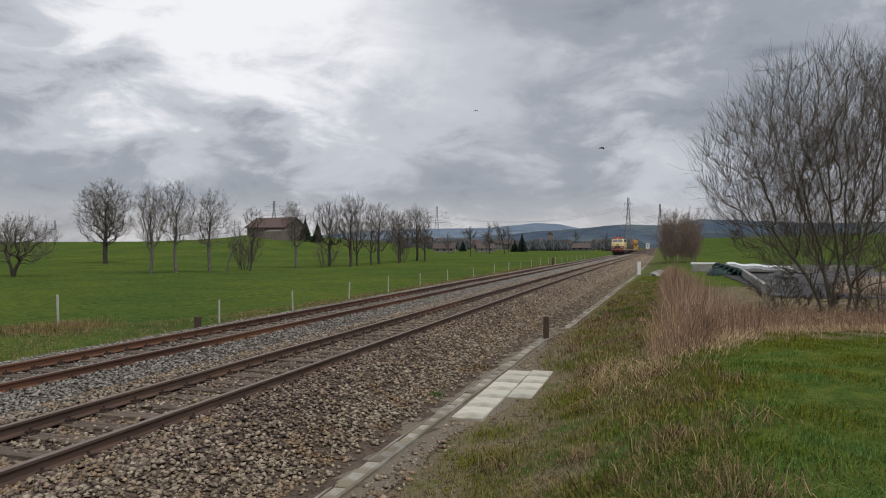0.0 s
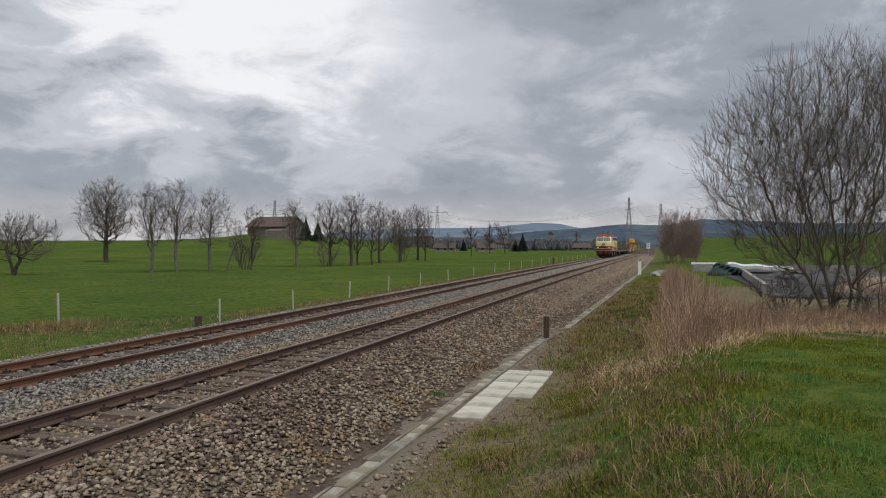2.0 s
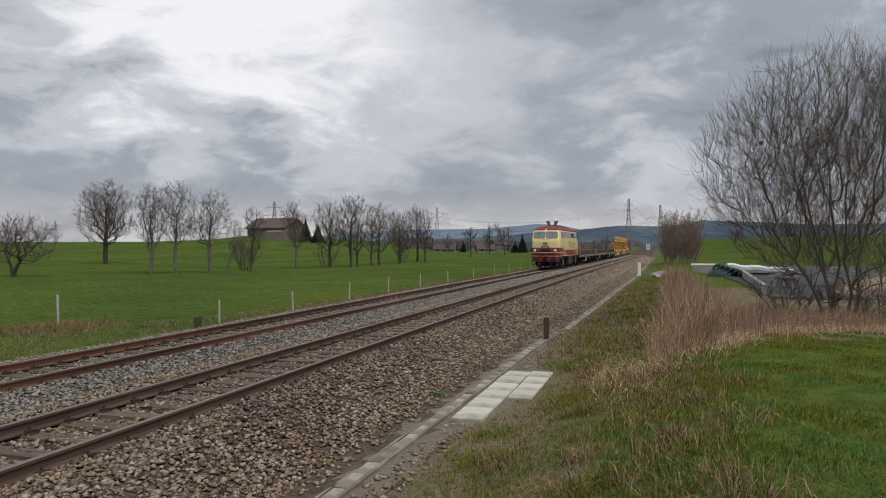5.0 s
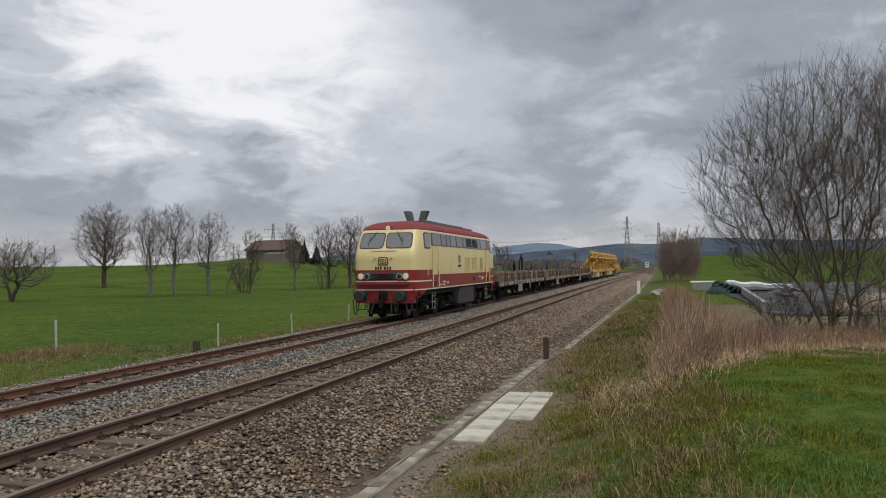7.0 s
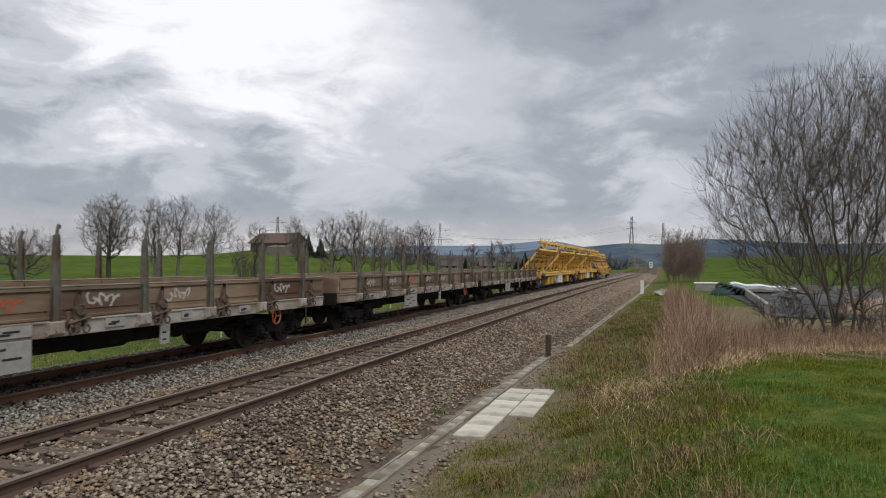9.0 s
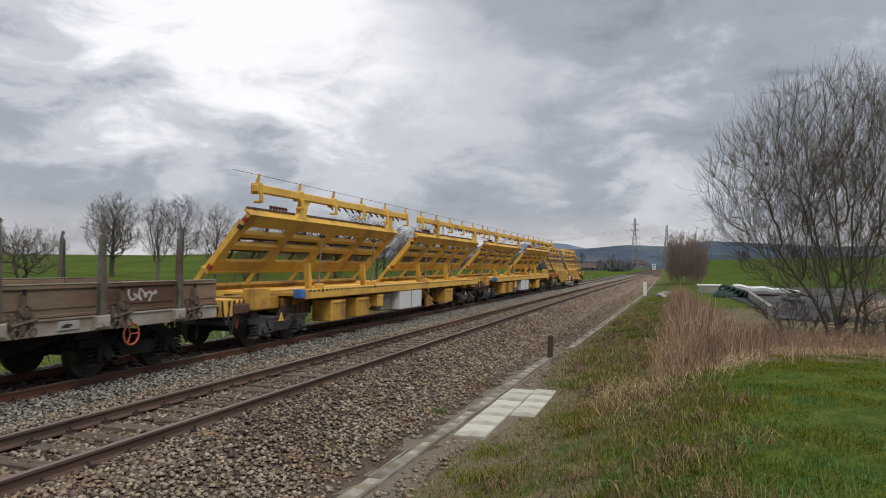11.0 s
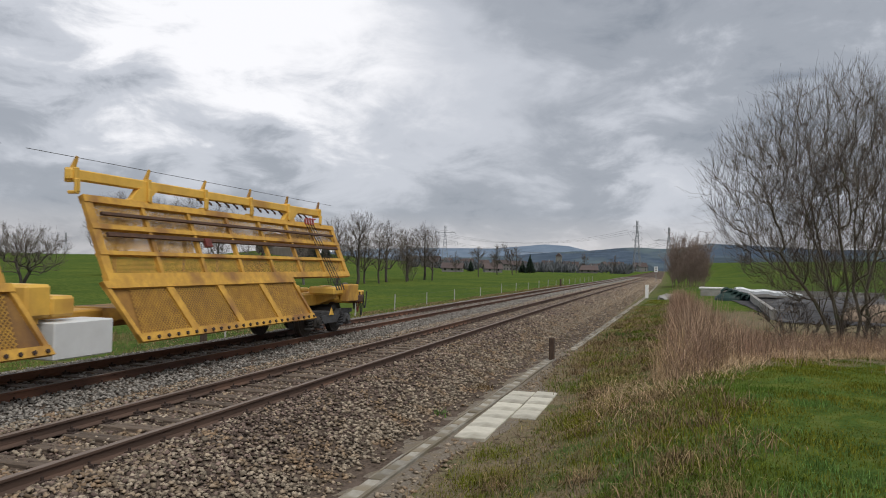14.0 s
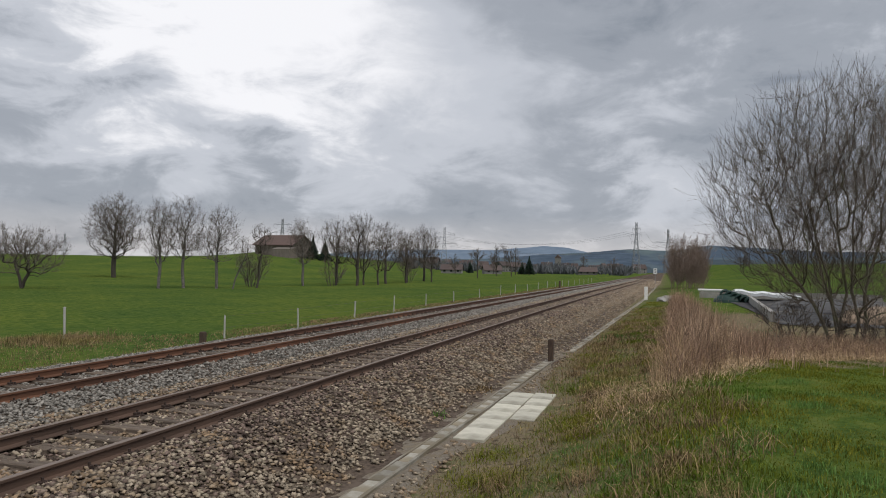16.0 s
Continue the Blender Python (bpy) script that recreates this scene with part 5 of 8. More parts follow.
def build_panel_wagon():
    wg = empty("panel_wagon")
    half = 11.8
    yellow_base(wg, half)
    # side gallery with a hazard strip
    for s in (-1, 1):
        bm = bmesh.new()
        box(bm, min(s * 1.2, s * 1.46), max(s * 1.2, s * 1.46), -8.1, 11.0, 1.14, 1.42, 0.02)
        box(bm, min(s * 0.5, s * 1.3), max(s * 0.5, s * 1.3), -8.0, 10.9, 1.22, 1.30)
        g = part("gallery", done(bm), M["yellow"], wg, "yellow side gallery beam")
        bm = bmesh.new()
        for k in range(74):
            y = -7.9 + k * 0.255
            prism(bm, [(y, 1.345), (y + 0.12, 1.345), (y + 0.18, 1.395), (y + 0.06, 1.395)], "x", min(s * 1.455, s * 1.466), max(s * 1.455, s * 1.466))
        part("hazard_strip", done(bm), M["black"], g, "black hazard marks")
        for y0, y1, z0, z1, mm, nm in ((-6.35, -5.35, 0.40, 1.04, M["yellow_worn"], "tool_box"), (-4.5, -3.5, 0.42, 1.04, M["yellow_worn"], "tool_box"),
                                       (5.25, 6.45, 0.42, 1.04, M["yellow_worn"], "tool_box"), (-2.75, -2.24, 0.66, 1.08, M["yellow"], "valve_box")):
            bm = bmesh.new()
            box(bm, min(s * 0.75, s * 1.42), max(s * 0.75, s * 1.42), y0, y1, z0, z1, 0.03)
            box(bm, min(s * 0.8, s * 1.45), max(s * 0.8, s * 1.45), y0 + 0.05, y1 - 0.05, z1 - 0.09, z1 - 0.05, 0.01)
            part(nm, done(bm), mm, wg, "worn yellow steel box")
        bm = bmesh.new()
        box(bm, min(s * 0.7, s * 1.44), max(s * 0.7, s * 1.44), -0.65, 1.85, 0.44, 1.12, 0.02)
        cb = part("cabinet", done(bm), M["cabinet_white"], wg, "white steel cabinet")
        bm = bmesh.new()
        for y in (0.6,):
            box(bm, min(s * 1.44, s * 1.448), max(s * 1.44, s * 1.448), y - 0.012, y + 0.012, 0.46, 1.10)
        box(bm, min(s * 0.7, s * 1.46), max(s * 0.7, s * 1.46), -0.7, 1.9, 0.40, 0.445, 0.01)
        part("cabinet_seam", done(bm), M["bogie_grey"], cb)
        bm = bmesh.new()
        box(bm, min(s * 0.6, s * 1.22), max(s * 0.6, s * 1.22), -1.95, -0.85, 0.46, 1.10, 0.03)
        for z in np.arange(0.6, 1.05, 0.09):
            box(bm, min(s * 1.2, s * 1.24), max(s * 1.2, s * 1.24), -1.8, -1.1, z, z + 0.05, 0.006)
        part("generator", done(bm), M["generator"], wg, "grey louvred generator housing")
        for k, (ya, yb) in enumerate(((-8.0, -6.5), (-5.2, -4.6), (-3.3, -2.9), (1.95, 5.1))):
            bm = bmesh.new()
            box(bm, min(s * 0.62, s * 0.70), max(s * 0.62, s * 0.70), ya, yb, 0.62, 1.15, 0.01)
            for q in np.arange(ya + 0.1, yb - 0.05, 0.3):
                box(bm, min(s * 0.69, s * 0.74), max(s * 0.69, s * 0.74), q, q + 0.05, 0.62, 1.15)
            part("spine_web", done(bm), M["rust_gold"], wg, "rust-streaked yellow web plate")
        bm = bmesh.new()
        prism(bm, [(2.2, 1.14), (2.5, 1.14), (4.0, 0.62), (3.7, 0.56)], "x", s * 1.2 - 0.05, s * 1.2 + 0.05)
        part("strut", done(bm), M["yellow_worn"], wg)
        bm = bmesh.new()
        prism(bm, [(-3.4, 0.62), (-3.1, 0.56), (-1.0, 1.14), (-1.3, 1.14)], "x", s * 1.1 - 0.05, s * 1.1 + 0.05)
        part("strut", done(bm), M["yellow_worn"], wg)
        bm = bmesh.new()
        cyl(bm, (s * 1.2, 3.2, 0.35), (s * 1.2, 3.2, 1.2), 0.10, seg=12)
        part("support_jack", done(bm), M["yellow_worn"], wg)
        for q in range(5):
            y = 2.3 + 0.55 * q
            bm = bmesh.new()
            P = [Vector((s * 1.3, y + 0.5 * f, 1.13 - (0.18 + 0.07 * (q % 3)) * math.sin(math.pi * f))) for f in np.linspace(0, 1, 7)]
            for A, B in zip(P, P[1:]):
                cyl(bm, A, B, 0.016, seg=6)
            part("hose", done(bm), M["rubber"], wg)
    bm = bmesh.new()
    box(bm, 1.2, 1.468, -8.32, -8.09, 1.18, 1.42, 0.02)
    part("blue_label", done(bm), M["blue_label"], wg, "blue and white label box")
    # two tilted tables, their near edge raised
    ux, uz = -0.647, -0.762

    def place(a, p, d):
        return (1.46 + ux * p + uz * -d, a, 3.32 + uz * p + ux * d)
    for a0, a1, rams in ((-11.0, -1.25, (-7.05, -3.15)), (1.1, 10.85, (2.55, 6.45))):
        bm = bmesh.new()
        obox(bm, place, a0, a1, 0.0, 0.34, -0.04, 0.07)
        obox(bm, place, a0, a1, -0.03, 0.02, -0.14, 0.09)
        obox(bm, place, a0, a1, 1.46, 1.80, -0.04, 0.07)
        obox(bm, place, a0, a1, 1.78, 1.83, -0.14, 0.09)
        frame_ob = part("table_frame", done(bm), M["yellow"], wg, "yellow tilted table frame")
        for p0, p1 in ((0.60, 0.71), (0.97, 1.10)):
            bm = bmesh.new()
            obox(bm, place, a0 + 0.05, a1 - 0.05, p0, p1, -0.06, 0.03)
            obox(bm, place, a0 + 0.05, a1 - 0.05, p0 - 0.02, p0 + 0.01, -0.12, 0.05)
            part("table_beam", done(bm), M["yellow"], frame_ob)
        bm = bmesh.new()
        obox(bm, place, a0, a1, 2.35, 2.5, -0.12, 0.0)
        part("table_beam", done(bm), M["yellow_worn"], frame_ob)
        for k in range(5):
            a = a0 + 0.14 + k * (a1 - a0 - 0.28) / 4
            wd = 0.15 if k in (0, 4) else 0.12
            bm = bmesh.new()
            obox(bm, place, a - wd, a + wd, 0.3, 1.5, -0.05, 0.062)
            obox(bm, place, a - 0.02, a + 0.02, 0.3, 2.6, -0.16, -0.05)
            for pc, sp in ((0.34, 1), (1.46, -1)):
                for sa in ([1] if k == 0 else [-1] if k == 4 else [-1, 1]):
                    r = 0.30
                    ac = a + sa * wd
                    arc = [(ac, pc)] + [(ac + sa * r * (1 - math.sin(q)), pc + sp * r * (1 - math.cos(q))) for q in np.linspace(0, math.pi / 2, 6)]
                    F, B = [bm.verts.new(place(u, v, 0.058)) for u, v in arc], [bm.verts.new(place(u, v, -0.035)) for u, v in arc]
                    bm.faces.new(F)
                    bm.faces.new(B[::-1])
                    for q in range(len(arc)):
                        w = (q + 1) % len(arc)
                        bm.faces.new((F[q], B[q], B[w], F[w]))
            part("table_rib", done(bm), M["yellow"], frame_ob)
        bm = bmesh.new()
        for p0, p1 in ((0.34, 0.60), (0.71, 0.97), (1.10, 1.46)):
            lattice(bm, lambda a, p, d: place(a, p, -0.15), a0 + 0.1, a1 - 0.1, p0 - 0.08, p1 + 0.08, 0.10, 0.011)
        lattice(bm, lambda a, p, d: place(a, p, -0.12), a0 + 0.1, a1 - 0.1, 1.85, 2.35, 0.12, 0.010)
        part("grating", bm, M["mesh_dark"], frame_ob, "dark rusty expanded metal grating")
        for p0, p1 in ((-0.05, 0.03), (0.84, 0.90), (1.24, 1.30)):
            bm = bmesh.new()
            obox(bm, place, a0 + 0.15, a1 - 0.15, p0, p1, -0.22, -0.14)
            part("load_rail", done(bm), M["rust_bar"], frame_ob, "brown wooden bearing rail")
        for k in range(9):
            a = a0 + 0.75 + k * (a1 - a0 - 1.5) / 8
            bm = bmesh.new()
            A, B = Vector(place(a - 0.25, 0.05, -0.18)), Vector(place(a + 0.25, 1.75, -0.18))
            cyl(bm, A, B, 0.04, seg=6)
            part("cross_bar", done(bm), M["rust_bar"], frame_ob)
        for y in rams:
            bm = bmesh.new()
            cyl(bm, (1.33, y, 1.35), (1.33, y, 1.75), 0.048, seg=12)
            cyl(bm, (1.33, y, 1.75), (1.40, y, 2.95), 0.022, seg=12)
            part("lift_ram", done(bm), M["ram_steel"], wg, "steel lifting ram")
            bm = bmesh.new()
            cyl(bm, (1.40, y - 0.12, 2.93), (1.40, y + 0.12, 2.93), 0.045, seg=8)
            cyl(bm, (1.37, y + 0.08, 2.9), (1.25, y + 0.1, 1.5), 0.012, seg=5)
            part("ram_pin", done(bm), M["black"], wg)
            bm = bmesh.new()
            prism(bm, [(y - 0.42, 2.15), (y - 0.30, 2.15), (y - 0.12, 1.42), (y - 0.30, 1.42)], "x", 1.05, 1.2)
            box(bm, 1.2, 1.46, y - 0.09, y + 0.09, 1.3, 1.56, 0.02)
            part("ram_bracket", done(bm), M["yellow"], wg)
        clamp_arm(wg, a0 + 0.25, a1 + 1.0, 1.46, 3.95, (a0 + 2.6, a1 - 0.7), (1.44, 3.30), 12)
        for q, mt in ((0.10, "red_paint"), (0.32, "black"), (1.60, "red_paint")):
            bm = bmesh.new()
            obox(bm, place, a0 - 0.012, a0 + 0.07, q, q + 0.13, -0.02, 0.085)
            part("end_marker", done(bm), M[mt], wg, "painted end marker")
        bm = bmesh.new()
        for k in range(6):
            y = a0 + 1.2 + 0.15 * k
            cyl(bm, (1.3, y, 3.40), (1.3, y + 0.1, 3.55), 0.028, seg=6)
            cyl(bm, (1.3, y + 0.1, 3.55), (1.25, y + 0.16, 3.58), 0.045, seg=6)
        box(bm, 1.2, 1.4, a0 + 1.1, a0 + 2.1, 3.37, 3.42, 0.01)
        part("chain_tensioner", done(bm), M["red_dull"], wg)
    return tagged(wg, "yellow track panel wagon, tables tilted with near edge up", "track wagon", group="yellow wagons of the train")


def build_tail_wagon():
    wg = empty("panel_wagon_lowered")
    half = 12.15
    yellow_base(wg, half)
    bx, bz, tx, tz = 1.55, 0.62, 0.42, 3.36
    ln = math.hypot(tx - bx, tz - bz)
    dx, dz = (tx - bx) / ln, (tz - bz) / ln

    def place(a, p, d):
        return (bx + dx * p + dz * d, a, bz + dz * p - dx * d)
    hinge = 1.22
    for a0, a1, s0, s1 in ((-11.4, -1.7, -7.2, -1.15), (0.45, 10.9, 0.85, 7.75)):
        bm = bmesh.new()
        for p, w_ in ((hinge, 0.16), (1.75, 0.08), (2.28, 0.10), (ln - 0.14, 0.14)):
            obox(bm, place, a0, a1, p, p + w_, -0.05, 0.08)
        fr = part("table_frame", done(bm), M["yellow_worn"], wg, "yellow tilted table frame")
        for k in range(8):
            bm = bmesh.new()
            a = a0 + 0.1 + k * (a1 - a0 - 0.2) / 7
            wd = 0.10 if k in (0, 7) else 0.05
            obox(bm, place, a - wd, a + wd, hinge, ln, -0.03, 0.06)
            part("table_rib", done(bm), M["yellow_worn"], fr)
        bm = bmesh.new()
        lattice(bm, lambda a, p, d: place(a, p, 0.0), a0 + 0.1, a1 - 0.1, 2.36, ln - 0.1, 0.055, 0.013)
        lattice(bm, lambda a, p, d: place(a, p, 0.0), a0 + 0.1, a1 - 0.1, hinge + 0.12, 1.78, 0.055, 0.013)
        lattice(bm, lambda a, p, d: place(a, p, 0.0), a0 + 0.1, a0 + 2.9, 1.78, 2.36, 0.055, 0.013)
        part("grating", bm, M["mesh_wire"], fr, "rusty expanded metal grating")
        bm = bmesh.new()
        obox(bm, place, a0 + 0.3, a1 - 0.3, 2.12, 2.2, 0.06, 0.12)
        obox(bm, place, a0 + 0.3, a1 - 0.3, 2.56, 2.62, 0.06, 0.12)
        part("load_strip", done(bm), M["rust_bar"], fr)
        # the skirt hinged down towards the ballast
        bm = bmesh.new()
        q0, q1 = (s0 - 0.75 if a0 < -5 else s0 - 0.55), (s1 - 0.45 if a0 < -5 else s1 - 0.55)

        def sk(a, p, d):
            f = p / hinge
            lo, hi = s0 + (q0 - s0) * f, s1 + (q1 - s1) * f
            return place(lo + (hi - lo) * a, p, d)
        for p0, p1 in ((0, 0.16), (hinge - 0.14, hinge)):
            obox(bm, sk, 0, 1, p0, p1, -0.03, 0.08)
        for k in range(5):
            obox(bm, sk, k / 4 - (0.016 if k else 0), k / 4 + (0.016 if k < 4 else 0), 0, hinge, -0.02, 0.06)
        skirt = part("skirt_frame", done(bm), M["yellow_worn"], fr, "yellow hinged skirt frame")
        bm = bmesh.new()
        obox(bm, sk, 0.01, 0.99, 0.05, hinge - 0.05, -0.02, 0.0)
        part("skirt_panel", done(bm), M["rust_gold"], fr, "rusty yellow chequered panel")
        bm = bmesh.new()
        lattice(bm, lambda a, p, d: place(a, p, 0.03), s0 + 0.1, s1 - 0.6, 0.14, hinge - 0.1, 0.085, 0.014)
        part("skirt_grating", bm, M["mesh_wire"], fr)
        for k in range(24):
            y = s0 + 0.15 + k * (s1 - s0 - 0.3) / 23
            bm = bmesh.new()
            cyl(bm, place(y, 0.06, 0.08), place(y, 0.06, 0.115), 0.036, seg=8)
            part("edge_bolt", done(bm), M["clip"], skirt)
        clamp_arm(wg, a0 - 0.25 if a0 > 0 else a0 + 0.3, 10.1 if a0 > 0 else a1 - 0.4, tx - 0.05, 3.74, (a0 + 1.6, a0 + 7.7), (tx - 0.02, 3.36), 15)
        bm = bmesh.new()
        yc = a0 + 1.2 if a0 < 0 else a1 - 1.9
        for k in range(4):
            A, B = place(yc + 0.16 * k, ln, 0.10), place(yc + 0.16 * k + 0.5, 0.75, 0.14)
            cyl(bm, A, B, 0.012, seg=6)
            cyl(bm, place(yc + 0.16 * k + 0.5, 0.75, 0.14), place(yc + 0.16 * k + 0.45, 0.95, 0.16), 0.022, seg=6)
        part("lashing_chain", done(bm), M["cable"], wg, "thin dark lashing chains")
        for k in range(4):
            bm = bmesh.new()
            cyl(bm, place(yc + 0.16 * k, ln - 0.06, 0.10), place(yc + 0.16 * k + 0.03, ln + 0.10, 0.12), 0.032, seg=7)
            cyl(bm, place(yc + 0.16 * k + 0.03, ln + 0.10, 0.12), place(yc + 0.16 * k + 0.14, ln + 0.12, 0.16), 0.022, seg=7)
            part("tensioner", done(bm), M["red_paint"], wg, "red chain tensioner")
        bm = bmesh.new()
        yc = a0 + 5.6 if a0 < 0 else a0 + 3.2
        obox(bm, place, yc, yc + 0.22, 1.98, 2.18, 0.08, 0.16)
        part("red_box", done(bm), M["red_dull"], wg)
    # works on the deck at both ends and between the tables
    for y0, y1, z1 in ((-1.4, -0.9, 1.75), (-0.9, -0.4, 1.55), (9.6, 10.4, 1.45), (10.4, 11.0, 1.36), (-10.9, -10.4, 1.48), (-9.6, -8.9, 1.42)):
        for s in (-1, 1):
            bm = bmesh.new()
            box(bm, min(s * 0.35, s * 1.25), max(s * 0.35, s * 1.25), y0, y1, 1.2, z1, 0.05)
            part("gear_box", done(bm), M["yellow"], wg)
    for y, z, r in ((-11.95, 1.28, 0.21), (-10.55, 1.42, 0.17)):
        bm = bmesh.new()
        for k in range(18):
            a0, a1 = k * math.pi / 9, (k + 1) * math.pi / 9
            cyl(bm, (1.52, y + r * math.cos(a0), z + r * math.sin(a0)), (1.52, y + r * math.cos(a1), z + r * math.sin(a1)), 0.022, seg=6)
        for a0 in (0.3, 1.87, 3.44, 5.01):
            cyl(bm, (1.48, y, z), (1.52, y + r * math.cos(a0), z + r * math.sin(a0)), 0.016, seg=6)
        cyl(bm, (1.2, y, z), (1.53, y, z), 0.04, seg=10)
        part("hand_wheel", done(bm), M["wheel_red"], wg, "orange-red brake hand wheel")
    bm = bmesh.new()
    cyl(bm, (1.22, -11.7, 1.20), (1.22, -11.0, 1.20), 0.21, seg=16)
    box(bm, 0.9, 1.45, -11.2, -10.95, 0.96, 1.44, 0.02)
    part("motor", done(bm), M["black"], wg, "black hydraulic motor")
    bm = bmesh.new()
    prism(bm, [(-10.2, 1.24), (-8.2, 1.24), (-8.4, 1.50), (-9.3, 1.62), (-10.0, 1.42)], "x", 0.75, 1.15)
    box(bm, 0.7, 1.2, -9.0, -8.6, 1.58, 1.82, 0.03)
    part("hinge_bracket", done(bm), M["rust_gold"], wg, "rusty hinge bracket")
    bm = bmesh.new()
    box(bm, 1.20, 1.26, -8.2, -7.2, 1.26, 1.62, 0.01)
    part("sign_plate", done(bm), M["yellow"], wg, "yellow plate with red marks")
    bm = bmesh.new()
    box(bm, 0.7, 1.42, -1.0, 0.3, 0.5, 1.12, 0.02)
    part("cabinet", done(bm), M["cabinet_white"], wg, "white steel cabinet")
    bm = bmesh.new()
    cyl(bm, (0.9, 11.1, 1.3), (0.9, 11.1, 1.55), 0.07, seg=10)
    part("tail_signal", done(bm), M["plate_white"], wg, "white tail signal")
    return tagged(wg, "yellow track panel wagon with rusty mesh tables tilted open", "track wagon", group="yellow wagons of the train")


LEAD_AT_8, SPEED = 6.9, 21.05         # metres of the leading buffers beyond the eye at 8 s, and metres a second
loco = build_loco()
flats = [build_flat_wagon()]
panels = [build_panel_wagon()]
tail = build_tail_wagon()
flats += [copy_thing(flats[0], Matrix()) for _ in range(2)]
panels.append(copy_thing(panels[0], Matrix()))
TRAIN = [(loco, 7.1), (flats[0], 24.4), (flats[1], 42.8), (flats[2], 61.2), (panels[0], 82.0), (panels[1], 105.6), (tail, 129.6)]


# ---- materials of the surroundings ----
M["bark"] = mat("bark", (0.085, 0.072, 0.06), (0.045, 0.038, 0.032), 14, 0.95, bump=0.5, stretch=(1, 1, 0.3))
M["bark_birch"] = mat("bark_birch", (0.20, 0.185, 0.17), (0.065, 0.057, 0.05), 5, 0.9, bump=0.3, stretch=(1, 1, 2))
M["bark_near"] = mat("bark_near", (0.20, 0.172, 0.13), (0.11, 0.095, 0.072), 10, 0.95, bump=0.5, c3=(0.16, 0.16, 0.095), patch=0.57)
M["twig"] = mat("twig", (0.15, 0.122, 0.102), (0.095, 0.078, 0.066), 3, 0.95, bump=0, island=0.3)
M["twig_near"] = mat("twig_near", (0.155, 0.125, 0.097), (0.09, 0.072, 0.056), 3, 0.9, bump=0, island=0.4)
M["twig_hedge"] = mat("twig_hedge", (0.25, 0.185, 0.15), (0.17, 0.125, 0.105), 2, 0.95, bump=0, island=0.35)
M["needles"] = mat("needles", (0.018, 0.035, 0.02), (0.012, 0.024, 0.016), 3, 0.95, bump=0, island=0.4)
M["reed"] = mat("reed", (0.58, 0.43, 0.27), (0.33, 0.225, 0.135), 1.5, 0.9, bump=0, island=0.6, c3=(0.38, 0.255, 0.155), patch=0.6, spec=0.1)
M["reed_brown"] = mat("reed_brown", (0.46, 0.335, 0.235), (0.25, 0.17, 0.12), 1.5, 0.9, bump=0, island=0.6, c3=(0.30, 0.19, 0.13), patch=0.55, spec=0.1)
M["stem_brown"] = mat("stem_brown", (0.30, 0.20, 0.145), (0.19, 0.125, 0.09), 2, 0.9, bump=0, island=0.4, spec=0.1)
M["dead_grass"] = mat("dead_grass", (0.31, 0.225, 0.125), (0.14, 0.098, 0.055), 2.0, 0.95, bump=0, island=0.65, c3=(0.22, 0.19, 0.06), patch=0.6, spec=0.05)
M["grass"] = mat("grass", (0.115, 0.145, 0.018), (0.185, 0.17, 0.026), 1.1, 0.9, bump=0, island=0.4, c3=(0.055, 0.125, 0.022), patch=0.57, spec=0.03)
M["leaf_weed"] = mat("leaf_weed", (0.12, 0.22, 0.04), (0.08, 0.16, 0.03), 4, 0.8, bump=0, island=0.3)
M["roof_tile"] = mat("roof_tile", (0.098, 0.07, 0.064), (0.065, 0.052, 0.05), 2, 0.9, bump=0.2, vary=0.3)
M["barn_roof"] = mat("barn_roof", (0.13, 0.085, 0.072), (0.095, 0.065, 0.057), 1.5, 0.9, bump=0.2)
M["barn_wall"] = mat("barn_wall", (0.20, 0.172, 0.148), (0.13, 0.11, 0.095), 1.2, 0.9, bump=0.2, stretch=(1, 1, 0.2))
M["house_wall"] = mat("house_wall", (0.22, 0.212, 0.205), (0.15, 0.145, 0.14), 0.8, 0.9, vary=0.35)
M["house_window"] = glass_material("house_window", (0.03, 0.033, 0.04))
M["steel_pylon"] = mat("steel_pylon", (0.30, 0.315, 0.33), (0.24, 0.25, 0.265), 1, 0.6, 0.4, bump=0)
M["tarp_green"] = mat("tarp_green", (0.022, 0.055, 0.045), (0.014, 0.036, 0.032), 3, 0.5, bump=0.5, bscale=7)
M["tarp_white"] = mat("tarp_white", (0.78, 0.80, 0.80), (0.68, 0.70, 0.70), 2, 0.5, bump=0.2, bscale=6)
M["tarp_grey"] = mat("tarp_grey", (0.11, 0.108, 0.11), (0.07, 0.068, 0.07), 2, 0.9, spec=0.1, bump=0.6, bscale=5, c3=(0.15, 0.145, 0.14), patch=0.6)
M["wall_concrete"] = mat("wall_concrete", (0.36, 0.345, 0.32), (0.25, 0.24, 0.22), 2, 0.9, c3=(0.20, 0.185, 0.16), patch=0.58)
M["yard"] = mat("yard", (0.09, 0.09, 0.093), (0.06, 0.06, 0.063), 2, 1.0, spec=0.0, c3=(0.15, 0.14, 0.13), patch=0.6)
M["soil"] = mat("soil", (0.30, 0.225, 0.16), (0.21, 0.155, 0.11), 2, 0.95, bump=0.6, bscale=9)
# both hill colours are tinted blue to paint in the haze of distance
M["hill_haze_blue"] = mat("hill_haze_blue", (0.19, 0.24, 0.305), (0.13, 0.175, 0.235), 0.012, 1.0, bump=0, spec=0.0, c3=(0.33, 0.37, 0.42), patch=0.6)
M["hill_haze_dark"] = mat("hill_haze_dark", (0.09, 0.12, 0.16), (0.055, 0.076, 0.105), 0.03, 1.0, bump=0, spec=0.0, c3=(0.12, 0.155, 0.16), patch=0.58)
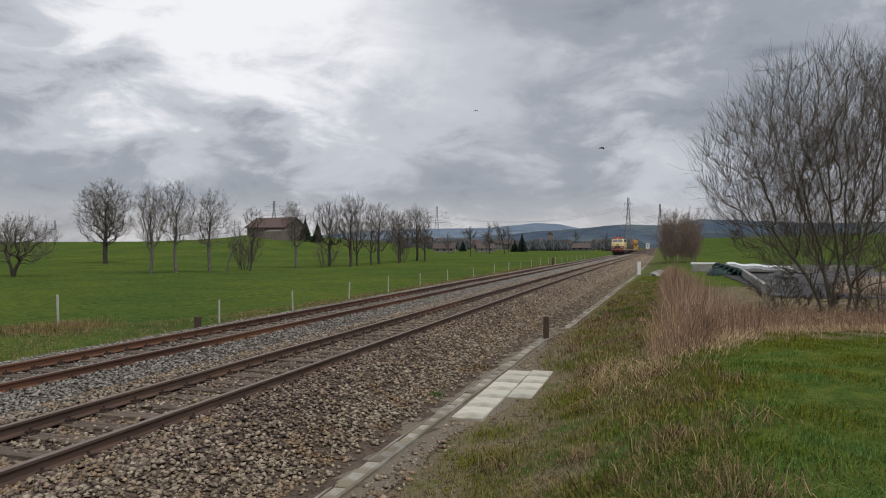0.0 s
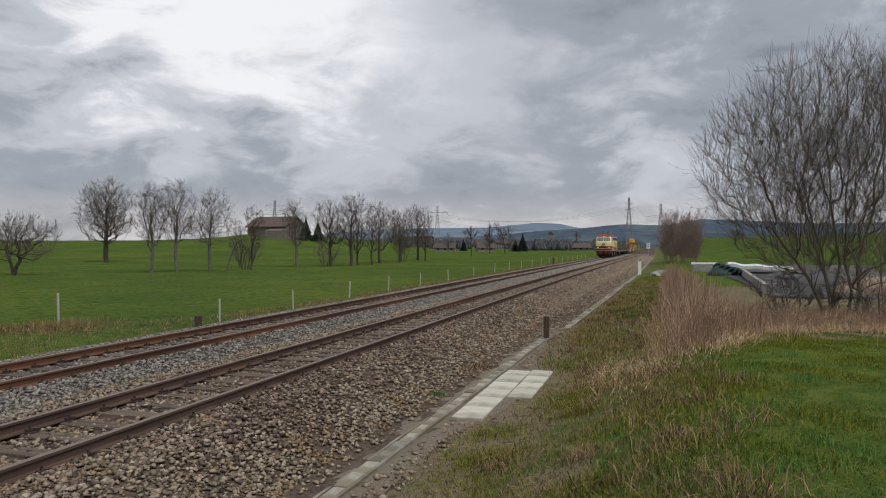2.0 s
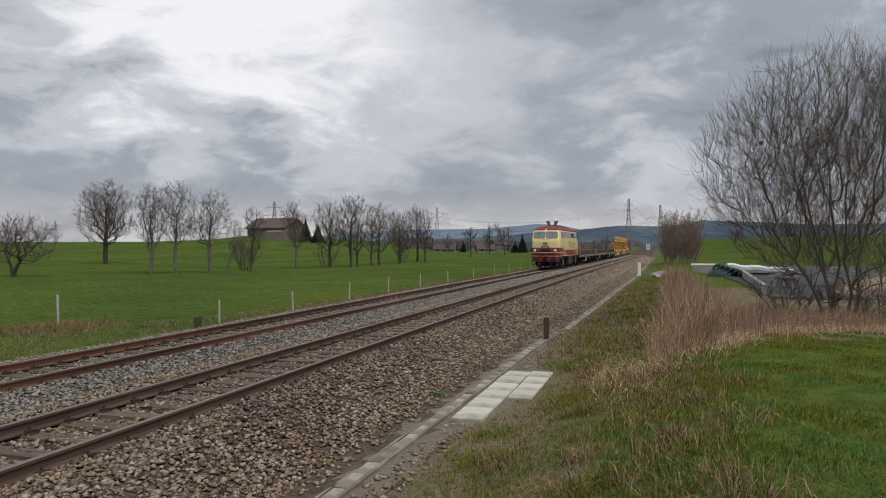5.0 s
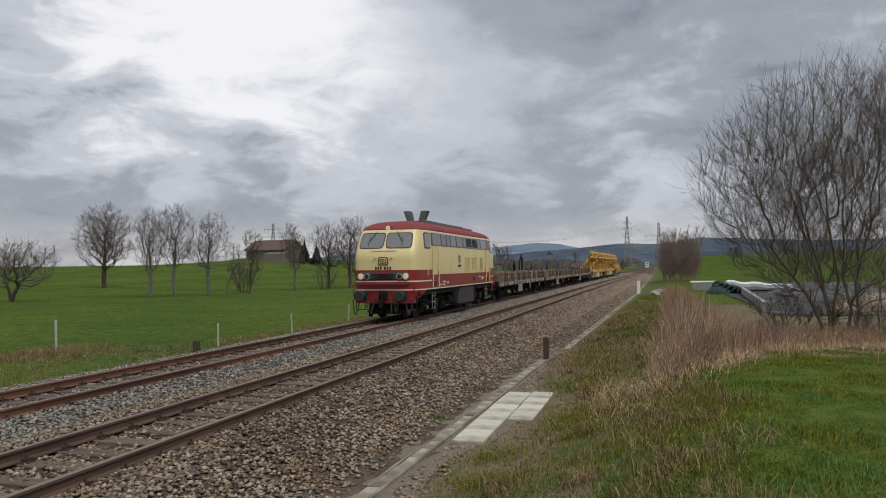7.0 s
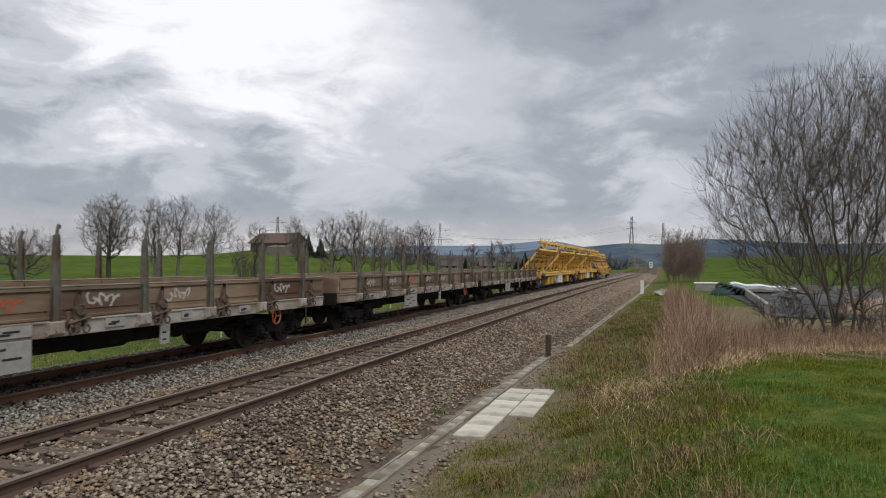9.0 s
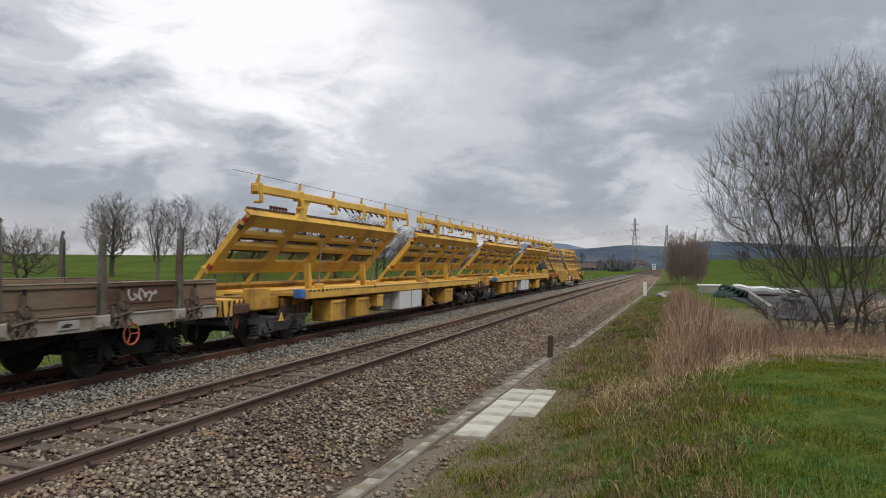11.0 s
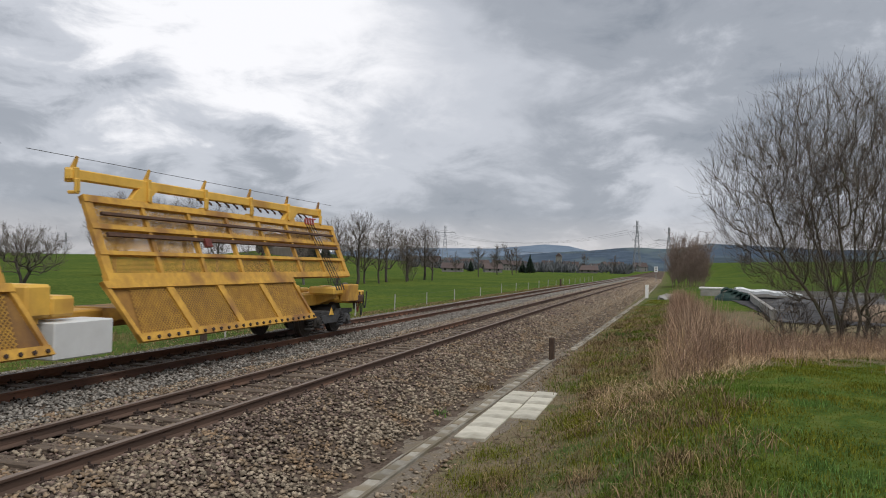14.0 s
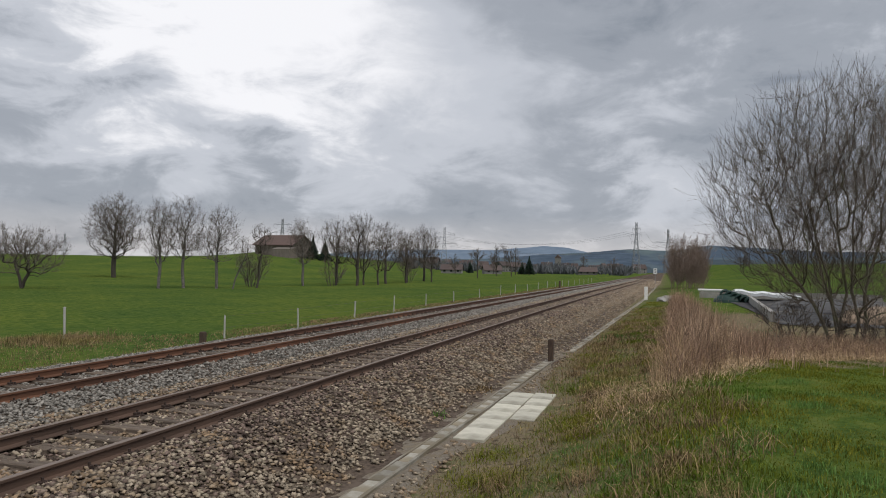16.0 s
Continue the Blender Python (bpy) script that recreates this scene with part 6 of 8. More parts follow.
M["sign_white"] = mat("sign_white", (0.75, 0.76, 0.76), (0.68, 0.69, 0.69), 3, 0.5, bump=0)


# ---- the cable trough, the paving and the posts by the line ----
def cover_mesh(w, l, t):
    bm = bmesh.new()
    box(bm, -w / 2, w / 2, -l / 2, l / 2, -t, 0, 0.012)
    done(bm)
    me = bpy.data.meshes.new("cover_slab")
    bm.to_mesh(me)
    bm.free()
    me.materials.append(M["trough"])
    return me


def build_trough():
    rnd = random.Random(8)
    me = cover_mesh(0.19, 0.485, 0.09)
    for name, pts in (("cable_trough_near", [(-3.62, 2.5), (-3.50, 7.07), (-3.26, 21.6)]), ("cable_trough_far", [(-2.98, 24.0), (-1.92, 69.4), (-1.55, 120.0), (-1.75, 200.0)])):
        tr = tagged(empty(name), "weathered concrete cable trough with cover slabs", "cable trough", kind="structure")
        P = np.array(pts)
        y = pts[0][1] + 0.25
        while y < pts[-1][1]:
            x = float(np.interp(y, P[:, 1], P[:, 0]))
            c = new("cover_slab", me)
            c.location = (x + rnd.uniform(-0.012, 0.012), y, -0.565 + rnd.uniform(-0.012, 0.012))
            c.rotation_euler = (rnd.uniform(-0.02, 0.02), rnd.uniform(-0.03, 0.03), math.atan2(-(float(np.interp(y + 1, P[:, 1], P[:, 0])) - x), 1) + rnd.uniform(-0.015, 0.015))
            c.parent = tr
            y += 0.5
        for d, w_, top in ((-0.12, 0.035, -0.572), (0.125, 0.05, -0.55)):
            bm = bmesh.new()
            yy = list(np.arange(pts[0][1], pts[-1][1], 1.0)) + [pts[-1][1]]
            prev = None
            for y in yy:
                x = float(np.interp(y, P[:, 1], P[:, 0])) + d
                jz = rnd.uniform(-0.012, 0.012)
                ring = [bm.verts.new((x + a, y, z)) for a, z in ((-w_ / 2, -0.85), (-w_ / 2, top + jz), (w_ / 2, top + jz), (w_ / 2, -0.85))]
                if prev:
                    for i in range(3):
                        bm.faces.new((prev[i], prev[i + 1], ring[i + 1], ring[i]))
                else:
                    bm.faces.new(ring)
                prev = ring
            bm.faces.new(prev[::-1])
            part("trough_side", done(bm), M["trough"], tr, "pale concrete edge")


def build_paving():
    pv = tagged(empty("paving"), "pale concrete paving slabs laid beside the cable trough", "paving", kind="structure")
    rnd = random.Random(2)
    for x0, x1, ys in ((-3.20, -2.67, [11.05, 11.85, 12.65, 13.4, 14.2, 14.95, 15.65]), (-2.66, -2.19, [12.85, 13.6, 14.3, 15.0, 15.68])):
        for a, b in zip(ys, ys[1:]):
            bm = bmesh.new()
            box(bm, -(x1 - x0) / 2 + 0.008, (x1 - x0) / 2 - 0.008, -(b - a) / 2 + 0.008, (b - a) / 2 - 0.008, -0.12, 0.0, 0.01)
            t = part("paving_slab", done(bm), M["concrete"], pv)
            t.location = ((x0 + x1) / 2, (a + b) / 2, -0.555 + rnd.uniform(-0.008, 0.008))
            t.rotation_euler = (rnd.uniform(-0.012, 0.012), rnd.uniform(-0.012, 0.012), rnd.uniform(-0.012, 0.012))


def post(name, x, y, h, w, material, label, cat, group="", lean=0.0, r=False):
    bm = bmesh.new()
    z = gz(x, y)
    if r:
        cyl(bm, (0, 0, -0.3), (lean, 0, h), w / 2, w / 2 * 0.9, seg=10)
    else:
        box(bm, -w / 2, w / 2, -w / 2, w / 2, -0.3, h, 0.02)
        if lean:
            bmesh.ops.rotate(bm, verts=bm.verts[:], cent=(0, 0, 0), matrix=Matrix.Rotation(lean, 3, "Y"))
    ob = part(name, done(bm), material)
    ob.location = (x, y, z)
    return tagged(ob, label, cat, group)


def build_posts():
    post("wooden_post", -3.2, 21.35, 0.70, 0.16, M["post_wood"], "short dark brown weathered wooden post at the trough", "post")
    post("distance_stone", -1.69, 70.0, 1.25, 0.30, M["post_white"], "white concrete distance stone beside the line", "marker post")
    st = post("steel_stub", -16.3, 22.6, 0.42, 0.20, M["post_wood"], "short dark brown post stub beside the track", "post")
    fence = [(-22.55, 22.4), (-16.6, 24.4), (-16.8, 30.7), (-17.3, 38.3), (-17.45, 45.0), (-17.6, 52.2), (-17.6, 59.8), (-17.5, 68.5)] + [(-17.4 + 0.012 * (7.6 * k), 77.4 + 7.6 * k) for k in range(13)]
    rnd = random.Random(4)
    tops = []
    for i, (x, y) in enumerate(fence):
        h = 1.25 if i == 0 else 1.0 + rnd.uniform(-0.1, 0.12)
        post("fence_post", x, y, h, 0.085 if i == 0 else 0.08, M["post_grey"], "grey concrete fence post in dry grass", "fence post", "fence posts along the meadow", rnd.uniform(-0.05, 0.05), i % 3 != 0)
        tops.append(Vector((x, y, gz(x, y))))
    wire = tagged(empty("wire_fence"), "thin wires of the meadow fence", "fence wire")
    for h in (0.45, 0.9):
        bm = bmesh.new()
        for a, b in zip(tops[1:], tops[2:]):
            cyl(bm, a + Vector((0.06, 0, h)), b + Vector((0.06, 0, h)), 0.004, seg=4, caps=False)
        part("wire", done(bm), M["cable"], wire)
    # signal board at the far end, and a small dark post by the far track
    sg = tagged(empty("line_sign", -2.0, 156, gz(-2.0, 156)), "white rectangular line sign on a steel post", "sign")
    bm = bmesh.new()
    cyl(bm, (0, 0, -0.3), (0, 0, 3.2), 0.05, seg=8)
    part("pole", done(bm), M["steel_pylon"], sg)
    bm = bmesh.new()
    box(bm, -0.36, 0.36, -0.08, -0.05, 2.2, 3.35, 0.01)
    bd = part("board", done(bm), M["sign_white"], sg)
    for z in (2.5, 2.95):
        bm = bmesh.new()
        box(bm, -0.16, 0.16, -0.095, -0.082, z, z + 0.2)
        part("marking_bar", done(bm), M["rubber"], bd)
    post("dark_post", -14.6, 104.0, 1.2, 0.25, M["post_wood"], "small dark wooden post beside the far track", "post")
    heap = bmesh.new()
    bmesh.ops.create_icosphere(heap, subdivisions=3, radius=1.0)
    for v in heap.verts:
        k = 1 + 0.25 * noise.noise(v.co * 2.0)
        v.co = Vector((v.co.x * 0.9 * k, v.co.y * 2.2 * k, max(v.co.z, -0.3) * 0.42 * k))
    ob = part("rubble_heap", heap, M["wall_concrete"])
    ob.location = (0.25, 65.5, gz(0.25, 65.5))
    tagged(ob, "low heap of pale rubble in the grass", "rubble heap")


build_trough()
build_paving()
build_posts()


# ---- trees: limbs and twigs as tapered tubes ----
def tubes(name, segs, sides, material, parent, smooth=True):
    S = np.array(segs, float)
    A, B, r0, r1 = S[:, 0:3], S[:, 3:6], S[:, 6], S[:, 7]
    d = B - A
    d /= np.maximum(np.linalg.norm(d, axis=1, keepdims=True), 1e-6)
    ref = np.where(np.abs(d[:, 2:3]) > 0.9, np.array([[1.0, 0, 0]]), np.array([[0, 0, 1.0]]))
    u = np.cross(d, ref)
    u /= np.linalg.norm(u, axis=1, keepdims=True)
    w = np.cross(d, u)
    V = []
    for P, r in ((A, r0), (B, r1)):
        for k in range(sides):
            t = 2 * math.pi * k / sides
            V.append(P + (u * math.cos(t) + w * math.sin(t)) * r[:, None])
    V = np.stack(V, 1).reshape(-1, 3)
    n = len(S)
    base = (np.arange(n) * 2 * sides)[:, None, None]
    F = np.array([[k, (k + 1) % sides, sides + (k + 1) % sides, sides + k] for k in range(sides)])[None] + base
    F = F.reshape(-1, 4)
    me = bpy.data.meshes.new(name)
    me.vertices.add(len(V))
    me.vertices.foreach_set("co", V.reshape(-1))
    me.loops.add(F.size)
    me.loops.foreach_set("vertex_index", F.reshape(-1))
    me.polygons.add(len(F))
    me.polygons.foreach_set("loop_start", np.arange(len(F)) * 4)
    me.update()
    me.materials.append(material)
    ob = new(name, me)
    ob.parent = parent
    return ob


def grow(rnd, segs, p, d, length, r, level, top, cfg):
    """One limb with its side shoots."""
    n = max(2, int(cfg["bits"] - level * 0.7))
    kids = cfg["kids"][level] if level < len(cfg["kids"]) else 0
    step = length / n
    r_end = r * (0.55 if level < top else 0.4)
    where = sorted(rnd.uniform(cfg["bare"] if level == 0 else 0.2, 1.0) for _ in range(kids))
    wi = 0
    for i in range(n):
        d = (d + Vector((rnd.gauss(0, 1), rnd.gauss(0, 1), rnd.gauss(0, 1))) * (cfg["wob"] * (0.45 if level == 0 else 1.2)) + Vector((0, 0, cfg["up"] * (0.5 + 0.5 * level)))).normalized()
        q = p + d * step
        ra, rb = r + (r_end - r) * i / n, r + (r_end - r) * (i + 1) / n
        segs[min(level, 9)].append((*p, *q, max(ra, cfg["rmin"]), max(rb, cfg["rmin"] * 0.8)))
        while wi < kids and where[wi] <= (i + 1) / n:
            f = where[wi] * n - i
            s = p + d * step * f
            ax = Vector((rnd.gauss(0, 1), rnd.gauss(0, 1), rnd.gauss(0, 0.6)))
            side = (ax - d * ax.dot(d)).normalized()
            sp = cfg["spread"] * rnd.uniform(0.7, 1.2)
            nd = (d * math.cos(sp) + side * math.sin(sp)).normalized()
            nl = length * (cfg["len"] if level == 0 else cfg.get("len2", 0.56)) * rnd.uniform(0.65, 1.15) * (1.15 - 0.55 * where[wi] if level == 0 else 1.0)
            grow(rnd, segs, s, nd, nl, ra * cfg["thin"], level + 1, top, cfg)
            wi += 1
        p = q


def bare_tree(name, x, y, height, seed, label, cat, cfg=None, stems=None, bark="bark", twig="twig", group="", split=1):
    c = dict(bits=6, kids=(13, 8, 6, 4), bare=0.30, wob=0.10, up=0.05, spread=0.75, len=0.50, thin=0.42, rmin=0.006, trunk=0.02)
    c.update(cfg or {})
    rnd = random.Random(seed)
    tree = empty(name, x, y, gz(x, y) - 0.1)
    segs = [[] for _ in range(10)]
    for sx, sy, dx, dy, k in (stems or [(0, 0, rnd.uniform(-0.05, 0.05), rnd.uniform(-0.05, 0.05), 1.0)]):
        grow(rnd, segs, Vector((sx, sy, 0)), Vector((dx, dy, 1)).normalized(), height * k * c.get("bole", 0.80), height * k * c["trunk"], 0, len(c["kids"]), c)
    trunk = [s for l in segs[:split + 1] for s in l]
    twigs = [s for l in segs[split + 1:] for s in l]
    tubes("trunk", trunk, 6, M[bark], tree)
    tubes("crown", twigs, 3, M[twig], tree)
    return tagged(tree, label, cat, group)


def fan_tree(name, x, y, seed, label, cat, ends, crown, n, tip, fork, alpha=0.45, droop=0.5, shoots=3, reach=0.55, low=0.0, rise=0.35, bark="bark", twig="twig", group="", big=4.0, girth=0.46, spray=0):
    """A leafless crown that fills rounded volumes: every new shoot springs from the limb that reaches it best.
    ends: tops of the stems (x, y, z, foot x, foot y); crown: volumes (x, y, z, radius, half height)."""
    rnd = np.random.RandomState(seed)
    tree = empty(name, x, y, gz(x, y) - 0.1)
    P, D, L, up_to = [], [], [], []
    for ex, ey, ez, fx, fy in ends:
        last = -1
        for i in range(7):
            f = i / 6
            P.append((fx + (ex - fx) * f ** 1.4 + rnd.normal(0, 0.012) * ez, fy + (ey - fy) * f ** 1.4 + rnd.normal(0, 0.012) * ez, ez * f))
            d = np.array((ex - fx, ey - fy, ez)) / math.sqrt((ex - fx) ** 2 + (ey - fy) ** 2 + ez * ez)
            D.append(d)
            L.append(ez * f)
            up_to.append(last)
            last = len(P) - 1
    m0 = len(P)
    vol = np.array([c[3] ** 2 * c[4] for c in crown])
    pick = rnd.choice(len(crown), n, p=vol / vol.sum())
    C = np.array(crown, float)[pick]
    v = rnd.normal(0, 1, (n, 3))
    v *= (rnd.uniform(0, 1, n) ** 0.42 / np.linalg.norm(v, axis=1))[:, None]
    Q = C[:, :3] + v * np.stack([C[:, 3], C[:, 3], C[:, 4]], 1)
    out = np.hypot(Q[:, 0], Q[:, 1])
    Q = Q[Q[:, 2] > fork + low * out]
    Q = Q[np.argsort(np.hypot(np.hypot(Q[:, 0], Q[:, 1]), Q[:, 2] - fork))]
    n = len(Q)
    PP, DD, LL, par = np.zeros((m0 + n, 3)), np.zeros((m0 + n, 3)), np.zeros(m0 + n), np.full(m0 + n, -1)
    PP[:m0], DD[:m0], LL[:m0], par[:m0] = P, D, L, up_to
    ok0 = PP[:m0, 2] >= fork * 0.55
    for i in range(n):
        k = m0 + i
        e = Q[i] - PP[:k]
        r = np.linalg.norm(e, axis=1) + 1e-6
        cost = r * (1 + droop * (1 - (e * DD[:k]).sum(1) / r)) + alpha * LL[:k] + 0.8 * np.maximum(-e[:, 2], 0)
        cost[:m0][~ok0] += 99
        j = int(np.argmin(cost))
        d = 0.38 * DD[j] + e[j] / r[j] + np.array((0, 0, 0.25 * rise))
        PP[k], DD[k], LL[k], par[k] = Q[i], d / np.linalg.norm(d), LL[j] + r[j], j
    load = np.ones(m0 + n)
    for k in range(m0 + n - 1, 0, -1):
        if par[k] >= 0:
            load[par[k]] += load[k]
    rad = tip * load ** girth
    thick, thin = [], []
    for k in range(m0 + n):
        j = par[k]
        if j < 0:
            continue
        a, b = PP[j], PP[k]
        dist = np.linalg.norm(b - a)
        c = a + DD[j] * dist * 0.36
        steps = 1 if k < m0 else 3
        wob = rnd.normal(0, 0.018 * dist, (4, 3))
        pts = [((1 - f) ** 2) * a + 2 * f * (1 - f) * c + f * f * b + (wob[q] if 0 < q < steps else 0) for q, f in enumerate(np.linspace(0, 1, steps + 1))]
        ra, rb = min(rad[j], rad[k] * 1.35), rad[k]
        for q in range(steps):
            r0, r1 = ra + (rb - ra) * q / steps, ra + (rb - ra) * (q + 1) / steps
            (thick if r0 > tip * big else thin).append((*pts[q], *pts[q + 1], r0, r1))
        if k >= m0:
            for q in range(shoots):
                s = pts[1 + q % 3]
                d = DD[k] + rnd.normal(0, 0.55, 3) + np.array((0, 0, rise))
                d /= np.linalg.norm(d)
                ln = reach * rnd.uniform(0.35, 1.15)
                mid = s + d * ln * 0.5
                end = mid + (d + np.array((0, 0, rise * 0.8)) + rnd.normal(0, 0.12, 3)) * ln * 0.5
                thin.append((*s, *mid, tip * 0.95, tip * 0.8))
                thin.append((*mid, *end, tip * 0.8, tip * 0.5))
                for _ in range(spray):
                    w = d + rnd.normal(0, 0.6, 3) + np.array((0, 0, rise))
                    o = s + (mid - s) * rnd.uniform(0.3, 1.6)
                    thin.append((*o, *(o + w / np.linalg.norm(w) * ln * rnd.uniform(0.3, 0.6)), tip * 0.7, tip * 0.45))
    tubes("trunk", thick, 6, M[bark], tree)
    tubes("crown", thin, 3, M[twig], tree)
    return tagged(tree, label, cat, group)


def field_tree(name, x, y, h, seed, label, width, bark="bark", group="", foot=0.26, n=420, tip=0.015, lean=0.0, twig="twig", low=0.0, rise=0.35):
    """A single-stemmed tree in the meadow with a rounded, slightly lopsided crown."""
    r = random.Random(seed)
    dx, width = lean * h, width * 1.18
    mid = (1 + foot) / 2
    crown = [(dx * 0.8, 0, h * mid, width, h * (1 - foot) / 2 * 0.97), (dx + width * r.uniform(-0.4, 0.4), 0, h * (mid + 0.14), width * 0.72, h * 0.24), (dx * 0.6 + width * r.uniform(-0.5, 0.5), 0, h * (mid - 0.12), width * 0.75, h * 0.17)]
    return fan_tree(name, x, y, seed, label, "bare tree", [(dx, 0, h * 0.62, 0, 0)], crown, n, tip, h * foot * 0.6, alpha=0.22, droop=0.6, shoots=4, reach=h * 0.085, low=low, rise=rise, bark=bark, twig=twig, group=group, big=3.5, girth=0.52, spray=1)


def conifer(x, y, h, w, seed):
    rnd = np.random.RandomState(seed)
    tree = empty("conifer", x, y, gz(x, y))
    tubes("trunk", [(0, 0, 0, 0, 0, h, 0.03 * h, 0.01)], 6, M["bark"], tree)
    n = 900
    f = rnd.uniform(0, 1, n) ** 0.7
    z = h * (0.06 + 0.94 * (1 - f))
    r = w * f * rnd.uniform(0.55, 1.1, n)
    a = rnd.uniform(0, 6.283, n)
    segs = []
    for i in range(n):
        c, s = math.cos(a[i]), math.sin(a[i])
        segs.append((0.25 * r[i] * c, 0.25 * r[i] * s, z[i] + 0.05 * h * 0.3, r[i] * c, r[i] * s, z[i] - 0.03 * h, 0.020 * h, 0.008 * h))
    tubes("crown", segs, 3, M["needles"], tree)
    tagged(tree, "dark green conifer on the far side of the meadow", "conifer tree")


def build_trees():
    far = dict(kids=(12, 7, 5), spread=0.65, len=0.45, bare=0.2, up=0.05, trunk=0.018, rmin=0.022)
    fan_tree("orchard_tree", -61.8, 55.8, 11, "low leafless orchard tree with a spreading crown in the meadow", "bare tree", [(-1.0, 0, 2.6, 0, 0), (1.0, 0.3, 2.4, 0, 0)],
             [(0.4, 0, 3.7, 4.2, 2.5), (-2.6, 0, 4.6, 2.6, 2.0)], 520, 0.0085, 0.9, alpha=0.2, reach=0.8, shoots=5, rise=0.5, big=3.2, girth=0.52, spray=1)
    field_tree("broad_tree", -88.7, 98.0, 14.3, 12, "tall broad leafless tree with a thick trunk in the meadow", 4.3, foot=0.20, n=1150, tip=0.0098)
    for x, y, h, seed, wide, lean, label in ((-55.9, 68.8, 10.5, 13, 1.7, 0.0, "slender leafless birch with a pale trunk in the meadow"), (-54.5, 71.3, 10.9, 14, 2.1, 0.02, "tall leafless birch with a pale trunk in the meadow"),
                                             (-51.7, 74.0, 10.0, 15, 2.3, 0.0, "leafless birch with a dense crown in the meadow"), (-50.2, 75.2, 6.6, 16, 0.9, 0.26, "small leaning leafless birch in the meadow"), (-50.0, 92.2, 9.8, 18, 1.8, -0.02, "thin leafless birch below the barn")):
        field_tree("birch", x, y, h, seed, label, wide, "bark_birch", "birches in the meadow", foot=0.27, n=520 if h > 7 else 140, lean=lean, tip=0.0068, rise=0.2)
    field_tree("alder", -50.3, 80.7, 8.6, 17, "leafless alder with a thin trunk by the stream", 1.4, lean=0.06, n=220, tip=0.0085)
    for x, y, h, seed, wide in ((-48.1, 99.3, 10.5, 21, 2.5), (-44.4, 98.9, 11.4, 22, 2.3), (-44.7, 101.9, 8.2, 23, 1.5), (-43.4, 104.6, 8.5, 24, 1.7), (-44.6, 110.8, 10.6, 25, 2.9), (-42.6, 115.0, 7.5, 27, 1.6), (-44.8, 121.5, 9.8, 28, 2.3), (-43.7, 127.8, 10.8, 29, 2.7), (-41.5, 126.0, 7.5, 30, 1.8)):
        field_tree("alder", x, y, h, seed, "tall leafless alder in the row along the stream" if h > 9 else "smaller leafless alder in the row along the stream", wide, group="alders along the stream", n=560 if h > 9 else 260, tip=0.0080, foot=0.20)
    shrub = dict(kids=(6, 5, 3), spread=0.6, len=0.55, bare=0.1, up=0.06, trunk=0.008, rmin=0.006)
    for x, y, h, s in ((-46.5, 94.6, 4.5, 31), (-56.0, 88.0, 5.5, 32), (-43.2, 118.0, 5.0, 33), (-53.0, 84.0, 5.0, 34)):
        bare_tree("shrub", x, y, h, s, "leafless many-stemmed shrub by the stream", "shrub", shrub, stems=[(0.5 * math.cos(a), 0.5 * math.sin(a), 0.35 * math.cos(a), 0.35 * math.sin(a), 0.8 + 0.2 * math.sin(3 * a)) for a in np.arange(0, 6.2, 0.8)], group="shrubs by the stream")
    for x, y, h, s in ((-52.1, 200.7, 9.0, 41), (-59.9, 258.4, 12.5, 42), (-55.2, 263.3, 12.5, 43), (-64.8, 318.0, 12.0, 44), (-88, 300, 9.0, 45), (-78, 330, 9.0, 46), (23.0, 239.0, 6.5, 47), (-120, 352, 11, 48), (-45, 420, 12, 49), (-30, 430, 11, 50)):
        bare_tree("bare_tree", x, y, h, s, "leafless tree standing alone in the far field", "bare tree", far, group="trees in the far field")
    for x, y, h, w, s in ((-59.5, 323.0, 8.8, 2.9, 1), (-63.5, 326.0, 6.0, 2.4, 2), (-96.8, 357.0, 6.5, 2.2, 3), (-102.0, 352.0, 5.5, 2.2, 4), (-112.5, 214.0, 8.0, 2.6, 5), (-109.0, 216.0, 7.0, 2.6, 6)):
        conifer(x, y, h, w, s)
    # dense leafless bush by the line
    hedge = dict(kids=(14, 7, 4), spread=0.46, len=0.42, bare=0.0, up=0.10, trunk=0.0035, rmin=0.006, bits=5, bole=0.92)
    rnd = random.Random(77)
    bare_tree("hedge_bush", 3.1, 108.0, 6.9, 51, "dense leafless brown bush beside the line", "bush", hedge,
              stems=[(rnd.uniform(-2.3, 2.5), rnd.uniform(-5, 9), rnd.uniform(-0.12, 0.12), rnd.uniform(-0.1, 0.1), rnd.uniform(0.45, 1.05)) for _ in range(70)], bark="twig_hedge", twig="twig_hedge")
    # the large many-stemmed tree at the edge of the lawn
    stems = [(-1.2, 0.2, 4.6, -0.1, 0.0), (-0.4, -0.6, 5.6, 0.1, 0.1), (0.4, 0.4, 6.0, 0.35, 0.2), (-1.9, -0.3, 3.0, -0.25, 0.1), (1.3, -0.2, 5.4, 0.55, -0.1), (-0.8, 1.0, 4.6, 0.0, 0.35)]
    fan_tree("many_stemmed_tree", 5.45, 25.4, 61, "large leafless many-stemmed tree behind dry reeds", "bare tree", stems,
             [(0.0, 0, 5.0, 4.2, 3.9), (-1.6, 0, 4.6, 2.9, 2.6), (0.5, 0, 6.3, 3.1, 2.8), (-0.4, 0, 2.9, 2.9, 1.5)], 2900, 0.0037, 0.9, alpha=0.34, droop=0.7, shoots=4, reach=0.80, low=0.10, rise=0.42, bark="bark_near", twig="twig_near", big=5.0, girth=0.42, spray=1)
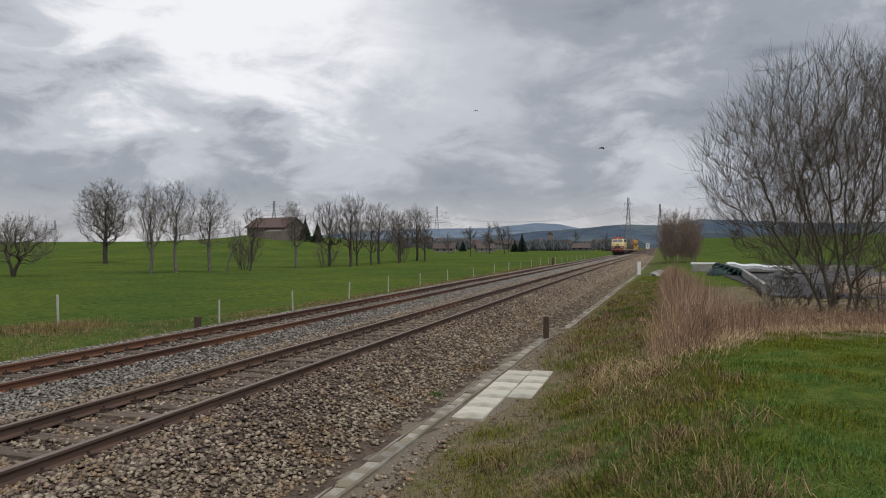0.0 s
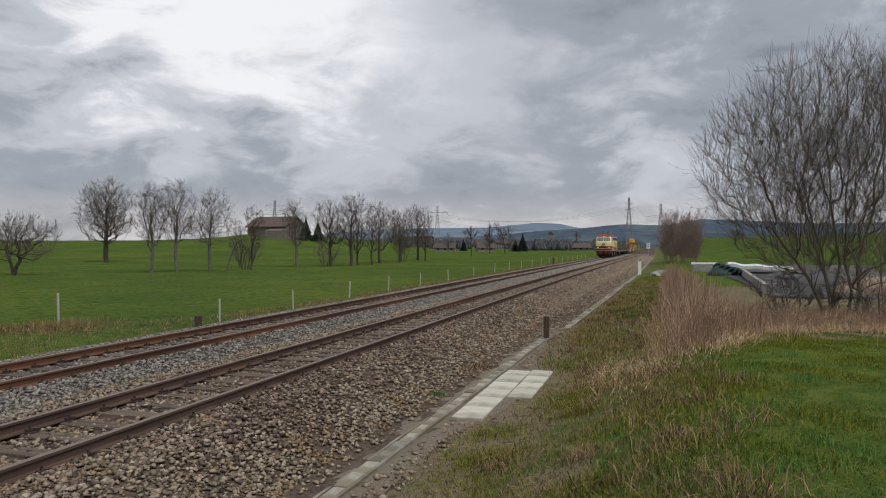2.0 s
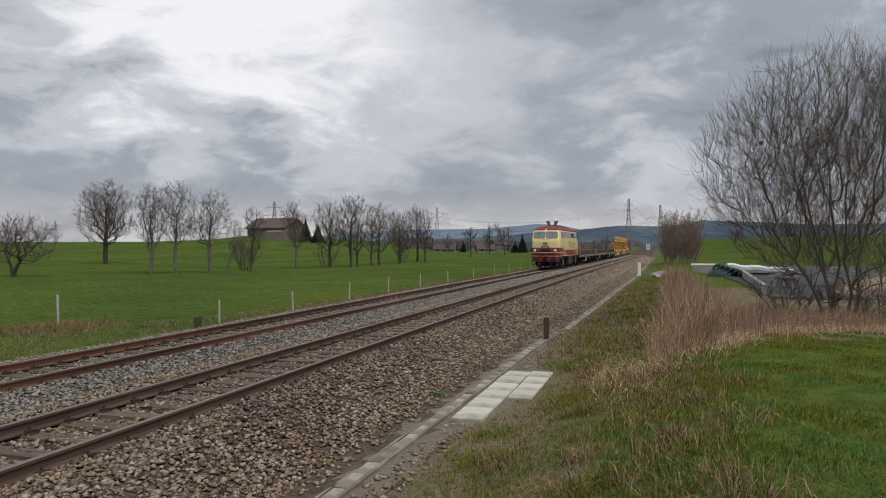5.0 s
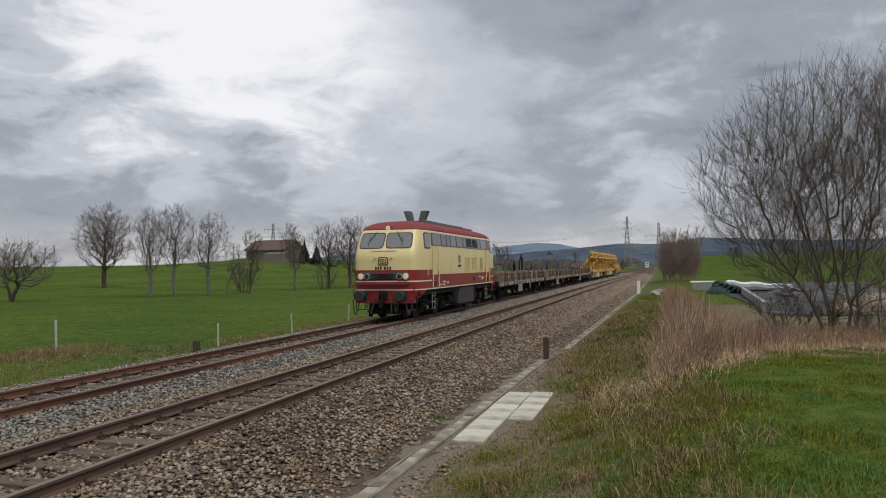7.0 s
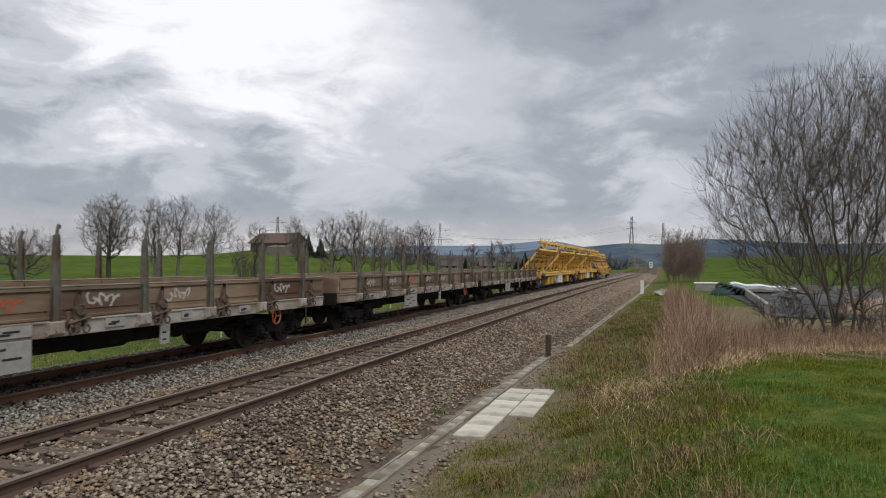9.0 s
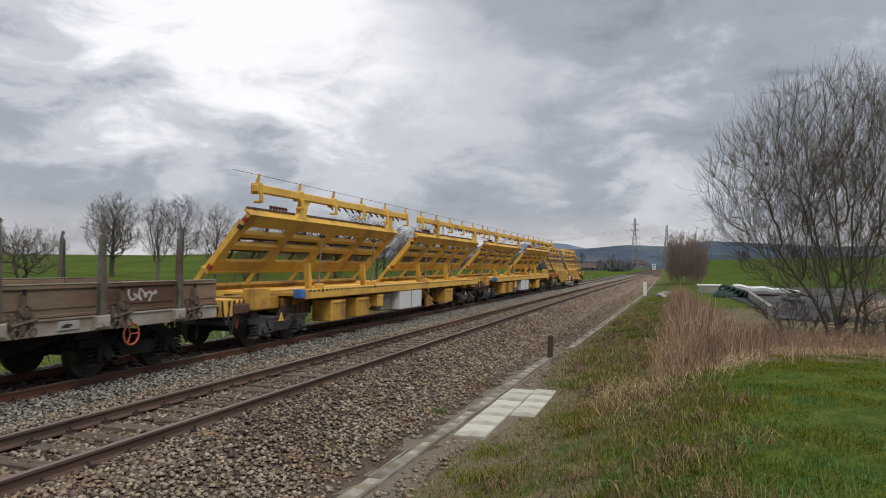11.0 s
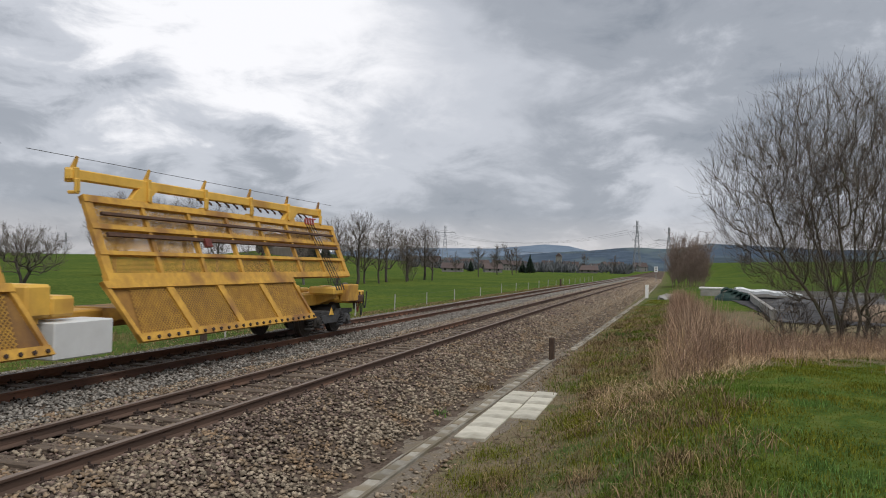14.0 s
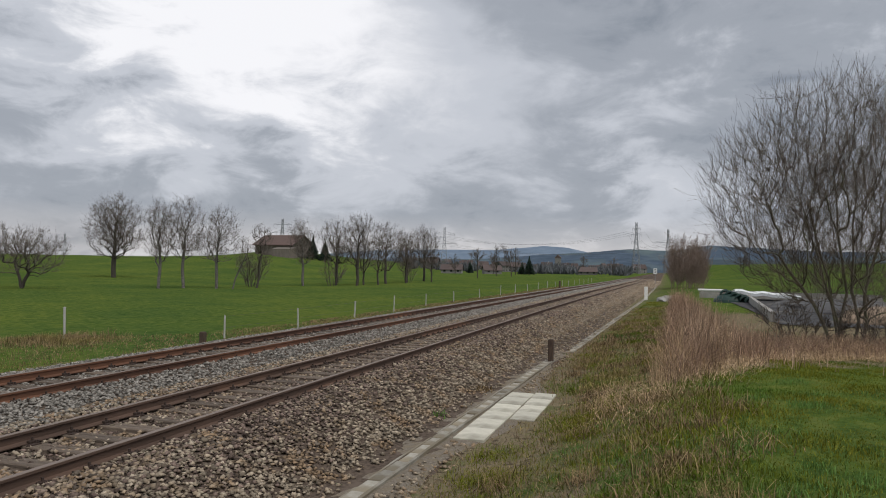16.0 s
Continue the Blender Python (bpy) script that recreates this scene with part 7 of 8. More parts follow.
    fan_tree("many_stemmed_tree", 8.9, 26.2, 63, "tall leafless tree with steep limbs at the yard's edge", "bare tree", [(0.1, 0, 6.0, 0, 0), (-1.1, 0.3, 5.4, -0.2, 0.1), (1.3, -0.2, 5.4, 0.3, 0)],
             [(-0.1, 0, 6.1, 3.0, 3.9), (0.4, 0, 7.5, 2.6, 2.6)], 1800, 0.0034, 1.6, alpha=0.34, droop=0.7, shoots=5, reach=0.72, low=0.3, rise=0.42, bark="bark_near", twig="twig_near", big=5.0, girth=0.44)
    low = dict(kids=(8, 5, 3), spread=0.6, len=0.5, bare=0.05, up=0.03, trunk=0.008, rmin=0.006, wob=0.14, bits=6)
    for x, y, h, s in ((6.6, 24.4, 2.6, 72), (8.4, 23.8, 2.4, 73), (4.4, 25.6, 2.0, 75), (10.2, 24.6, 2.6, 76)):
        bare_tree("thicket", x, y, h, s, "low thicket of bare brown twigs under the tree", "thicket", low, [(0.6 * math.cos(a), 0.5 * math.sin(a), 0.5 * math.cos(a), 0.4 * math.sin(a), 0.7 + 0.3 * math.sin(5 * a)) for a in np.arange(0, 6.2, 0.7)], "twig_near", "twig_near", group="thickets under the tree")


build_trees()


# ---- grasses ----
def blades(name, label, cat, material, x, y, h, w, seed, lean=0.35, lift=0.0):
    """Thin bent blades, one mesh."""
    rnd = np.random.RandomState(seed)
    n = len(x)
    z = ground_z(x, y) - 0.02 + lift
    a, la, lm = rnd.uniform(0, 6.283, n), rnd.uniform(0, 6.283, n), np.abs(rnd.normal(0, lean, n)) * h
    wx, wy = np.cos(a) * w / 2, np.sin(a) * w / 2
    lx, ly = np.cos(la) * lm, np.sin(la) * lm
    V = np.zeros((n, 5, 3))
    V[:, 0] = np.stack([x - wx, y - wy, z], 1)
    V[:, 1] = np.stack([x + wx, y + wy, z], 1)
    V[:, 2] = np.stack([x + wx * 0.7 + lx * 0.35, y + wy * 0.7 + ly * 0.35, z + h * 0.6], 1)
    V[:, 3] = np.stack([x - wx * 0.7 + lx * 0.35, y - wy * 0.7 + ly * 0.35, z + h * 0.6], 1)
    drop = np.clip(1 - (lm / np.maximum(h, 1e-3)) ** 2 * 0.35, 0.35, 1)
    V[:, 4] = np.stack([x + lx, y + ly, z + h * drop], 1)
    i = (np.arange(n) * 5)[:, None]
    F = np.concatenate([i + np.array([[0, 1, 2]]), i + np.array([[0, 2, 3]]), i + np.array([[3, 2, 4]])], 1).reshape(-1, 3)
    me = bpy.data.meshes.new(name)
    me.vertices.add(n * 5)
    me.vertices.foreach_set("co", V.reshape(-1))
    me.loops.add(F.size)
    me.loops.foreach_set("vertex_index", F.reshape(-1))
    me.polygons.add(len(F))
    me.polygons.foreach_set("loop_start", np.arange(len(F)) * 3)
    me.update()
    me.materials.append(material)
    return tagged(new(name, me), label, cat, kind="stuff")


def reed_edge(x):
    return np.interp(x, [-0.6, 0.1, 0.8, 1.6, 3.2, 5.4, 9, 14], [13.0, 13.1, 14.2, 16.6, 19.3, 19.9, 20.5, 21.5])


def build_grasses():
    rnd = np.random.RandomState(9)
    # lawn
    n = 250000
    x, y = rnd.uniform(-2.6, 10.5, n), 3.2 + 17.5 * rnd.uniform(0, 1, n) ** 1.3
    keep = (y < reed_edge(x) + 0.6) & (x > -2.2 + 0.6 * np.sin(y * 1.1) * 0.5) & (rnd.uniform(0, 1, n) < np.clip((x + 2.3) / 1.6, 0.15, 1))
    x, y = x[keep], y[keep]
    tuft = 0.5 + 0.5 * np.sin(x * 2.3 + 1.1 * np.sin(y * 1.7)) * np.sin(y * 1.9 + x)
    h = (0.032 + 0.055 * tuft ** 2) * rnd.uniform(0.6, 1.3, len(x))
    blades("lawn_grass", "short green lawn grass with darker tufts", "grass", M["grass"], x, y, h, 0.0055 + 0.0005 * y, 1, 0.75)
    # taller tufts in the lawn
    cx, cy = rnd.uniform(-1.2, 3.5, 38), rnd.uniform(5.5, 13, 38)
    x = np.repeat(cx, 130) + rnd.normal(0, 0.14, 38 * 130)
    y = np.repeat(cy, 130) + rnd.normal(0, 0.14, 38 * 130)
    blades("grass_tufts", "taller dark green grass tufts in the lawn", "grass", M["leaf_weed"], x, y, rnd.uniform(0.05, 0.13, len(x)), 0.009, 2, 0.7)
    # dry reeds
    n = 30000
    x = rnd.uniform(-0.5, 13, n)
    y = reed_edge(x) + 0.5 * np.sin(x * 2.7) + rnd.exponential(1.0, n) * np.interp(x, [0, 1.5, 4, 13], [2.6, 2.4, 1.6, 1.2])
    edge = np.clip((y - reed_edge(x)) / 1.6, 0.10, 1)
    clump = np.clip(0.5 + 0.8 * np.sin(x * 3.1 + 1.7 * np.sin(y * 1.3)) * np.sin(y * 2.1 + x * 0.7 + np.sin(x * 5.3)), 0.02, 1.2)
    keep = (y < 34) & (x > 0.0 + 0.012 * (y - 13) + 0.35 * np.sin(y * 2.0)) & (rnd.uniform(0, 1, n) < 0.3 + 0.7 * clump)
    h = (0.14 + 0.78 * edge * clump * (0.55 + 0.55 * np.sin(x * 0.9 + 1.0) ** 2)) * rnd.uniform(0.45, 1.35, n)
    h *= np.interp(x, [0.5, 2.0, 4.0, 13.0], [1.15, 0.85, 0.62, 0.70])
    x, y, h = x[keep], y[keep], h[keep]
    blades("dry_reeds", "tall dry straw-coloured reeds and grass", "reeds", M["reed"], x, y, h, 0.0085, 3, 0.75)
    n = 21000
    x, y = 0.25 + rnd.exponential(0.55, n), rnd.uniform(15, 52, n)
    clump = np.clip(0.62 + 0.55 * np.sin(x * 2.3 + 0.9 * y) * np.sin(0.55 * y - x + 1.0) + 0.25 * np.sin(y * 2.3), 0.12, 1.3)
    keep = (x < 4.5) & (rnd.uniform(0, 1, n) < 0.25 + clump) & (x > 0.3 + 0.3 * np.sin(y * 0.9))
    x, y, clump = x[keep], y[keep], clump[keep]
    h = np.interp(x, [0, 0.5, 1.6, 3.0, 5], [0.6, 1.35, 1.25, 0.55, 0.3]) * clump * rnd.uniform(0.5, 1.2, len(x))
    blades("dry_reeds_behind", "tall brown dead grass and reeds along the bank", "reeds", M["reed_brown"], x, y, h, 0.013, 4, 0.45)
    # a tangle of brown stems arching through the reeds, and straw lying at their feet
    segs = []
    for k in range(2100):
        px = rnd.uniform(0.1, 11)
        py = float(reed_edge(px)) + rnd.uniform(-0.2, 5.5)
        hh, aa, ll = rnd.uniform(0.35, 1.25) * float(np.interp(px, [0.5, 2.2, 4, 11], [1.0, 0.62, 0.55, 0.75])), rnd.uniform(0, 6.283), rnd.uniform(0.1, 0.8)
        g0 = gz(px, py)
        pts = [(px + ll * hh * f * f * math.cos(aa), py + ll * hh * f * f * math.sin(aa), g0 + hh * (f - 0.35 * ll * f * f)) for f in (0, 0.35, 0.7, 1.0)]
        for q in range(3):
            segs.append((*pts[q], *pts[q + 1], 0.006 - 0.0014 * q, 0.0046 - 0.0014 * q))
        for q in range(2):
            s, aa = pts[1 + q], aa + rnd.uniform(1, 5)
            segs.append((*s, s[0] + 0.2 * math.cos(aa), s[1] + 0.2 * math.sin(aa), s[2] + rnd.uniform(0.05, 0.22), 0.0035, 0.002))
    tagged(tubes("dry_stems", segs, 3, M["stem_brown"], None), "tangled brown dead stems among the reeds", "dry stems", kind="stuff")
    n = 11000
    x = rnd.uniform(-1.2, 11, n)
    y = reed_edge(x) + rnd.normal(0.2, 0.55, n) * np.where(x < 2, 1.9, 1.0) + 0.5 * np.sin(x * 3.3)
    blades("fallen_straw", "pale straw lying at the foot of the reeds", "dry grass", M["reed"], x, y, rnd.uniform(0.05, 0.34, n), 0.0085, 31, 2.0)
    # matted dead grass on the bank and along the trough
    n = 62000
    x, y = rnd.uniform(-3.1, 0.9, n), 4.0 + 50 * rnd.uniform(0, 1, n) ** 1.7
    p = 0.5 + 0.5 * np.sin(x * 1.9 + 0.6 * y) * np.sin(0.8 * y - x)
    keep = (rnd.uniform(0, 1, n) < 0.25 + 0.75 * p) & (x > -3.05 + 0.025 * np.maximum(y - 22, 0)) & ~((x < -2.62) & (y > 10.9) & (y < 15.8)) & ~((x < -2.12) & (y > 12.75) & (y < 15.8)) & (x < 0.6 + 0.2 * np.sin(y))
    x, y = x[keep], y[keep]
    blades("dead_grass", "matted dead grass on the bank", "dry grass", M["dead_grass"], x, y, rnd.uniform(0.03, 0.14, len(x)), 0.0055 + 0.0004 * y, 5, 1.5)
    n = 46000
    x, y = rnd.uniform(-2.9, 0.8, n), 4.5 + 60 * rnd.uniform(0, 1, n) ** 1.6
    p = 0.5 + 0.5 * np.sin(x * 1.7 - 0.5 * y) * np.sin(0.9 * y + x * 1.3)
    keep = (rnd.uniform(0, 1, n) < p) & (x > -2.7 + 0.03 * np.maximum(y - 22, 0)) & ~((x < -2.0) & (y > 10.9) & (y < 15.8))
    x, y = x[keep], y[keep]
    blades("bank_grass", "green grass growing through the dead grass", "grass", M["grass"], x, y, rnd.uniform(0.03, 0.13, len(x)), 0.0065 + 0.0005 * y, 6, 0.8)
    # tussocks on the bank: straw, and green
    for name, label, mt, m, seed, hh in (("straw_tussocks", "straw-coloured grass tussocks on the bank", M["dead_grass"], 120, 41, 0.28), ("green_tussocks", "green grass tussocks on the bank", M["grass"], 110, 42, 0.20)):
        cx = rnd.uniform(-2.6, 1.0, m)
        cy = 5.5 + 36 * rnd.uniform(0, 1, m) ** 1.4
        ok = (cx > -2.4 + 0.03 * np.maximum(cy - 22, 0)) & ~((cx < -1.8) & (cy > 10.5) & (cy < 16.2))
        cx, cy = cx[ok], cy[ok]
        rr = np.repeat(rnd.uniform(0.10, 0.30, len(cx)), 150)
        x, y = np.repeat(cx, 150) + rnd.normal(0, 1, 150 * len(cx)) * rr, np.repeat(cy, 150) + rnd.normal(0, 1, 150 * len(cx)) * rr
        blades(name, label, "grass", mt, x, y, rnd.uniform(0.05, hh, len(x)), 0.0065 + 0.0004 * y, seed, 1.1)
    # verge on the far side
    n = 52000
    y = 12 + 110 * rnd.uniform(0, 1, n) ** 1.8
    x = rnd.uniform(-24, -14.4, n)
    lim = np.interp(y, [12, 20, 26, 40, 120], [-26, -24, -18.6, -18.4, -18.2])
    x = lim + (x + 24) / 9.6 * (-14.3 - lim)
    keep = rnd.uniform(0, 1, n) < 0.35 + 0.65 * np.sin(x * 0.9 + y * 0.5) ** 2
    x, y = (x + bend(y))[keep], y[keep]
    blades("verge_grass", "straw-coloured grass on the far verge", "dry grass", M["dead_grass"], x, y, rnd.uniform(0.04, 0.16, len(x)) * np.where(np.hypot(x + 22.5, y - 22) < 3, 1.9, 1.0), 0.008 + 0.0004 * y, 7, 1.0)
    n = 3800
    x, y = -21.6 + rnd.normal(0, 1.5, n), 21.4 + rnd.normal(0, 1.1, n)
    blades("verge_tussocks", "pale dead grass round the fence post", "dry grass", M["dead_grass"], x, y, rnd.uniform(0.08, 0.42, n) * np.exp(-((x + 22.0) / 1.8) ** 2) + 0.05, 0.013, 44, 0.9)
    # weeds in the ballast
    for k, (cx, cy, r) in enumerate(((-4.05, 12.6, 0.20), (-4.3, 8.2, 0.22), (-3.9, 15.6, 0.18), (-4.9, 7.0, 0.14), (-4.5, 10.2, 0.10))):
        m = 160
        x, y = cx + rnd.normal(0, r * 0.6, m), cy + rnd.normal(0, r * 0.6, m)
        blades("weed", "small green weed growing at the foot of the ballast", "weed", M["leaf_weed"] if k != 2 else M["dead_grass"], x, y, rnd.uniform(0.06, 0.2, m), 0.03, 20 + k, 0.8, lift=0.05)


build_grasses()


# ---- the yard on the right ----
def build_yard():
    bm = bmesh.new()
    n = 14
    verts = [[bm.verts.new((5.2 + 26 * i / n, 37 + 36 * j / n, gz(5.2 + 26 * i / n, 37 + 36 * j / n) + 0.05)) for i in range(n + 1)] for j in range(n + 1)]
    for j in range(n):
        for i in range(n):
            bm.faces.new((verts[j][i], verts[j][i + 1], verts[j + 1][i + 1], verts[j + 1][i]))
    tagged(part("yard", done(bm), M["yard"]), "dark asphalt farm yard", "yard", kind="structure")
    for k, (x0, y0, x1, y1, h) in enumerate(((5.2, 39.0, 7.0, 68.0, 0.55), (3.2, 72.5, 18.0, 70.0, 0.75), (9.5, 44.0, 22.0, 41.5, 0.8))):
        bm = bmesh.new()
        d = Vector((x1 - x0, y1 - y0, 0)).normalized()
        s = Vector((-d.y, d.x, 0)) * 0.12
        z = gz((x0 + x1) / 2, (y0 + y1) / 2)
        prism(bm, [(x0 + s.x, y0 + s.y), (x1 + s.x, y1 + s.y), (x1 - s.x, y1 - s.y), (x0 - s.x, y0 - s.y)], "z", z - 0.4, z + h)
        tagged(part("concrete_wall", done(bm), M["wall_concrete"]), "low grey concrete wall of the silage yard", "wall", "walls of the yard")

    def heap(name, x, y, sx, sy, h, material, label, cat, seed, flat=0.0):
        bm = bmesh.new()
        bmesh.ops.create_icosphere(bm, subdivisions=4, radius=1.0)
        for v in bm.verts:
            k = 1 + 0.14 * noise.noise(v.co * 2.2 + Vector((seed, 0, 0))) + 0.05 * noise.noise(v.co * 7 + Vector((0, seed, 0)))
            zz = max(v.co.z, -0.15)
            v.co = Vector((v.co.x * sx * k, v.co.y * sy * k, (min(zz, 1 - flat)) * h * k))
        ob = part(name, bm, material, smooth=True)
        ob.location = (x, y, gz(x, y))
        tagged(ob, label, cat)
    heap("silage_mound", 13.5, 56.0, 6.0, 11.0, 0.6, M["tarp_grey"], "long mound covered with grey sheeting", "silage mound", 3.0, 0.35)
    heap("soil_mound", 13.0, 41.0, 4.6, 2.2, 1.0, M["soil"], "brown heap of earth behind the tree", "soil mound", 5.0, 0.2)
    heap("pale_mound", 17.0, 47.0, 5.0, 4.0, 1.3, M["soil"], "pale mound behind the tree", "mound", 8.0, 0.3)
    # folded green tarpaulins
    tp = tagged(empty("tarpaulin_pile", 5.3, 64.0, gz(5.3, 64.0)), "pile of folded dark green tarpaulins on the yard wall", "tarpaulin pile")
    tp.scale = (0.74, 0.74, 0.86)
    rnd = random.Random(3)
    for k in range(6):
        bm = bmesh.new()
        m, L = 12, 2.3 - 0.1 * k
        rows = []
        x0 = -1.2 + 0.5 * k
        for i in range(m + 1):
            a = i / m
            zt = 0.95 - 0.12 * k + 0.34 * math.sin(a * math.pi) + rnd.uniform(-0.02, 0.02)
            rows.append([bm.verts.new((x0 + L * 0.5 * a + dx, dy - 0.35 * k, max(zt + dz, 0.0))) for dx, dy, dz in ((0, -0.35, 0), (0.02, -0.40, -0.16), (0, -0.2, -0.30), (0, 0.25, -0.30), (0, 0.35, 0))])
        for a, b in zip(rows, rows[1:]):
            for i in range(4):
                bm.faces.new((a[i], a[i + 1], b[i + 1], b[i]))
            bm.faces.new((a[4], a[0], b[0], b[4]))
        bm.faces.new(rows[0])
        bm.faces.new(rows[-1][::-1])
        part("tarpaulin_fold", done(bm), M["tarp_green"], tp)
    bm = bmesh.new()
    bmesh.ops.create_icosphere(bm, subdivisions=3, radius=1.0)
    for v in bm.verts:
        v.co = Vector((v.co.x * 1.9, v.co.y * 1.4, max(v.co.z, -0.2) * 0.9 * (1 + 0.1 * noise.noise(v.co * 3))))
    part("heap_cover", bm, M["tarp_green"], tp)
    bm = bmesh.new()
    n = 24
    top, bot = [], []
    for i in range(n + 1):
        a = i / n
        x, y = 6.0 + 5.2 * a, 69.5 - 0.8 * a
        z = 0.82 - 0.30 * a + 0.10 * math.sin(a * 17) * (1 - a)
        top.append([bm.verts.new((x, y + d, z + 0.14 * (1 - (d / 1.3) ** 2))) for d in (-1.3, -0.6, 0, 0.6, 1.3)])
    for a, b in zip(top, top[1:]):
        for i in range(4):
            bm.faces.new((a[i], a[i + 1], b[i + 1], b[i]))
    ob = part("white_sheet", done(bm), M["tarp_white"])
    ob.location = (0, 0, gz(8, 69))
    sol = ob.modifiers.new("thick", "SOLIDIFY")
    sol.thickness = 0.25
    tagged(ob, "white plastic sheet over the silage heap", "plastic sheet")
    bm = bmesh.new()
    cyl(bm, (3.0, 71.0, gz(3, 71) + 0.75), (5.2, 70.5, gz(5, 70) + 0.78), 0.12, seg=10)
    ob = part("concrete_pipe", done(bm), M["post_white"])
    tagged(ob, "pale pipe lying on the yard wall", "pipe")


build_yard()


# ---- buildings ----
def gable_house(name, x, y, turn, L, W, eave, ridge, wall, roof, label, cat, group="", over=0.5, windows=True):
    h = empty(name, x, y, gz(x, y) - 0.2)
    h.rotation_euler = (0, 0, radians(turn))
    bm = bmesh.new()
    prism(bm, [(-W / 2, -1.0), (W / 2, -1.0), (W / 2, eave), (0, ridge - 0.15), (-W / 2, eave)], "x", -L / 2, L / 2)
    part("wall", done(bm), wall, h)
    bm = bmesh.new()
    k = (ridge - eave) / (W / 2)
    prism(bm, [(-W / 2 - over, eave - over * k + 0.12), (0, ridge + 0.12), (W / 2 + over, eave - over * k + 0.12), (W / 2 + over, eave - over * k - 0.1), (0, ridge - 0.1), (-W / 2 - over, eave - over * k - 0.1)], "x", -L / 2 - over, L / 2 + over)
    rf = part("roof", done(bm), roof, h)
    bm = bmesh.new()
    box(bm, L * 0.2 - 0.35, L * 0.2 + 0.35, -0.35, 0.35, ridge - 0.6, ridge + 0.9)
    part("chimney", done(bm), wall, rf) if windows else bm.free()
    if windows:
        nx = max(2, int(L / 3.2))
        for sgn in (-1, 1):
            for i in range(nx):
                for z in ([1.0, 3.6] if eave > 4.5 else [1.0]):
                    bm = bmesh.new()
                    xx = -L / 2 + L * (i + 0.5) / nx
                    box(bm, xx - 0.55, xx + 0.55, sgn * W / 2 - 0.04, sgn * W / 2 + 0.04, z, z + 1.35)
                    part("window", done(bm), M["house_window"], h)
            bm = bmesh.new()
            box(bm, sgn * L / 2 - 0.04, sgn * L / 2 + 0.04, -0.6, 0.6, eave - 0.2, eave + 1.1)
            part("window", done(bm), M["house_window"], h)
    return tagged(h, label, cat, group)


def build_buildings():
    b = gable_house("barn", -124.6, 216.2, -6, 15.0, 12.0, 3.9, 7.0, M["barn_wall"], M["barn_roof"], "weathered wooden barn with a red-brown roof on the hill", "barn", over=0.8, windows=False)
    bm = bmesh.new()
    box(bm, -2.0, 2.0, -5.56, -5.44, 0.2, 3.2, 0.02)
    part("barn_door", done(bm), M["bark"], b)
    bm = bmesh.new()
    prism(bm, [(-5.5, -1.0), (-9.5, -1.0), (-9.5, 2.2), (-5.5, 3.0)], "x", 2.0, 9.0)
    part("lean_to", done(bm), M["barn_wall"], b)
    rnd = random.Random(12)
    # the town in the valley
    for k in range(54):
        f = rnd.random()
        u = rnd.uniform(-0.045, 0.285)
        dep = rnd.uniform(540, 680) + 400 * f
        lat = u * dep
        x, y = dep * FWD[0] + lat * SIDE[0], dep * FWD[1] + lat * SIDE[1]
        if abs(x + 9) < 16:
            continue
        big = rnd.random() < 0.07
        gable_house("house", x, y, rnd.choice((0, 90, 20, 70, -30)) + rnd.uniform(-10, 10), rnd.uniform(16, 26) if big else rnd.uniform(9, 14), rnd.uniform(9, 13) if big else rnd.uniform(8, 10),
                    rnd.uniform(3.5, 6.0), rnd.uniform(8.0, 10.5), M["barn_wall"] if big else M["house_wall"], M["roof_tile"], "distant town house with a tiled gable roof" if not big else "distant long farm building with a tiled roof",
                    "house", "houses of the town")
    for x, y, L, t in ((-100, 335, 16, 10), (-84, 352, 14, 25), (-43, 415, 17, 12)):
        gable_house("farmhouse", x, y, t, L * 0.62, 6.8, 2.3, 4.6, M["house_wall"], M["roof_tile"], "low farmhouse with a dark red roof behind the field", "farmhouse")
    ch = empty("church", -92, 640, gz(-92, 640))
    bm = bmesh.new()
    box(bm, -2.5, 2.5, -2.5, 2.5, -1, 13, 0.1)
    part("tower", done(bm), M["house_wall"], ch)
    bm = bmesh.new()
    prism(bm, [(-3, 13), (3, 13), (0, 16)], "y", -2.8, 2.8)
    part("tower_roof", done(bm), M["roof_tile"], ch)
    tagged(ch, "small white church tower with a saddle roof in the town", "church")


build_buildings()


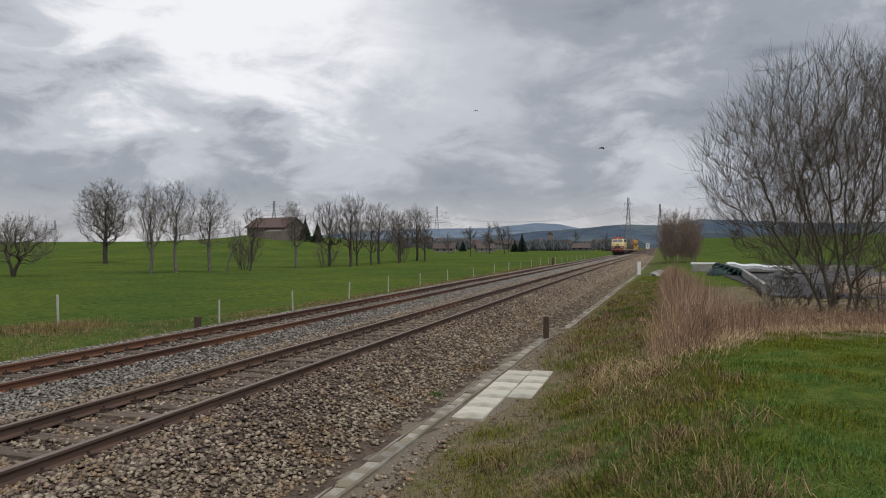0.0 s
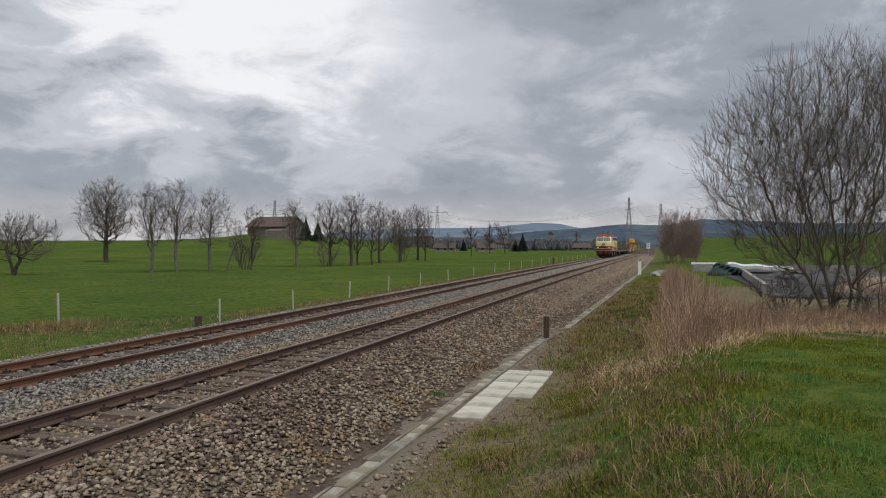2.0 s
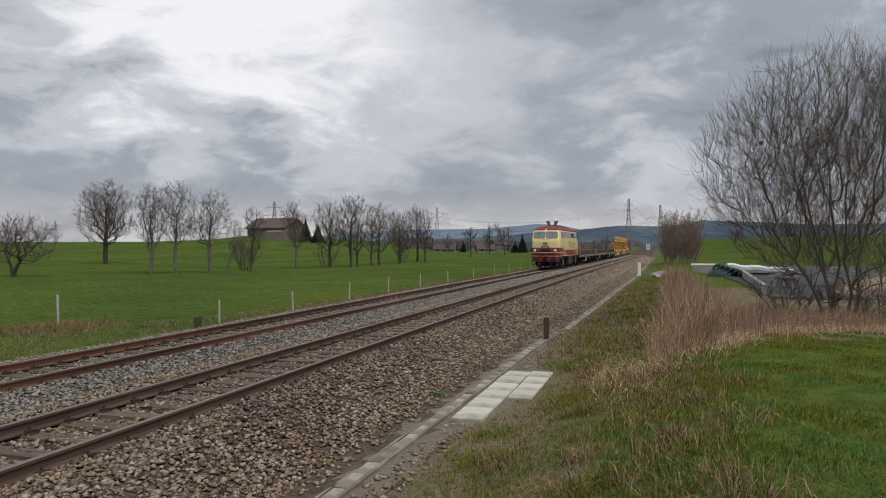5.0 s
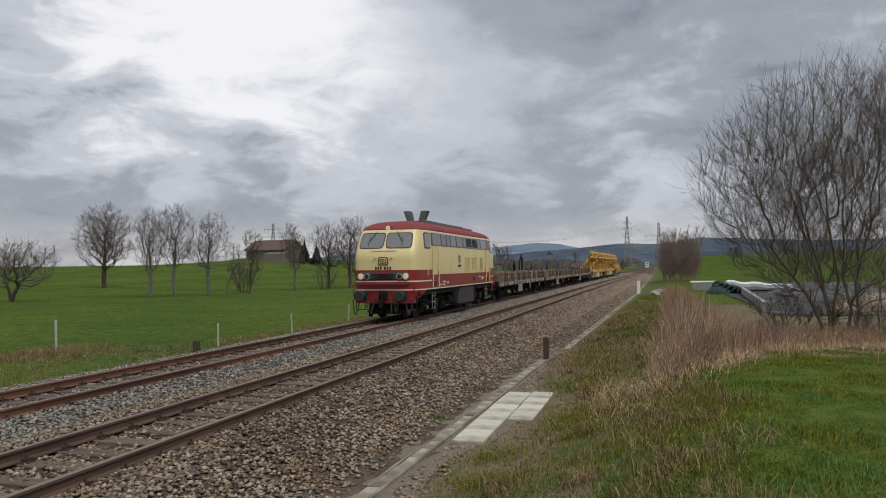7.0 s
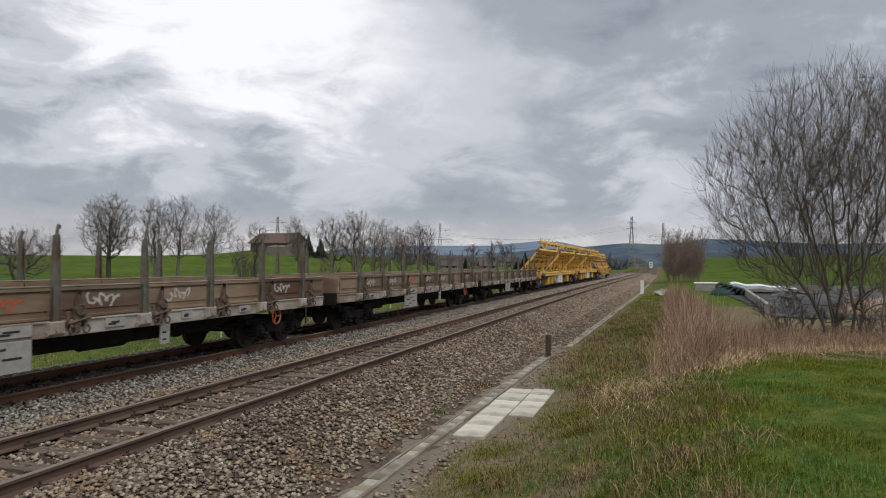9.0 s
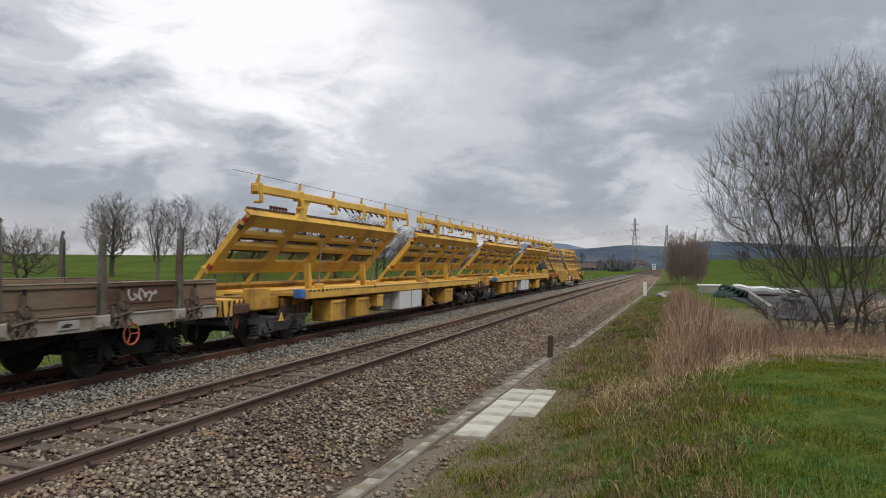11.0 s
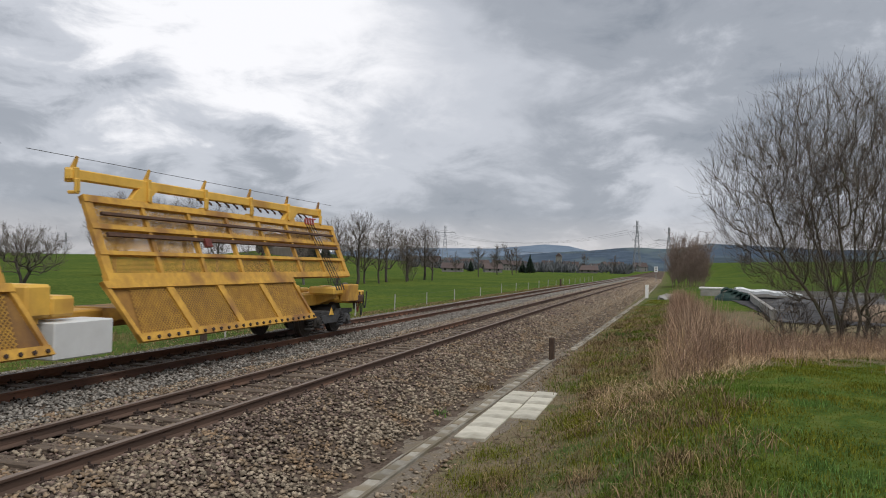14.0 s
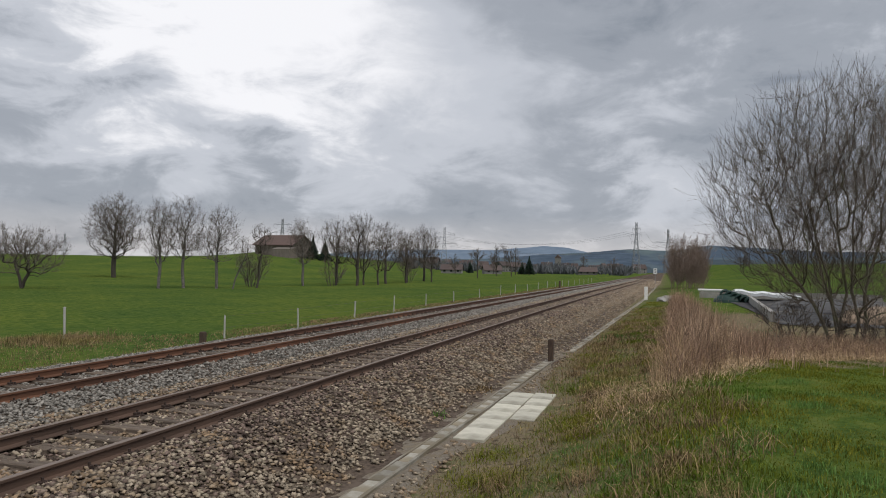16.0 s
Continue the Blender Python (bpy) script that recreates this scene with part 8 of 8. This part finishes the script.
def pylon(name, x, y, h, arms, w0, label, turn=17):
    """A lattice power pylon: four legs, bracing and cross arms (height share, half length)."""
    p = empty(name, x, y, gz(x, y))
    p.rotation_euler = (0, 0, radians(turn))
    segs = []
    n = 11
    prof = [(w0 * (1 - 0.86 * min(1, (i / n) * 1.25)) / 2 + 0.18, h * i / n) for i in range(n + 1)]
    for (a, za), (b, zb) in zip(prof, prof[1:]):
        c = [(-1, -1), (1, -1), (1, 1), (-1, 1)]
        for i in range(4):
            s, t = c[i], c[(i + 1) % 4]
            segs.append((s[0] * a, s[1] * a, za, s[0] * b, s[1] * b, zb, 0.17, 0.17))
            segs.append((s[0] * a, s[1] * a, za, t[0] * b, t[1] * b, zb, 0.08, 0.08))
            segs.append((t[0] * a, t[1] * a, za, s[0] * b, s[1] * b, zb, 0.08, 0.08))
    tubes("lattice", segs, 4, M["steel_pylon"], p)
    for f, half in arms:
        z = h * f
        s = []
        for sg in (-1, 1):
            s += [(0, 0.4, z, sg * half, 0, z + 0.2, 0.14, 0.10), (0, -0.4, z, sg * half, 0, z + 0.2, 0.14, 0.10), (0, 0, z + 2.2, sg * half, 0, z + 0.3, 0.10, 0.08)]
            s += [(sg * half * q, 0, z + 0.1, sg * half * q, 0, z - 1.6, 0.10, 0.10) for q in (0.55, 1.0)]
        tubes("cross_arm", s, 4, M["steel_pylon"], p)
    return tagged(p, label, "power pylon", "pylons of the power line")


def at(u, dep):
    lat = (u - 784) / 1260 * dep
    return dep * FWD[0] + lat * SIDE[0], dep * FWD[1] + lat * SIDE[1]


def build_power():
    P = []
    for u, dep, h, arms, w, lb in ((1112, 620, 45, ((0.62, 4.2), (0.76, 4.2), (0.88, 3.4)), 6.5, "tall narrow grey lattice power pylon"), (1168, 640, 40, ((0.70, 12.5), (0.40, 9.0)), 6, "grey lattice power pylon with a wide cross arm"),
                                   (773, 600, 36, ((0.84, 8.5), (0.62, 10.5)), 6, "grey lattice power pylon with two cross arms"), (485, 560, 33, ((0.86, 7.0), (0.66, 8.5)), 6, "grey lattice power pylon behind the barn"), (97, 900, 30, ((0.8, 7.0),), 5, "distant lattice power pylon on the horizon")):
        x, y = at(u, dep)
        pylon("power_pylon", x, y, h, arms, w, lb)
        P.append(Vector((x, y, gz(x, y) + h)))
    wires = tagged(empty("power_line"), "thin sagging wires of the power line", "power line")
    for a, b, drop in ((3, 2, 7.0), (2, 0, 8.0), (2, 1, 14.0), (0, 1, 10.0)):
        for off in (-8.0, 0.0, 8.0):
            cu = bmesh.new()
            last = None
            A, B = P[a] + Vector((off, 0, -drop)), P[b] + Vector((off, 0, -drop))
            for i in range(16):
                q = [A.lerp(B, (i + k) / 16) - Vector((0, 0, 9.0 * 4 * ((i + k) / 16) * (1 - (i + k) / 16))) for k in (0, 1)]
                for k in (0, 1):
                    if i and not k:
                        continue
                    ring = [cu.verts.new(q[k] + Vector(o)) for o in ((0, 0, 0.05), (0.045, 0, -0.03), (-0.045, 0, -0.03))]
                    if last:
                        for c in range(3):
                            cu.faces.new((last[c], last[(c + 1) % 3], ring[(c + 1) % 3], ring[c]))
                    last = ring
            part("wire", cu, M["cable"], wires)


build_power()


# ---- far hills ----
def ridge(name, dep, u0, u1, tops, material, label, seed, rough=0.10):
    """A wooded ridge across the end of the valley."""
    n = 260
    top, foot = [], []
    for i in range(n + 1):
        f = i / n
        u = u0 + (u1 - u0) * f
        x, y = at(u, dep)
        h = float(np.interp(u, [t[0] for t in tops], [t[1] for t in tops])) * dep / 1260 + 2.2
        h += rough * dep / 100 * (noise.noise(Vector((f * 14, seed, 0))) + 0.5 * noise.noise(Vector((f * 60, seed, 3))) + 0.3 * noise.noise(Vector((f * 200, seed, 9))))
        top.append((x, y, h))
        x, y = at(u, dep * 0.82)
        foot.append((x, y, -2.0))
    back = [(x * 1.2, y * 1.2, -2.0) for x, y, _ in top]
    V = foot + top + back
    m = n + 1
    F = [(r * m + i, r * m + i + 1, (r + 1) * m + i + 1, (r + 1) * m + i) for r in (0, 1) for i in range(n)]
    tagged(new(name, mesh_from(name, V, F, material, True)), label, "hill", kind="structure")


# the ridges' haze comes from their bluish base colours
ridge("backdrop_hills_far", 3600, 480, 1700, [(480, 10), (640, 26), (760, 30), (860, 31), (950, 40), (990, 38), (1050, 26), (1700, 30)], M["hill_haze_blue"], "distant hills under the clouds, blue haze in their colour", 1.0, 0.05)
ridge("backdrop_hills_wooded", 1900, 560, 2000, [(560, 4), (700, 12), (850, 16), (960, 26), (1020, 29), (1100, 38), (1180, 36), (1240, 47), (1330, 44), (1450, 40), (2000, 50)], M["hill_haze_dark"], "dark wooded hills behind the town, bluish haze in their colour", 2.0, 0.11)


def build_far_woods():
    """Groves and hedges between the houses of the town."""
    rnd = np.random.RandomState(6)
    n = 5200
    dep = rnd.uniform(400, 1000, n)
    u = rnd.uniform(-0.06, 0.33, n)
    grove = np.sin(u * 60 + dep * 0.013) + np.sin(u * 23 - dep * 0.02)
    keep = grove > 0.55
    dep, u = dep[keep], u[keep]
    lat = u * dep
    x, y = dep * FWD[0] + lat * SIDE[0], dep * FWD[1] + lat * SIDE[1]
    ok = np.abs(x + 9) > 13
    x, y = x[ok], y[ok]
    z = ground_z(x, y)
    segs = []
    for i in range(len(x)):
        h = rnd.uniform(3, 8)
        for k in range(7):
            a, r = rnd.uniform(0, 6.28), rnd.uniform(0.3, 0.5) * h
            segs.append((x[i], y[i], z[i] + h * 0.15 * k / 7, x[i] + r * math.cos(a), y[i] + r * math.sin(a), z[i] + h * rnd.uniform(0.5, 1.0), 0.06 * h, 0.02 * h))
    ob = tubes("far_groves", segs, 3, M["far_wood"], None)
    tagged(ob, "bare groves and hedges among the houses of the town", "woods", kind="stuff")


M["far_wood"] = mat("far_wood", (0.14, 0.145, 0.155), (0.09, 0.10, 0.11), 0.05, 1.0, bump=0, island=0.35, spec=0)
build_far_woods()


# ---- two birds that fly into the tree ----
def build_bird():
    b = empty("bird")
    bm = bmesh.new()
    bmesh.ops.create_uvsphere(bm, u_segments=10, v_segments=6, radius=1.0)
    for v in bm.verts:
        v.co = Vector((v.co.x * 0.10 * (1.0 if v.co.x > 0 else 1.25), v.co.y * 0.042, v.co.z * 0.042))
    cyl(bm, (0.08, 0, 0.025), (0.135, 0, 0.025), 0.03, 0.004, seg=8)
    prism(bm, [(-0.10, -0.015), (-0.20, -0.04), (-0.20, 0.04), (-0.10, 0.015)], "z", -0.006, 0.006)
    part("body", done(bm), M["feather"], b, smooth=True)
    wings = []
    for s in (-1, 1):
        bm = bmesh.new()
        prism(bm, [(0.05, 0.0), (0.07, s * 0.10), (0.02, s * 0.19), (-0.03, s * 0.21), (-0.05, s * 0.12), (-0.06, 0.0)], "z", -0.005, 0.005)
        w = part("wing", done(bm), M["feather"], b)
        wings.append((w, s))
    for ob in b.children:
        ob.data.transform(Matrix.Scale(0.72, 4))
    tagged(b, "small dark bird flying into the bare tree", "bird", "birds in flight")
    return b, wings


M["feather"] = mat("feather", (0.045, 0.042, 0.042), (0.025, 0.024, 0.024), 30, 0.8, bump=0.1)


# ---- what moves ----
def fly(bird, wings, places, land, beat):
    """places: seconds, bearing and height marks as for the far things, and distance; the wings beat until it lands."""
    spots = []
    for t, u, v, dep in places:
        x, y = at(u, dep)
        spots.append((t, Vector((x, y, 2.215 + (435 - v) / 1260 * dep))))
    rows = []
    for (t, p), (_, q) in zip(spots, spots[1:]):
        d = q - p
        rows.append((t, pose(p.x, p.y, p.z, 0, 0, math.degrees(math.atan2(d.y, d.x)))))
    heading = rows[-1][1].to_euler().z
    p = spots[-1][1]
    rows += [(t, pose(p.x, p.y, p.z, 0, 0, math.degrees(heading))) for t in (spots[-1][0], 16.0)]
    walk(bird, rows)
    for w, s in wings:
        beats, t, k = [], 0.0, 0
        while t < land:
            beats.append((t, pose(0, s * 0.03, 0.02, s * (38 if k % 2 else -28))))
            t, k = t + beat, k + 1
        beats += [(land, pose(0, s * 0.03, 0.02, -s * 60)), (16.0, pose(0, s * 0.03, 0.02, -s * 60))]
        walk(w, beats)


def motions():
    for thing, s in TRAIN:
        rows = []
        for k in range(33):
            t = k * 0.5
            y = LEAD_AT_8 - SPEED * (t - 8) + s
            turn = math.degrees(math.atan2(float(bend(y + 4) - bend(y - 4)), 8.0))
            rows.append((t, pose(FAR_X + float(bend(y)), y, 0, 0, 0, -turn)))
        walk(thing, rows)
    for thing, _ in TRAIN:
        for w in [o for o in thing.children_recursive if o.name.split(".")[0] == "wheelset"]:
            r = w.location.z
            x, y = w.location.x, w.location.y
            turn = math.degrees(SPEED / r / FPS)
            walk(w, [(k / FPS, pose(x, y, r, turn * k)) for k in range(16 * FPS + 1)])

    fly(*birds[0], [(0, 1065, 262, 28), (0.2, 1112, 280, 27), (0.4, 1184, 277, 26), (0.5, 1225, 268, 25.5), (0.6, 1265, 258, 25), (0.8, 1345, 250, 24)], 0.8, 0.08)
    fly(*birds[1], [(0, 842, 196, 44), (0.4, 909, 208, 36), (0.5, 931, 208, 34), (0.7, 980, 221, 31), (0.8, 1005, 235, 30), (0.9, 1048, 251, 29), (1.0, 1098, 258, 28), (1.1, 1150, 261, 27), (1.2, 1178, 249, 26.5), (1.3, 1215, 235, 26), (1.42, 1262, 225, 25), (1.7, 1372, 232, 24)], 1.7, 0.08)


birds = [build_bird(), build_bird()]
motions()
